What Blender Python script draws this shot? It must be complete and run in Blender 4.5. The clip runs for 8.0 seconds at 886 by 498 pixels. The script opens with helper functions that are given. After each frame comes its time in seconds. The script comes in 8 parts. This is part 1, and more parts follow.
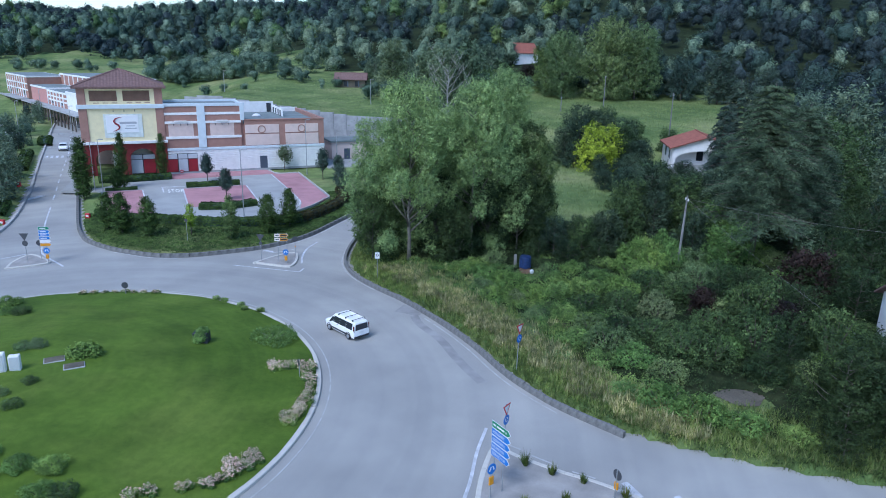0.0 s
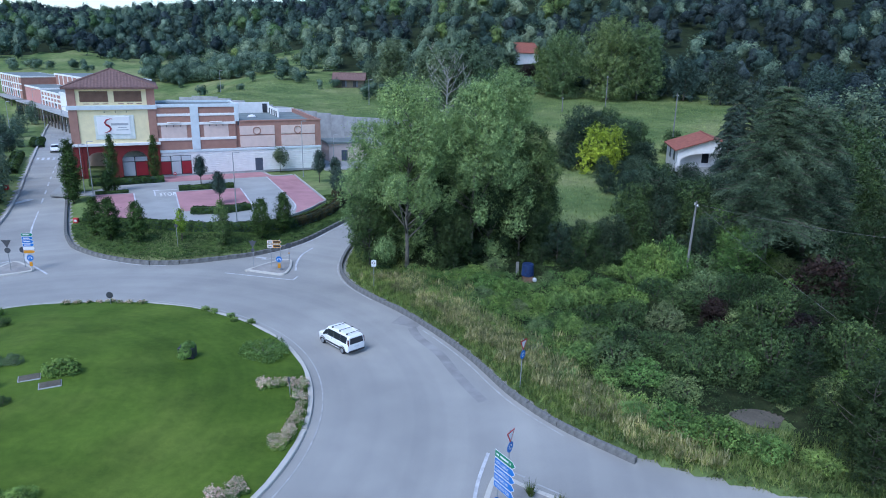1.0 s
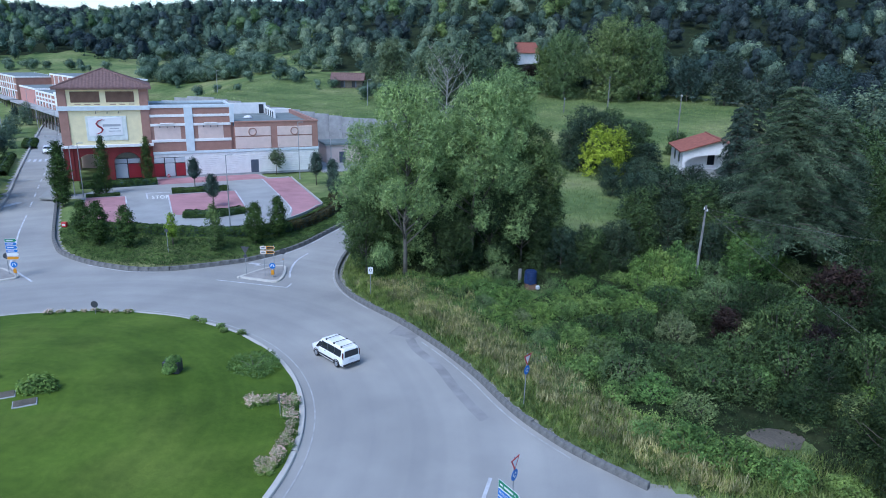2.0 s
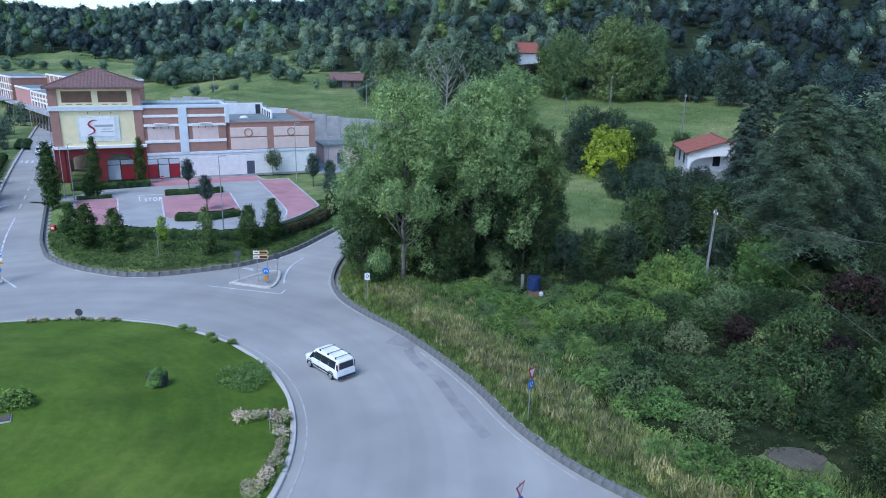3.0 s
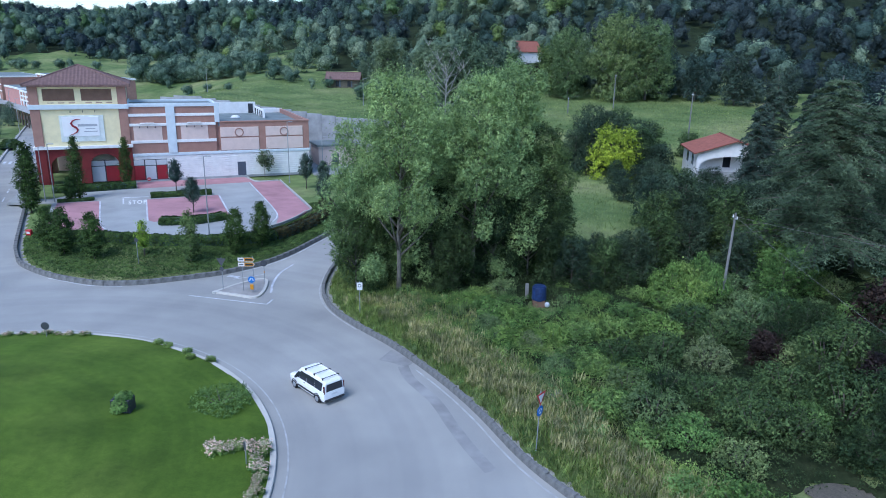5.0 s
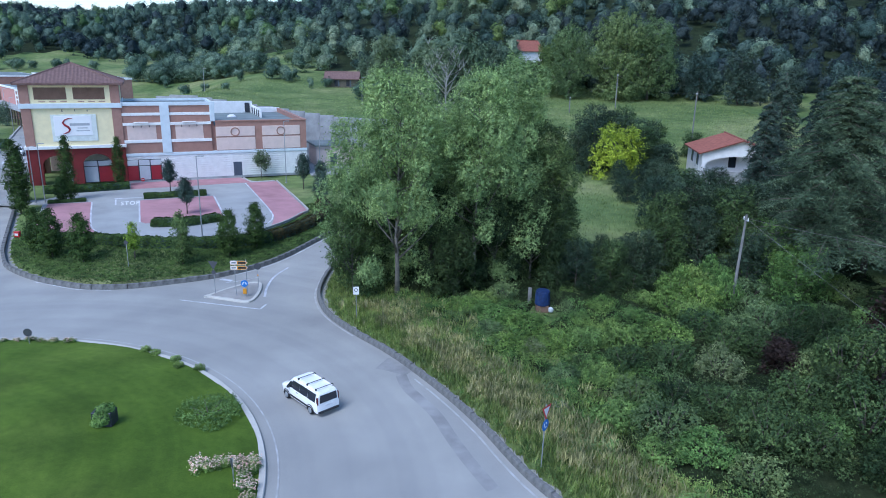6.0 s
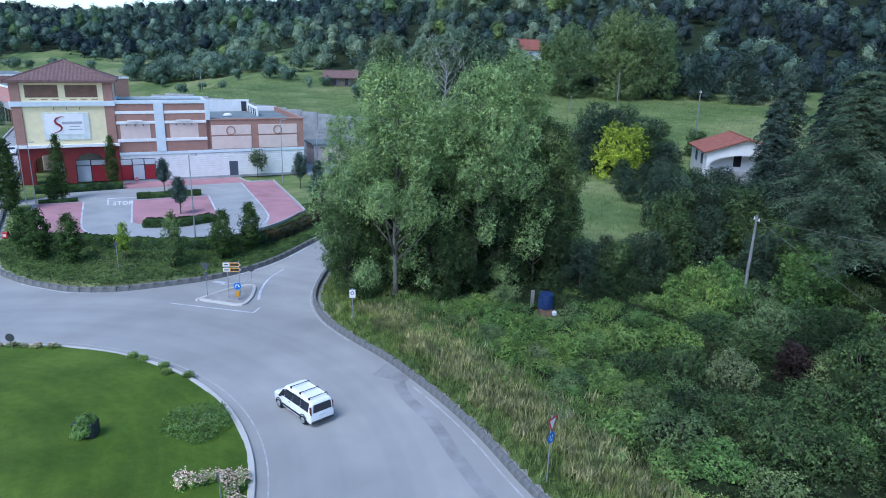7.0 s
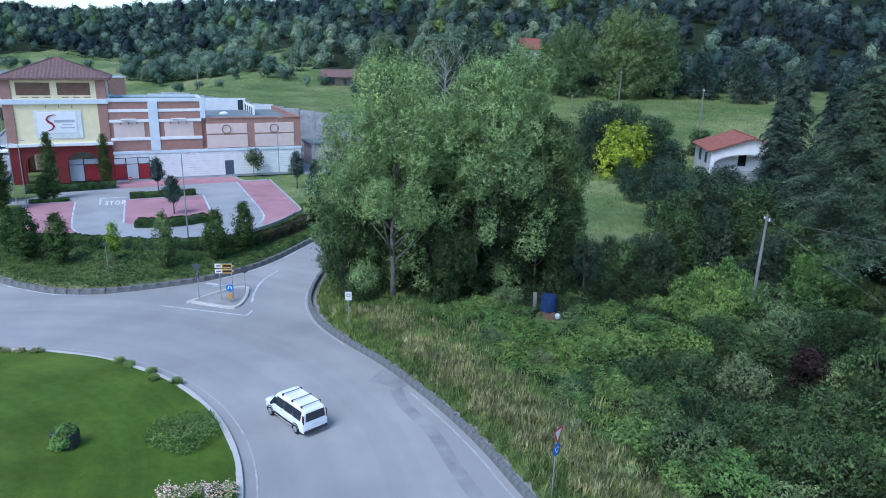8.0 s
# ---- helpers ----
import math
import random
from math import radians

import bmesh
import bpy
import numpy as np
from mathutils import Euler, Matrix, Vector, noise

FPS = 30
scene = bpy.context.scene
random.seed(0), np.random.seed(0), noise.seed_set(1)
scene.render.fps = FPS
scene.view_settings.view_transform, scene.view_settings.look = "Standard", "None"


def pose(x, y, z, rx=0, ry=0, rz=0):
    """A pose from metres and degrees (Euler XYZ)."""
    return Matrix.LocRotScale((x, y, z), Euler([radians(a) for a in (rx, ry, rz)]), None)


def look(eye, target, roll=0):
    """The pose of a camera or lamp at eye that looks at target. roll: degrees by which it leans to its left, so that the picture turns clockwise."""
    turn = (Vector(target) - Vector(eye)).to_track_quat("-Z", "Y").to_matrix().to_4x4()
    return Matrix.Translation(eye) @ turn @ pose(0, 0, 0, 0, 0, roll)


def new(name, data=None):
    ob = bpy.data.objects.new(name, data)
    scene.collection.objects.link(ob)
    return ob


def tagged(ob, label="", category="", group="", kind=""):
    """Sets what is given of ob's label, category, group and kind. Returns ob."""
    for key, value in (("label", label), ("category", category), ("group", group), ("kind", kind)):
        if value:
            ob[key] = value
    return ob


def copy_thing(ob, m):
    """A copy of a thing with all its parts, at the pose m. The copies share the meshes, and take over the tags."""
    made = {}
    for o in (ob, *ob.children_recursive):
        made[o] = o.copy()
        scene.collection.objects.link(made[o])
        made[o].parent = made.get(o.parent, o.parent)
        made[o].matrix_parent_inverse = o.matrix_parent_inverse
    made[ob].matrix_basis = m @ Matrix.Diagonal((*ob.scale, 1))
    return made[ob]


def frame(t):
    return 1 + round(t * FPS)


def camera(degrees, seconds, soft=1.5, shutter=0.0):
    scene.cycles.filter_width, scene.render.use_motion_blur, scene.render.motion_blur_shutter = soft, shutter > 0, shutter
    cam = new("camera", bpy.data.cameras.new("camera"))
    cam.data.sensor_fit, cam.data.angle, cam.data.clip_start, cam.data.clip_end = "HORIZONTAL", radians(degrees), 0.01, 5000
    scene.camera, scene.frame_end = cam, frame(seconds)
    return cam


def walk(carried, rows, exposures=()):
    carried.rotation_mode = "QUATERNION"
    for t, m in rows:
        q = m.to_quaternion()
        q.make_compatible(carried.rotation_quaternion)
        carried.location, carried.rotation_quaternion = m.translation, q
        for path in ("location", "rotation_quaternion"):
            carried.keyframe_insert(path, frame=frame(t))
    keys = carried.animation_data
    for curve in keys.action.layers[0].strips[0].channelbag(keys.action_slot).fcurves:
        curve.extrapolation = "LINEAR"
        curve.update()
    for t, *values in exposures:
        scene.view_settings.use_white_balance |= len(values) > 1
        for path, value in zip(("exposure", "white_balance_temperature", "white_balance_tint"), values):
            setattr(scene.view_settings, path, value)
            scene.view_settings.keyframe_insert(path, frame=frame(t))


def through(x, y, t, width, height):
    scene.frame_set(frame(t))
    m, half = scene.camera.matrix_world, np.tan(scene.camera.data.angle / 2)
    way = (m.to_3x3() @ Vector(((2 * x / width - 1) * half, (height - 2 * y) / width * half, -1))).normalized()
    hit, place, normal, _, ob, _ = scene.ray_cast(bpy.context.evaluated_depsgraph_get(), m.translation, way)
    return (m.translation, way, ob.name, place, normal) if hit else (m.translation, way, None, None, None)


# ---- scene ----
cam = camera(66.0, 8.0, soft=0.95)
PATH = [
    (0, (0.0, 0.0, 22.5), (-0.016, 1.921, 21.945), 1.1),
    (0.5, (0.006, 1.425, 22.476), (-0.009, 3.346, 21.921), 1.1),
    (1, (0.002, 2.824, 22.444), (-0.013, 4.745, 21.889), 1.1),
    (1.5, (0.012, 4.162, 22.384), (-0.003, 6.084, 21.829), 1.1),
    (3, (0.016, 7.857, 21.99), (0.001, 9.78, 21.438), 1.1),
    (3.5, (0.011, 9.007, 21.81), (-0.003, 10.93, 21.259), 1.1),
    (4, (0.014, 10.116, 21.616), (0.001, 12.039, 21.066), 1.1),
    (4.5, (0.032, 11.203, 21.424), (0.019, 13.126, 20.875), 1.1),
    (6, (0.047, 14.346, 20.84), (0.034, 16.27, 20.294), 1.1),
    (6.5, (0.041, 15.322, 20.623), (0.028, 17.246, 20.077), 1.1),
    (7, (0.03, 16.249, 20.389), (0.018, 18.173, 19.844), 1.1),
    (7.5, (0.032, 17.136, 20.139), (0.02, 19.061, 19.595), 1.1),
    (8, (0.049, 18.002, 19.887), (0.038, 19.927, 19.344), 1.1),
]
walk(cam, [(t, look(eye, target, roll)) for t, eye, target, roll in PATH], exposures=[(0.0, 0.84, 5400, 12), (8.0, 0.95, 5400, 12)])

# ---- daylight: a bright, even evening sky and a veiled, low sun behind the camera to the left ----
world = bpy.data.worlds.new("evening_sky")
scene.world = world
world.use_nodes = True
wn = world.node_tree
sky = wn.nodes.new("ShaderNodeTexSky")
sky.sky_type = "NISHITA"
sky.sun_disc = False
sky.sun_elevation = radians(35)
sky.sun_rotation = radians(215)
sky.dust_density, sky.ozone_density = 0.6, 2.0
wn.links.new(sky.outputs[0], wn.nodes["Background"].inputs[0])
wn.nodes["Background"].inputs[1].default_value = 0.12
sun = new("sun", bpy.data.lights.new("sun", "SUN"))
sun.data.energy, sun.data.angle, sun.data.color = 1.3, radians(25), (1.0, 0.985, 0.97)
sun.matrix_world = look((-30, -25, 80), (0, 20, 0))

# ---- materials ----
RING = (-29.3, 39.85)


def nodes_of(name, rough=0.7, spec=0.3, metal=0.0):
    m = bpy.data.materials.new(name)
    m.use_nodes = True
    b = m.node_tree.nodes["Principled BSDF"]
    b.inputs["Roughness"].default_value = rough
    b.inputs["Specular IOR Level"].default_value = spec
    b.inputs["Metallic"].default_value = metal
    return m, m.node_tree, b


def noise_node(nt, scale, detail=4.0, vec=None, rough=0.55):
    n = nt.nodes.new("ShaderNodeTexNoise")
    n.inputs["Scale"].default_value, n.inputs["Detail"].default_value, n.inputs["Roughness"].default_value = scale, detail, rough
    if vec is None:
        vec = nt.nodes.new("ShaderNodeTexCoord").outputs["Object"]
    nt.links.new(vec, n.inputs["Vector"])
    return n.outputs["Fac"]


def ramp(nt, fac, stops):
    r = nt.nodes.new("ShaderNodeValToRGB")
    el = r.color_ramp.elements
    while len(el) < len(stops):
        el.new(0.5)
    for e, (pos, col) in zip(el, stops):
        e.position, e.color = pos, (*col, 1)
    nt.links.new(fac, r.inputs[0])
    return r.outputs[0]


def mix(nt, a, b, fac, how="MIX"):
    n = nt.nodes.new("ShaderNodeMix")
    n.data_type, n.blend_type = "RGBA", how
    for sock, val in ((n.inputs[0], fac), (n.inputs[6], a), (n.inputs[7], b)):
        if isinstance(val, (int, float)):
            sock.default_value = val
        elif isinstance(val, tuple):
            sock.default_value = (*val, 1)
        else:
            nt.links.new(val, sock)
    return n.outputs[2]


def bump(nt, b, height, strength=0.3, dist=0.02):
    n = nt.nodes.new("ShaderNodeBump")
    n.inputs["Strength"].default_value, n.inputs["Distance"].default_value = strength, dist
    nt.links.new(height, n.inputs["Height"])
    nt.links.new(n.outputs[0], b.inputs["Normal"])


def plain(name, col, rough=0.6, spec=0.3, metal=0.0, var=0.12, scale=1.2, grain=25.0, relief=0.15):
    """Paint, metal or plastic with faint stains and a fine grain."""
    m, nt, b = nodes_of(name, rough, spec, metal)
    dark = tuple(c * (1 - var) for c in col)
    lite = tuple(min(1, c * (1 + var)) for c in col)
    c1 = ramp(nt, noise_node(nt, scale, 5), [(0.3, dark), (0.7, lite)])
    c2 = mix(nt, c1, ramp(nt, noise_node(nt, grain, 3), [(0.3, (0.8, 0.8, 0.8)), (0.7, (1, 1, 1))]), 0.35, "MULTIPLY")
    nt.links.new(c2, b.inputs["Base Color"])
    if relief:
        bump(nt, b, noise_node(nt, grain, 3), relief, 0.01)
    return m


def leafy(name, cols, gloss=0.15, through=0.12, spread=0.12, vary=1.0):
    """Leaves: the colour varies from leaf to leaf and in patches, and some light passes through."""
    m, nt, b = nodes_of(name, 0.65, gloss)
    geo = nt.nodes.new("ShaderNodeNewGeometry")
    info = nt.nodes.new("ShaderNodeObjectInfo")
    c = ramp(nt, geo.outputs["Random Per Island"], [(i / (len(cols) - 1), col) for i, col in enumerate(cols)])
    patch = ramp(nt, noise_node(nt, spread, 3, geo.outputs["Position"]), [(0.35, (0.62, 0.66, 0.6)), (0.65, (1.25, 1.2, 1.1))])
    c = mix(nt, c, patch, 1.0, "MULTIPLY")
    clump = ramp(nt, noise_node(nt, 1.5, 2, geo.outputs["Position"]), [(0.38, (0.52, 0.56, 0.54)), (0.62, (1.45, 1.4, 1.28))])
    c = mix(nt, c, clump, 0.85, "MULTIPLY")
    each = ramp(nt, info.outputs["Random"], [(0.0, (0.72, 0.8, 0.85)), (1.0, (1.18, 1.08, 0.95))])
    c = mix(nt, c, each, vary, "MULTIPLY")
    nt.links.new(c, b.inputs["Base Color"])
    t = nt.nodes.new("ShaderNodeBsdfTranslucent")
    nt.links.new(mix(nt, c, (1.2, 1.25, 0.6), 0.4, "MULTIPLY"), t.inputs["Color"])
    mx = nt.nodes.new("ShaderNodeMixShader")
    mx.inputs[0].default_value = through
    nt.links.new(b.outputs[0], mx.inputs[1])
    nt.links.new(t.outputs[0], mx.inputs[2])
    nt.links.new(mx.outputs[0], nt.nodes["Material Output"].inputs[0])
    return m


def petals(name, cols):
    """Blossoms: plain petal colours that vary from flower to flower."""
    m, nt, b = nodes_of(name, 0.6, 0.2)
    geo = nt.nodes.new("ShaderNodeNewGeometry")
    nt.links.new(ramp(nt, geo.outputs["Random Per Island"], [(i / (len(cols) - 1), col) for i, col in enumerate(cols)]), b.inputs["Base Color"])
    return m


def ring_bands(nt, pos, scale):
    """A noise that depends only on the distance from the roundabout's middle."""
    sub = nt.nodes.new("ShaderNodeVectorMath")
    sub.operation = "DISTANCE"
    flat = nt.nodes.new("ShaderNodeVectorMath")
    flat.operation = "MULTIPLY"
    flat.inputs[1].default_value = (1, 1, 0)
    nt.links.new(pos, flat.inputs[0])
    nt.links.new(flat.outputs[0], sub.inputs[0])
    sub.inputs[1].default_value = (RING[0], RING[1], 0)
    w = nt.nodes.new("ShaderNodeTexNoise")
    w.noise_dimensions = "1D"
    w.inputs["Scale"].default_value, w.inputs["Detail"].default_value = scale, 3
    nt.links.new(sub.outputs["Value"], w.inputs["W"])
    return w.outputs["Fac"]


def ground_material(name, cols, big=0.05, mid=0.5, fine=9.0, relief=0.6, rough=0.9, bands=False):
    m, nt, b = nodes_of(name, rough, 0.15)
    pos = nt.nodes.new("ShaderNodeNewGeometry").outputs["Position"]
    c = ramp(nt, noise_node(nt, big, 4, pos), [(0.36, cols[0]), (0.5, cols[1]), (0.64, cols[2])])
    c = mix(nt, c, ramp(nt, noise_node(nt, mid, 5, pos), [(0.3, (0.7, 0.72, 0.68)), (0.7, (1.2, 1.18, 1.1))]), 1.0, "MULTIPLY")
    if bands:
        c = mix(nt, c, ramp(nt, ring_bands(nt, pos, 1.1), [(0.35, (0.9, 0.92, 0.92)), (0.65, (1.08, 1.06, 1.05))]), 0.7, "MULTIPLY")
        c = mix(nt, c, ramp(nt, noise_node(nt, 2.2, 4, pos), [(0.35, (0.86, 0.89, 0.86)), (0.65, (1.1, 1.08, 1.06))]), 0.8, "MULTIPLY")
    f = noise_node(nt, fine, 6, pos, 0.7)
    c = mix(nt, c, ramp(nt, f, [(0.3, (0.68, 0.7, 0.66)), (0.7, (1.22, 1.2, 1.15))]), 0.9, "MULTIPLY")
    nt.links.new(c, b.inputs["Base Color"])
    bump(nt, b, f, relief, 0.06)
    return m


def asphalt(name):
    """Grey worn asphalt: polished wheel tracks, patched and stained areas, small stones."""
    m, nt, b = nodes_of(name, 0.75, 0.35)
    pos = nt.nodes.new("ShaderNodeNewGeometry").outputs["Position"]
    c = ramp(nt, noise_node(nt, 0.07, 3, pos), [(0.35, (0.295, 0.290, 0.274)), (0.65, (0.392, 0.384, 0.357))])
    c = mix(nt, c, ramp(nt, noise_node(nt, 0.45, 5, pos), [(0.3, (0.94, 0.945, 0.95)), (0.7, (1.04, 1.04, 1.035))]), 1.0, "MULTIPLY")
    c = mix(nt, c, ramp(nt, ring_bands(nt, pos, 0.45), [(0.35, (0.93, 0.935, 0.945)), (0.65, (1.05, 1.05, 1.045))]), 0.8, "MULTIPLY")
    g = noise_node(nt, 60, 2, pos)
    c = mix(nt, c, ramp(nt, g, [(0.3, (0.8, 0.8, 0.8)), (0.7, (1.15, 1.15, 1.15))]), 0.6, "MULTIPLY")
    nt.links.new(c, b.inputs["Base Color"])
    bump(nt, b, g, 0.25, 0.01)
    return m


M_ASPHALT = asphalt("asphalt")
M_GROUND = ground_material("meadow_ground", [(0.105, 0.165, 0.058), (0.165, 0.222, 0.084), (0.26, 0.285, 0.135)])
M_LAWN = ground_material("mown_lawn", [(0.076, 0.132, 0.018), (0.097, 0.157, 0.023), (0.126, 0.18, 0.033)], 0.10, 0.22, 16, 0.3, bands=True)
M_EARTH = ground_material("bare_earth", [(0.10, 0.09, 0.08), (0.14, 0.125, 0.11), (0.18, 0.16, 0.14)])
M_KERB = plain("kerb_concrete", (0.50, 0.49, 0.47), 0.85, 0.2, 0, 0.2, 0.8, 12, 0.4)
# leaf litter, near black because the shade under plants is in the colour
M_UNDER = ground_material("litter_and_painted_shade", [(0.014, 0.024, 0.010), (0.022, 0.034, 0.014), (0.034, 0.045, 0.02)], 0.3, 1.5, 9, 0.8)
M_RINGKERB = plain("pale_ring_kerb", (0.58, 0.56, 0.51), 0.85, 0.2, 0, 0.15, 0.5, 12, 0.3)
M_WALLSTONE = plain("dark_kerb_stone", (0.17, 0.17, 0.165), 0.85, 0.2, 0, 0.55, 1.6, 7, 0.8)
M_PAINT = plain("road_paint", (0.56, 0.57, 0.59), 0.7, 0.3, 0, 0.35, 1.1, 20, 0.1)
def worn_paint(name):
    """White road paint, rubbed through to the asphalt in many places."""
    m, nt, b = nodes_of(name, 0.75, 0.3)
    pos = nt.nodes.new("ShaderNodeNewGeometry").outputs["Position"]
    c = ramp(nt, noise_node(nt, 1.4, 8, pos, 0.7), [(0.38, (0.345, 0.342, 0.33)), (0.64, (0.50, 0.505, 0.51))])
    nt.links.new(c, b.inputs["Base Color"])
    return m


M_WORN = worn_paint("worn_road_paint")
M_PAVE = plain("grey_paving", (0.365, 0.37, 0.36), 0.8, 0.25, 0, 0.15, 0.25, 6, 0.2)
M_PINK = plain("pink_paving", (0.44, 0.235, 0.25), 0.8, 0.25, 0, 0.18, 0.35, 7, 0.2)
M_ISLE = plain("gravel_concrete", (0.33, 0.315, 0.295), 0.9, 0.2, 0, 0.2, 0.7, 16, 0.5)
M_CREAM = plain("cream_render", (0.84, 0.745, 0.47), 0.85, 0.2, 0, 0.06)
M_WHITE = plain("white_render", (0.819, 0.819, 0.808), 0.8, 0.25, 0, 0.07)
M_BLUEWHITE = plain("pale_blue_trim", (0.635, 0.707, 0.748), 0.8, 0.25, 0, 0.07)
M_BROWN = plain("terracotta_render", (0.37, 0.215, 0.172), 0.85, 0.2, 0, 0.1)
M_PINKWALL = plain("faded_pink_render", (0.50, 0.26, 0.235), 0.85, 0.2, 0, 0.1)
M_BLUSH = plain("blush_render", (0.699, 0.563, 0.507), 0.85, 0.2, 0, 0.06)
M_RED = plain("deep_red_render", (0.185, 0.03, 0.03), 0.75, 0.25, 0, 0.12)
M_REDPANEL = plain("red_window_film", (0.288, 0.02, 0.032), 0.35, 0.4, 0, 0.08)
M_VENT = plain("brown_lattice", (0.20, 0.125, 0.09), 0.8, 0.2, 0, 0.15)
M_TILE = plain("brown_roof_tiles", (0.19, 0.12, 0.108), 0.8, 0.2, 0, 0.2, 2.0, 14)
M_TILERED = plain("red_roof_tiles", (0.29, 0.11, 0.08), 0.8, 0.2, 0, 0.2, 2.0, 14)
M_DARK = plain("dark_metal", (0.045, 0.05, 0.06), 0.5, 0.4, 0.3)
M_DOOR = plain("slate_door", (0.075, 0.095, 0.13), 0.5, 0.4)
M_STEEL = plain("galvanised_steel", (0.38, 0.40, 0.42), 0.45, 0.5, 0.6)
M_ROOFGREY = plain("roof_membrane", (0.20, 0.235, 0.235), 0.8, 0.2, 0, 0.2, 0.4)
M_CONCRETE = plain("concrete_wall", (0.36, 0.37, 0.375), 0.85, 0.2, 0, 0.25, 0.5, 6, 0.3)
M_SIGNFACE = plain("white_sign_face", (0.86, 0.86, 0.86), 0.5, 0.3, 0, 0.02)
M_GLASSWHITE = plain("frosted_window_film", (0.56, 0.592, 0.624), 0.25, 0.5, 0, 0.04)
M_WIN = plain("dark_window_glass", (0.025, 0.03, 0.04), 0.12, 0.6, 0, 0.2, 1, 5, 0)
M_BARK = plain("grey_bark", (0.14, 0.125, 0.105), 0.95, 0.1, 0, 0.35, 3, 20, 0.8)
M_BARKPALE = plain("pale_bark", (0.16, 0.15, 0.13), 0.95, 0.1, 0, 0.35, 3, 20, 0.8)
M_BAREWOOD = plain("bleached_wood", (0.36, 0.35, 0.33), 0.9, 0.1, 0, 0.2, 3, 20, 0.5)
M_WOODPOLE = plain("weathered_pole", (0.22, 0.22, 0.215), 0.8, 0.2, 0, 0.2, 2, 18, 0.4)
L_POPLAR = leafy("poplar_leaves", [(0.165, 0.262, 0.12), (0.248, 0.365, 0.16), (0.365, 0.49, 0.225)], spread=0.25, vary=0.2)
# woodland green, tinted bluer to carry the distant haze in its colour
L_WOOD = leafy("woodland_leaves", [(0.088, 0.145, 0.122), (0.137, 0.205, 0.165), (0.215, 0.283, 0.22)], spread=0.05)
L_LIGHT = leafy("pale_green_leaves", [(0.085, 0.15, 0.06), (0.12, 0.195, 0.08), (0.165, 0.235, 0.10)])
L_HERB = leafy("pale_herb_leaves", [(0.132, 0.227, 0.0706), (0.188, 0.299, 0.0959), (0.253, 0.364, 0.131)], spread=0.3)
L_SALLOW = leafy("sallow_leaves", [(0.107, 0.176, 0.0815), (0.155, 0.229, 0.106), (0.213, 0.288, 0.144)], spread=0.3)
L_MID = leafy("mid_green_leaves", [(0.046, 0.086, 0.038), (0.072, 0.124, 0.052), (0.115, 0.176, 0.074)], spread=0.3)
L_MIDBLUE = leafy("blue_green_leaves", [(0.031, 0.058, 0.043), (0.049, 0.084, 0.060), (0.080, 0.122, 0.085)], spread=0.3)
L_WILLOW = leafy("silvery_willow_leaves", [(0.12, 0.175, 0.10), (0.165, 0.225, 0.13), (0.225, 0.285, 0.175)], spread=0.3)
# grey-green, dark and deep leaves: blue of the distant haze mixed into the colours
L_GREY = leafy("grey_green_leaves", [(0.112, 0.17, 0.118), (0.15, 0.212, 0.145), (0.192, 0.26, 0.175)])
L_DARK = leafy("dark_leaves", [(0.040, 0.074, 0.071), (0.062, 0.104, 0.098), (0.10, 0.146, 0.134)])
L_DEEP = leafy("deep_hazy_leaves", [(0.021, 0.037, 0.050), (0.034, 0.055, 0.070), (0.054, 0.079, 0.096)])
# leaves of dark trees; also puts tree shade into the undergrowth's colour
L_SHADE = leafy("dark_and_shaded_leaves", [(0.024, 0.046, 0.022), (0.037, 0.067, 0.030), (0.060, 0.096, 0.043)], spread=0.3)
L_COVER = leafy("ground_cover_leaves", [(0.055, 0.104, 0.03), (0.078, 0.132, 0.04), (0.106, 0.162, 0.052)], spread=0.5)
L_CONIFER = leafy("conifer_needles", [(0.074, 0.114, 0.078), (0.112, 0.162, 0.106), (0.168, 0.22, 0.145)], 0.1, 0.08, spread=0.25)
L_YELLOW = leafy("yellow_green_leaves", [(0.2375, 0.35, 0.0375), (0.3125, 0.4375, 0.05), (0.4, 0.5125, 0.0875)])
L_BRAMBLE = leafy("bramble_leaves", [(0.10, 0.19, 0.058), (0.158, 0.272, 0.08), (0.235, 0.352, 0.115)], spread=0.3)
L_HEDGE = leafy("hedge_leaves", [(0.0253, 0.0575, 0.0184), (0.046, 0.092, 0.0276), (0.0747, 0.127, 0.0403)], spread=0.5)
L_PURPLE = leafy("purple_leaves", [(0.022, 0.016, 0.019), (0.031, 0.022, 0.024), (0.045, 0.033, 0.033)])
L_GRASS = leafy("tall_grass", [(0.07, 0.12, 0.03), (0.11, 0.16, 0.04), (0.20, 0.20, 0.085)], 0.15, 0.3, 0.4)
L_MEADOW = leafy("meadow_grass_blades", [(0.165, 0.248, 0.0825), (0.22, 0.308, 0.116), (0.319, 0.363, 0.187)], 0.15, 0.45, 0.1)
L_FLECK = leafy("flowering_meadow_blades", [(0.18, 0.26, 0.09), (0.27, 0.34, 0.14), (0.46, 0.50, 0.30)], 0.15, 0.45, 0.1)
L_DEAD = leafy("bleached_dead_twigs", [(0.20, 0.18, 0.16), (0.30, 0.28, 0.26), (0.40, 0.38, 0.36)], 0.1, 0.05)
L_STRAW = leafy("dry_grass", [(0.36, 0.348, 0.18), (0.48, 0.444, 0.264), (0.6, 0.552, 0.36)], 0.15, 0.45, 0.4)
L_ROSE = petals("rose_flowers", [(0.86, 0.46, 0.38), (0.92, 0.66, 0.54), (0.94, 0.82, 0.68)])
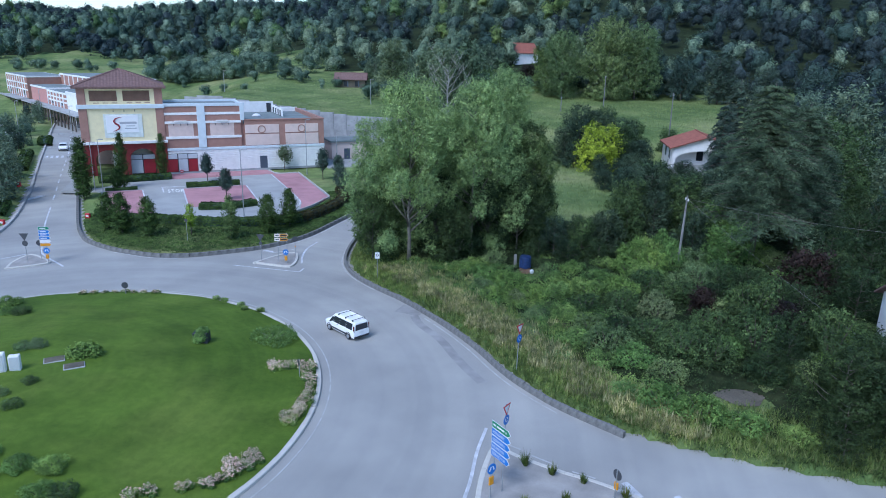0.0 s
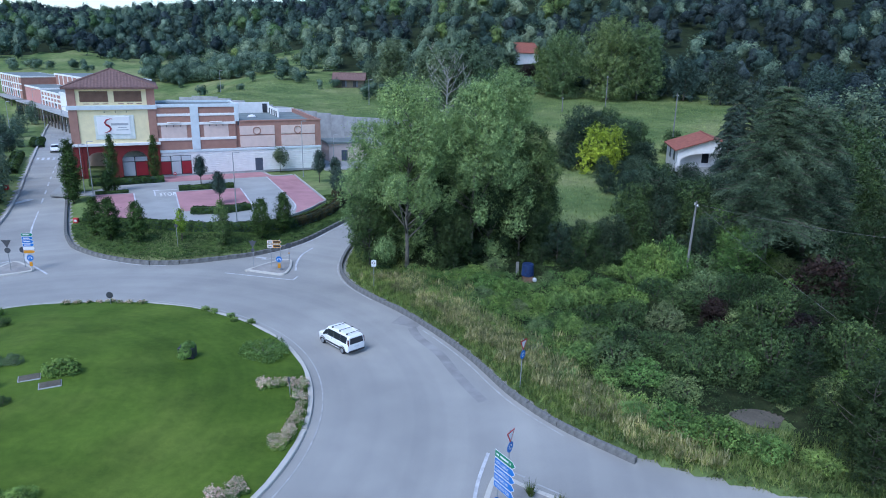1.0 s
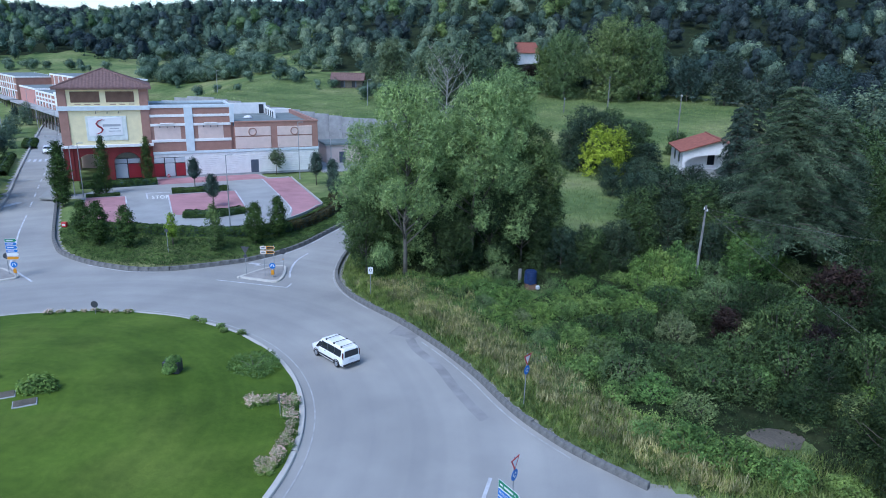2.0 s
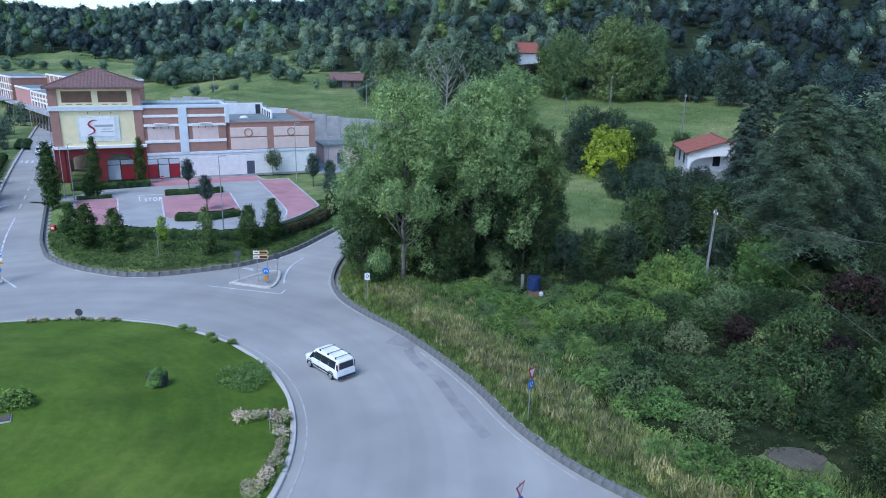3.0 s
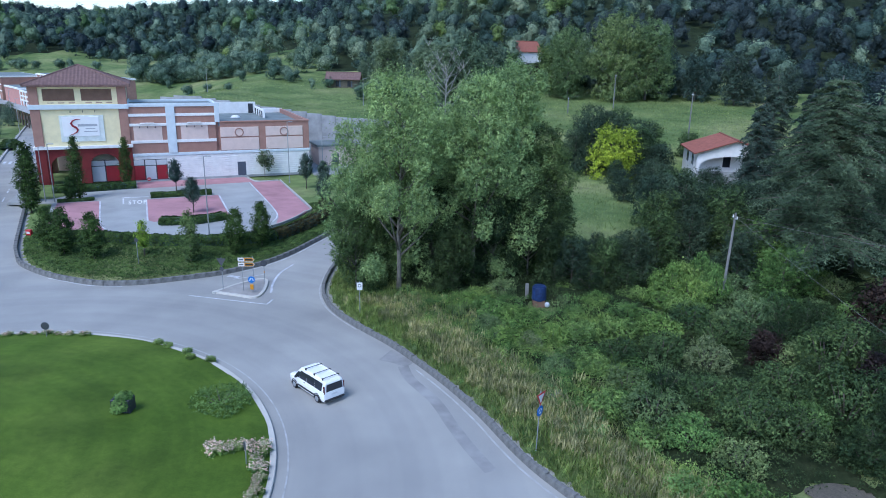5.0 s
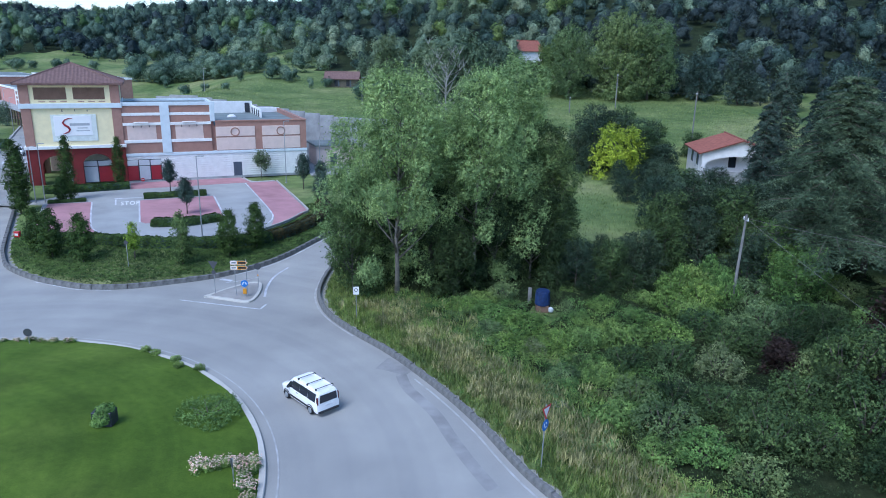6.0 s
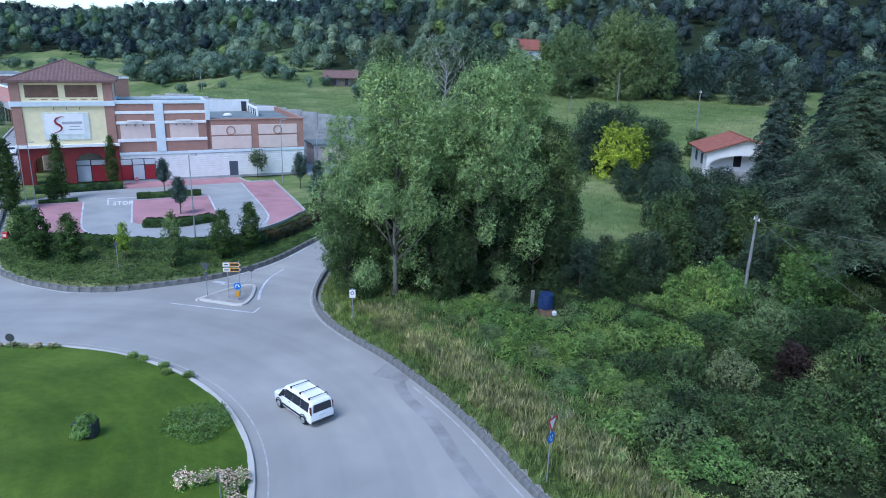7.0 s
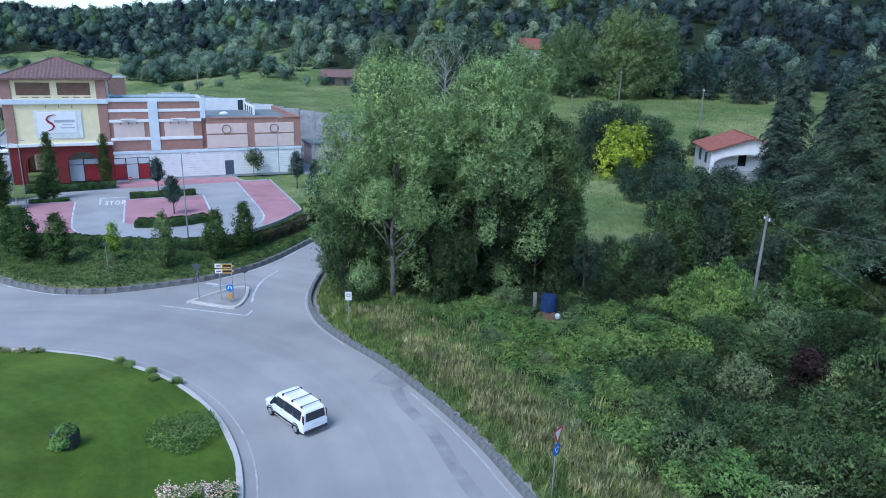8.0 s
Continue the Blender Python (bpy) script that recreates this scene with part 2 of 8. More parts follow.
L_REDHEDGE = leafy("reddish_hedge_leaves", [(0.075, 0.06, 0.025), (0.105, 0.075, 0.035), (0.09, 0.10, 0.035)], spread=0.5)

# ---- mesh helpers ----
def sheet(name, verts, faces, mat, parent=None, label="", smooth=False):
    """One mesh from arrays of corners and of faces with equally many corners each, or from lists."""
    me = bpy.data.meshes.new(name)
    if isinstance(faces, np.ndarray):
        n, k = faces.shape
        me.vertices.add(len(verts))
        me.vertices.foreach_set("co", np.asarray(verts, np.float32).ravel())
        me.loops.add(n * k)
        me.loops.foreach_set("vertex_index", faces.astype(np.int32).ravel())
        me.polygons.add(n)
        me.polygons.foreach_set("loop_start", np.arange(0, n * k, k, dtype=np.int32))
        me.polygons.foreach_set("loop_total", np.full(n, k, np.int32))
        me.update(calc_edges=True)
    else:
        me.from_pydata(verts, [], faces)
        me.update()
    if smooth:
        me.polygons.foreach_set("use_smooth", np.ones(len(me.polygons), bool))
    me.materials.append(mat)
    ob = new(name, me)
    ob.parent = parent
    if label:
        tagged(ob, label)
    return ob


def part(name, bm, mat, parent, label="", smooth=False):
    me = bpy.data.meshes.new(name)
    bm.to_mesh(me)
    bm.free()
    me.materials.append(mat)
    if smooth:
        me.polygons.foreach_set("use_smooth", np.ones(len(me.polygons), bool))
    ob = new(name, me)
    ob.parent = parent
    if label:
        tagged(ob, label)
    return ob


def box(x0, x1, y0, y1, z0, z1, bev=0.02, bm=None):
    b = bm or bmesh.new()
    r = bmesh.ops.create_cube(b, size=1.0)
    for v in r["verts"]:
        v.co = Vector((x0 + (v.co.x + 0.5) * (x1 - x0), y0 + (v.co.y + 0.5) * (y1 - y0), z0 + (v.co.z + 0.5) * (z1 - z0)))
    if bev:
        edges = {e for v in r["verts"] for e in v.link_edges}
        bmesh.ops.bevel(b, geom=list(edges), offset=bev, segments=1, affect="EDGES")
    return b


def tube(path, radii, sides=8, bm=None):
    """A round tube along points, with a radius at each."""
    b = bm or bmesh.new()
    rings = []
    for i, p in enumerate(path):
        a, c = Vector(path[max(i - 1, 0)]), Vector(path[min(i + 1, len(path) - 1)])
        d = (c - a).normalized() if (c - a).length > 1e-6 else Vector((0, 0, 1))
        side = d.cross(Vector((0.31, 0.95, 0.07))).normalized()
        up = side.cross(d)
        rings.append([b.verts.new(Vector(p) + radii[i] * (math.cos(k * math.tau / sides) * side + math.sin(k * math.tau / sides) * up)) for k in range(sides)])
    for r0, r1 in zip(rings, rings[1:]):
        for k in range(sides):
            b.faces.new((r0[k], r0[(k + 1) % sides], r1[(k + 1) % sides], r1[k]))
    b.faces.new(rings[0][::-1])
    b.faces.new(rings[-1])
    return b


def root(name, label, category, m=None, group="", kind=""):
    e = new(name)
    e.empty_display_size = 0.5
    if m is not None:
        e.matrix_world = m
    return tagged(e, label, category, group, kind)


def step(a, b, x):
    t = np.clip((np.asarray(x, float) - a) / (b - a), 0, 1)
    return t * t * (3 - 2 * t)


# ---- plan of the roads ----
def road_height(x, y):
    return 1.4 * step(78, 112, y) + 0 * np.asarray(x, float)


EAST_KERB = [(140, 2), (80, 15), (45, 25.6), (30, 30.3), (23.8, 32.3), (18.2, 34.0), (14.2, 35.6), (11.0, 37.3), (7.9, 40.3), (6.1, 42.6),
             (4.4, 45.4), (2.4, 49.8), (0.5, 53.3), (-1.8, 56.9), (-4.1, 60.1), (-6.7, 63.1), (-9.1, 66.3), (-10.5, 69.2), (-11.3, 72.4),
             (-11.5, 77), (-11.1, 81.7), (-9.2, 87), (-5.5, 92.5), (0, 97.5), (6, 101)]
PLAZA_KERB = [(2, 106), (-4, 103.6), (-8.5, 100.5), (-11.5, 96.7), (-13.7, 91.7), (-15.6, 87.1), (-17.3, 82.7), (-19.1, 79.5), (-20.9, 77.4),
              (-22.8, 75.7), (-27.6, 73.1), (-30.1, 72.4), (-32.9, 72.4), (-37.8, 74.2), (-42.5, 77.4), (-45.2, 80.8), (-47.7, 84.9),
              (-54.6, 98), (-68.5, 124.6), (-98, 181), (-99, 196), (-92, 206)]
WEST_KERB = [(-140, 213), (-116, 203), (-107, 184), (-79, 130), (-65.6, 104.6), (-60.8, 94.4), (-57.5, 86.4), (-55.6, 80.1), (-54.8, 73), (-56, 65)]
RING_OUT = [(-28.8 + 33 * math.cos(radians(a)), 40.7 + 33 * math.sin(radians(a))) for a in range(150, 323, 6)]
SOUTH_KERB = [(4, 15), (14, 12.5), (30, 8), (60, 0), (140, -22)]
ROAD = np.array(EAST_KERB + PLAZA_KERB + WEST_KERB + RING_OUT + SOUTH_KERB)


def inside(poly, x, y):
    x, y, hit = np.asarray(x, float), np.asarray(y, float), False
    for (x0, y0), (x1, y1) in zip(poly, np.roll(poly, -1, 0)):
        hit = hit ^ (((y0 > y) != (y1 > y)) & (x < (x1 - x0) * (y - y0) / (y1 - y0 + 1e-12) + x0))
    return hit


def edge_distance(poly, x, y, closed=True):
    x, y = np.asarray(x, float), np.asarray(y, float)
    best = np.full(x.shape, 1e9)
    pairs = list(zip(poly, np.roll(poly, -1, 0))) if closed else list(zip(poly[:-1], poly[1:]))
    for (x0, y0), (x1, y1) in pairs:
        dx, dy = x1 - x0, y1 - y0
        t = np.clip(((x - x0) * dx + (y - y0) * dy) / (dx * dx + dy * dy + 1e-9), 0, 1)
        best = np.minimum(best, np.hypot(x - x0 - t * dx, y - y0 - t * dy))
    return best


def off_road(x, y):
    """Metres outside the road's edge; minus inside it."""
    d = edge_distance(ROAD, x, y)
    return np.where(inside(ROAD, x, y), -d, d)


def land(x, y):
    """The natural slope: flat by the roads, a meadow rising to the north, and wooded hills behind."""
    x, y = np.asarray(x, float), np.asarray(y, float)
    right = np.interp(y, [-900, 60, 75, 95, 125, 145, 200, 420, 700, 1500], [0.5, 0.5, 1.2, 2.6, 3.2, 7.0, 11, 64, 105, 120])
    back = np.maximum(-20 - x, -8)
    ym = y - 0.22 * back
    terrace = 8.3 + 0.1 * back
    mid = np.interp(ym, [-900, 60, 80, 148.5, 149.5], [0.5, 0.5, 1.32, 1.32, 8.3]) + np.where(ym > 149, 0.1 * back, 0)
    mid = np.where(ym > 149.5, np.maximum(terrace, np.interp(y, [150, 210, 260, 480, 800, 1500], [8.3, 12.6, 17, 46, 58, 60])), mid)
    left = np.interp(y + 0.25 * x, [-900, 40, 60, 185, 215, 300, 480, 800, 1500], [0.5, 0.5, 1.32, 1.32, 6, 19, 44, 56, 58])
    far = np.clip((y - 190) / 300, 0, 1)
    wr, wl = step(-12 - 130 * far, 6 + 60 * far, x), step(-52, -90 - 80 * far, x)
    z = mid * (1 - wr) + right * wr
    z = z * (1 - wl) + left * wl
    east = step(16, 60, x) * step(75, 50, y)
    bumps = np.sin(x * 0.021 + 1.3) * np.cos(y * 0.017) * 3.5 + np.sin(x * 0.047 + y * 0.031) * 1.4
    return z + bumps * step(150, 330, y) - 1.2 * east


def ground_height(x, y):
    """The finished ground: sunk beneath the roads, raised behind the kerbs, then the natural slope."""
    d = off_road(x, y)
    g = road_height(x, y)
    behind = g + 0.40
    z = behind + (land(x, y) - behind) * step(1.0, 9.0, d)
    return np.where(d < 0.25, g - 0.35, (g - 0.35) + (z - g + 0.35) * step(0.25, 0.8, d))


def grid_lines(parts):
    out = []
    for a, b, s in parts:
        out += list(np.arange(a, b, s))
    return np.array(out + [parts[-1][1]])


gx = grid_lines([(-1500, -300, 60), (-300, -130, 10), (-130, -64, 1.3), (-64, 40, 0.8), (40, 100, 3), (100, 300, 10), (300, 1500, 60)])
gy = grid_lines([(-600, -60, 60), (-60, -14, 5), (-14, 106, 0.8), (106, 214, 1.3), (214, 240, 3), (240, 600, 8), (600, 2000, 60)])
GX, GY = np.meshgrid(gx, gy)
GZ = ground_height(GX, GY)
nx, ny = len(gx), len(gy)
ix = (np.arange(ny - 1)[:, None] * nx + np.arange(nx - 1)).ravel()
ground = sheet("ground", np.stack([GX, GY, GZ], -1).reshape(-1, 3), np.stack([ix, ix + 1, ix + nx + 1, ix + nx], 1), M_GROUND, smooth=True)
tagged(ground, "rough green meadow ground rising to wooded hills", "ground", kind="structure")

rx, ry = grid_lines([(-160, -130, 2.5), (-130, 40, 1.0), (40, 140, 2.5)]), grid_lines([(-24, 216, 1.0)])
RX, RY = np.meshgrid(rx, ry)
keep = off_road(RX, RY) < 1.6
RZ = road_height(RX, RY)
ix = (np.arange(len(ry) - 1)[:, None] * len(rx) + np.arange(len(rx) - 1)).ravel()
quads = np.stack([ix, ix + 1, ix + len(rx) + 1, ix + len(rx)], 1)
quads = quads[keep.ravel()[quads].all(1)]
used = np.unique(quads)
where = np.zeros(RX.size, int)
where[used] = np.arange(len(used))
road = sheet("road", np.stack([RX, RY, RZ], -1).reshape(-1, 3)[used], where[quads], M_ASPHALT, smooth=True)
tagged(road, "worn blue-grey asphalt roundabout with faint tyre tracks", "road", kind="structure")


def smooth_line(pts, step_m=0.8):
    """Points at even steps along a Catmull-Rom curve through pts."""
    p = np.array(pts, float)
    p = np.vstack([2 * p[0] - p[1], p, 2 * p[-1] - p[-2]])
    out = []
    for a, b, c, d in zip(p, p[1:], p[2:], p[3:]):
        n = max(1, int(np.linalg.norm(c - b) / step_m))
        for t in np.arange(n) / n:
            out.append(0.5 * (2 * b + (c - a) * t + (2 * a - 5 * b + 4 * c - d) * t * t + (3 * b - a - 3 * c + d) * t**3))
    return np.array(out + [p[-2]])


def ribbon(name, line, offs, height_of, mat, parent=None, label="", closed=False):
    """A strip swept along a plan line: offs are (sideways, up) of its section, sideways to the line's left."""
    line = np.asarray(line, float)
    if closed:
        t = np.roll(line, -1, 0) - np.roll(line, 1, 0)
    else:
        t = np.gradient(line, axis=0)
    t /= np.linalg.norm(t, axis=1, keepdims=True) + 1e-9
    nrm = np.stack([-t[:, 1], t[:, 0]], 1)
    base = height_of(line[:, 0], line[:, 1])
    rows = [np.c_[line + nrm * s, base + u] for s, u in offs]
    verts = np.stack(rows, 1).reshape(-1, 3)
    k, n = len(offs), len(line)
    faces = []
    for i in range(n if closed else n - 1):
        j = (i + 1) % n
        for a in range(k - 1):
            faces.append((i * k + a, i * k + a + 1, j * k + a + 1, j * k + a))
    return sheet(name, verts, np.array(faces), mat, parent, label)


def stones(name, line, length, width, z0, z1, height_of, mat, parent, side=1.0, jitter=0.012, gap=0.015, limit=300, lean=0.0):
    """Single kerb stones laid along a line, each an object of its own; those beyond the limit share one mesh."""
    line = np.asarray(line, float)
    seg = np.linalg.norm(np.diff(line, axis=0), axis=1)
    s = np.r_[0, np.cumsum(seg)]
    rng = np.random.default_rng(len(line))
    cuts = np.arange(0, s[-1] - length * 0.5, length)
    px, py = np.interp(cuts, s, line[:, 0]), np.interp(cuts, s, line[:, 1])
    qx, qy = np.interp(cuts + length, s, line[:, 0]), np.interp(cuts + length, s, line[:, 1])
    c = 0.03
    h = z1 - z0
    sec = [(0, 0), (0, h - c), (c, h), (width - c, h), (width, h - c), (width, 0)]
    unit = bpy.data.meshes.new(name)
    L = length - gap
    v = [(x, yy, zz) for x in (-L / 2, L / 2) for yy, zz in sec]
    n = len(sec)
    unit.from_pydata(v, [], [tuple(range(n))[::-1], tuple(range(n, 2 * n))] + [(i, (i + 1) % n, n + (i + 1) % n, n + i) for i in range(n)])
    unit.materials.append(mat)
    for i in range(min(len(cuts), limit)):
        ang = math.atan2(qy[i] - py[i], qx[i] - px[i])
        x, y = (px[i] + qx[i]) / 2, (py[i] + qy[i]) / 2
        ob = new(name, unit)
        ob.parent = parent
        ob.matrix_basis = (Matrix.Translation((x, y, float(height_of(x, y)) + z0 + rng.normal(0, jitter))) @ Matrix.Rotation(ang, 4, "Z")
                           @ Matrix.Diagonal((1, side, 1 + rng.normal(0, 0.012), 1)))

# ---- roundabout island, kerbs and markings ----
RIN = 20.88


def dome(x, y):
    r = np.hypot(np.asarray(x, float) - RING[0], np.asarray(y, float) - RING[1])
    return 0.16 + 1.5 * np.clip(1 - (r / RIN) ** 2, 0, 1) ** 1.1


rr = np.r_[np.linspace(0, 18, 19), 19, 20, 20.3, RIN - 0.3]
aa = np.linspace(0, math.tau, 97)[:-1]
RR, AA = np.meshgrid(rr, aa)
lx, ly = RING[0] + RR * np.cos(AA), RING[1] + RR * np.sin(AA)
lz = dome(lx, ly) + 0.05 * np.sin(lx * 0.9) * np.cos(ly * 0.7)
k = len(rr)
lawn_faces = np.array([(i * k + j, i * k + j + 1, ((i + 1) % 96) * k + j + 1, ((i + 1) % 96) * k + j) for i in range(96) for j in range(k - 1)])
tagged(sheet("lawn", np.stack([lx, ly, lz], -1).reshape(-1, 3), lawn_faces, M_LAWN, smooth=True), "gently domed mown lawn of the roundabout", "lawn", kind="structure")

ring_line = np.array([(RING[0] + RIN * math.cos(a), RING[1] + RIN * math.sin(a)) for a in np.linspace(0, math.tau, 129)])
flat_z = lambda x, y: 0 * np.asarray(x, float)
ring_kerb = root("ring_kerb", "low pale concrete kerb stones round the lawn", "kerb", kind="structure")
stones("kerb_stone", ring_line, 1.0, 0.36, -0.05, 0.18, flat_z, M_RINGKERB, ring_kerb, side=1.0, jitter=0.004, gap=0.008)


def painted(line, width, name="lane_marking", lift=0.02, parent=None, mat=M_PAINT):
    return ribbon(name, smooth_line(line, 0.5) if len(line) > 2 else np.linspace(line[0], line[1], max(3, int(2 * np.hypot(*np.subtract(line[1], line[0]))))),
                  [(-width / 2, lift), (width / 2, lift)], road_height, mat, parent)


markings = root("road_markings", "worn white painted road lines", "road marking", kind="structure")
arc = lambda r, a0, a1, n=40: [(RING[0] + r * math.cos(radians(a)), RING[1] + r * math.sin(radians(a))) for a in np.linspace(a0, a1, n)]

painted(arc(RIN + 0.62, -60, 175, 120), 0.09, parent=markings, mat=M_WORN)


def inset(line, d, i0=0, i1=None):
    """A line moved to its left by d."""
    p = smooth_line(line[i0:i1])
    t = np.gradient(p, axis=0)
    t /= np.linalg.norm(t, axis=1, keepdims=True)
    return p + np.stack([-t[:, 1], t[:, 0]], 1) * d


painted(list(inset(EAST_KERB, 0.75, 8, 14)[::3]), 0.13, parent=markings, mat=M_WORN)
painted(list(inset(EAST_KERB, 0.5, 15, 23)[::3]), 0.13, parent=markings, mat=M_WORN)
painted(list(inset(PLAZA_KERB, 0.6, 2, 9)[::3]), 0.14, parent=markings)
painted(list(inset(PLAZA_KERB, 0.55, 11, 14)[::3]), 0.13, parent=markings)
for a, b in (((-23.1, 69.8), (-15.6, 68.0)), ((-15.6, 68.0), (-15.4, 69.2))):
    painted([a, b], 0.16, parent=markings)
painted([(-16.0, 71.0), (-16.4, 73), (-16.6, 75.3), (-16.5, 77.4), (-15.9, 79.7)], 0.22, parent=markings)
painted([(-20.6, 74.6), (-19.2, 75.4), (-18, 76.4)], 0.12, parent=markings)
painted([(-21.4, 75.6), (-20.2, 75.2)], 0.5, parent=markings)
painted([(-47.1, 75.4), (-45.2, 72.3), (-40.6, 68.1)], 0.22, parent=markings)
painted([(-55.9, 92.8), (-52.5, 85.5), (-49.3, 79.5), (-47.1, 75.4)], 0.18, parent=markings)
painted([(-52, 66), (-46.9, 72.2)], 0.2, parent=markings)
nw = np.array([(-55.9, 92.8), (-60.4, 102.5), (-77.8, 138.1), (-103, 186), (-106, 202)])
for i in range(20):
    s0 = 13 + i * 5.5
    seg = np.linalg.norm(np.diff(nw, axis=0), axis=1)
    cum = np.r_[0, np.cumsum(seg)]
    q = [(np.interp(s, cum, nw[:, 0]), np.interp(s, cum, nw[:, 1])) for s in (s0 - 9, s0 - 6.2)]
    painted(q, 0.2, lift=0.04, parent=markings)
for i in range(8):
    c = Vector((-78.6 + i * 0.86, 129.5 + i * 0.32))
    painted([(c.x, c.y), (c.x - 1.5, c.y + 3.0)], 0.45, lift=0.04, parent=markings)
painted([(-61.6, 95.7), (-60.2, 98.6)], 1.0, parent=markings)
# dashed give-way edge and lane lines by the eastern splitter
painted([(0.4, 28.0), (1.4, 32.0), (1.9, 35.0), (2.6, 37.8)], 0.2, parent=markings)
for a, b in (((3.5, 36.2), (4.5, 35.5)), ((5.1, 34.9), (6.5, 33.9)), ((7.2, 33.4), (8.4, 32.8))):
    painted([a, b], 0.12, parent=markings, mat=M_WORN)
for a, b in (((9.9, 32.5), (10.45, 31.2)), ((12.4, 31.4), (12.9, 30.1))):
    painted([a, b], 0.42, parent=markings)

east_kerb = root("east_kerb", "dark weathered low stone kerb wall along the bank", "kerb", kind="structure")
stones("kerb_stone", smooth_line(EAST_KERB[7:-1])[::-1], 0.7, 0.30, -0.1, 0.42, road_height, M_WALLSTONE, east_kerb, side=-1.0, jitter=0.022, gap=0.012)
plaza_kerb = root("plaza_kerb", "grey concrete kerb wall round the planted bank", "kerb", kind="structure")
stones("kerb_stone", smooth_line(PLAZA_KERB[:19])[::-1], 1.0, 0.34, -0.1, 0.44, road_height, M_WALLSTONE, plaza_kerb, side=-1.0, jitter=0.003, gap=0.006)
west_kerb = root("west_kerb", "low grey concrete kerb stones by the access road", "kerb", kind="structure")
stones("kerb_stone", smooth_line(WEST_KERB[1:])[::-1], 1.0, 0.34, -0.1, 0.30, road_height, M_KERB, west_kerb, side=-1.0)
south_kerb = root("south_kerb", "low grey concrete kerb stones of the southern edge", "kerb", kind="structure")
stones("kerb_stone", smooth_line(RING_OUT[6:] + SOUTH_KERB[:-1])[::-1], 1.0, 0.34, -0.1, 0.30, road_height, M_KERB, south_kerb, side=-1.0)
# dark repair patches along the eastern edge
M_FRESH = plain("fresh_asphalt", (0.295, 0.292, 0.284), 0.8, 0.3, 0, 0.25, 0.6, 30, 0.2)
tagged(ribbon("asphalt_patch", smooth_line([(-2.9, 56.3), (-2.3, 54.4), (-0.55, 51.4), (0.55, 48.5), (1.5, 46.2), (2.6, 43.9)], 0.5), [(-0.38, 0.008), (0.38, 0.008)], road_height, M_FRESH), "narrow darker strip of repaired asphalt", "road patch", kind="structure")
tagged(ribbon("asphalt_patch", np.array([(-4.4, 58.1), (-3.2, 57.6), (-2.2, 57.0)]), [(-0.9, 0.010), (1.0, 0.010)], road_height, M_FRESH), "dark patch of repaired asphalt by the kerb", "road patch", kind="structure")


def splitter(name, outline, label, height=0.17, paved=M_ISLE):
    line = np.array(outline + outline[:1], float)
    line = smooth_line(line, 0.4)
    r = root(name, label, "traffic island", kind="structure")
    area = 0.5 * np.sum(line[:-1, 0] * line[1:, 1] - line[1:, 0] * line[:-1, 1])
    if area < 0:
        line = line[::-1]
    stones("kerb_stone", line, 0.5, 0.30, -0.05, height, road_height, M_RINGKERB, r, side=1.0, jitter=0.004)
    c = line[:-1].mean(0)
    inner = c + (line[:-1] - c) * 0.97
    z = float(road_height(*c)) + height - 0.02
    sheet("paving", [(x, y, z) for x, y in inner], [tuple(range(len(inner)))], paved, r)
    return r


splitter("traffic_island", [(-21.2, 70.6), (-19, 69.9), (-17.0, 69.4), (-16.6, 70.8), (-16.8, 73), (-17.3, 74.6), (-18.2, 74.6), (-19.7, 73.1)], "small kerbed traffic island with signs")
splitter("traffic_island", [(-45.9, 66.6), (-44, 67.6), (-42.5, 69.0), (-44, 70.6), (-46.3, 71.8), (-46.6, 69)], "small kerbed traffic island with signposts")
splitter("traffic_island", [(1.6, 30.2), (2.0, 32.8), (2.7, 35.3), (3.3, 35.6), (4.5, 34.6), (6.8, 33.2), (8.6, 32.3), (11.2, 30.4), (12.5, 28.2), (7, 28.6), (3.0, 29.0)], "large kerbed traffic island of pale gravelly concrete")

# ---- forecourt in the hall's own directions: u along the front, v towards the road ----
HALL = pose(-23.5, 126.4, 0, 0, 0, 24)


def uv(u, v, z=0.0):
    return HALL @ Vector((u, -v, z))


def slab(name, pts, z, mat, parent=None, label="", thick=0.12):
    n = len(pts)
    top = [tuple(uv(u, v, z)) for u, v in pts]
    bot = [tuple(uv(u, v, z - thick)) for u, v in pts]
    return sheet(name, top + bot, [tuple(range(n)), tuple(range(2 * n - 1, n - 1, -1))] + [(i, i + n, (i + 1) % n + n, (i + 1) % n) for i in range(n)], mat, parent, label)


front_arc = [(-36.4, 25.5), (-34.6, 28.6), (-32.9, 30.6), (-29.55, 33.6), (-24.9, 36.3), (-19.5, 37.3), (-16.1, 36.4), (-12.5, 34.6), (-9.1, 31.3), (-6.9, 28.0)]
forecourt = slab("forecourt", [(-5.9, 27.0), (-5.9, 4.8), (-9.6, 4.9), (-10.6, 0.02), (-41.5, 0.02), (-42.5, 10.5), (-37, 13)] + front_arc, 1.50, M_PAVE, None, "", 0.3)
tagged(forecourt, "grey paved car park in front of the hall", "car park", kind="structure")
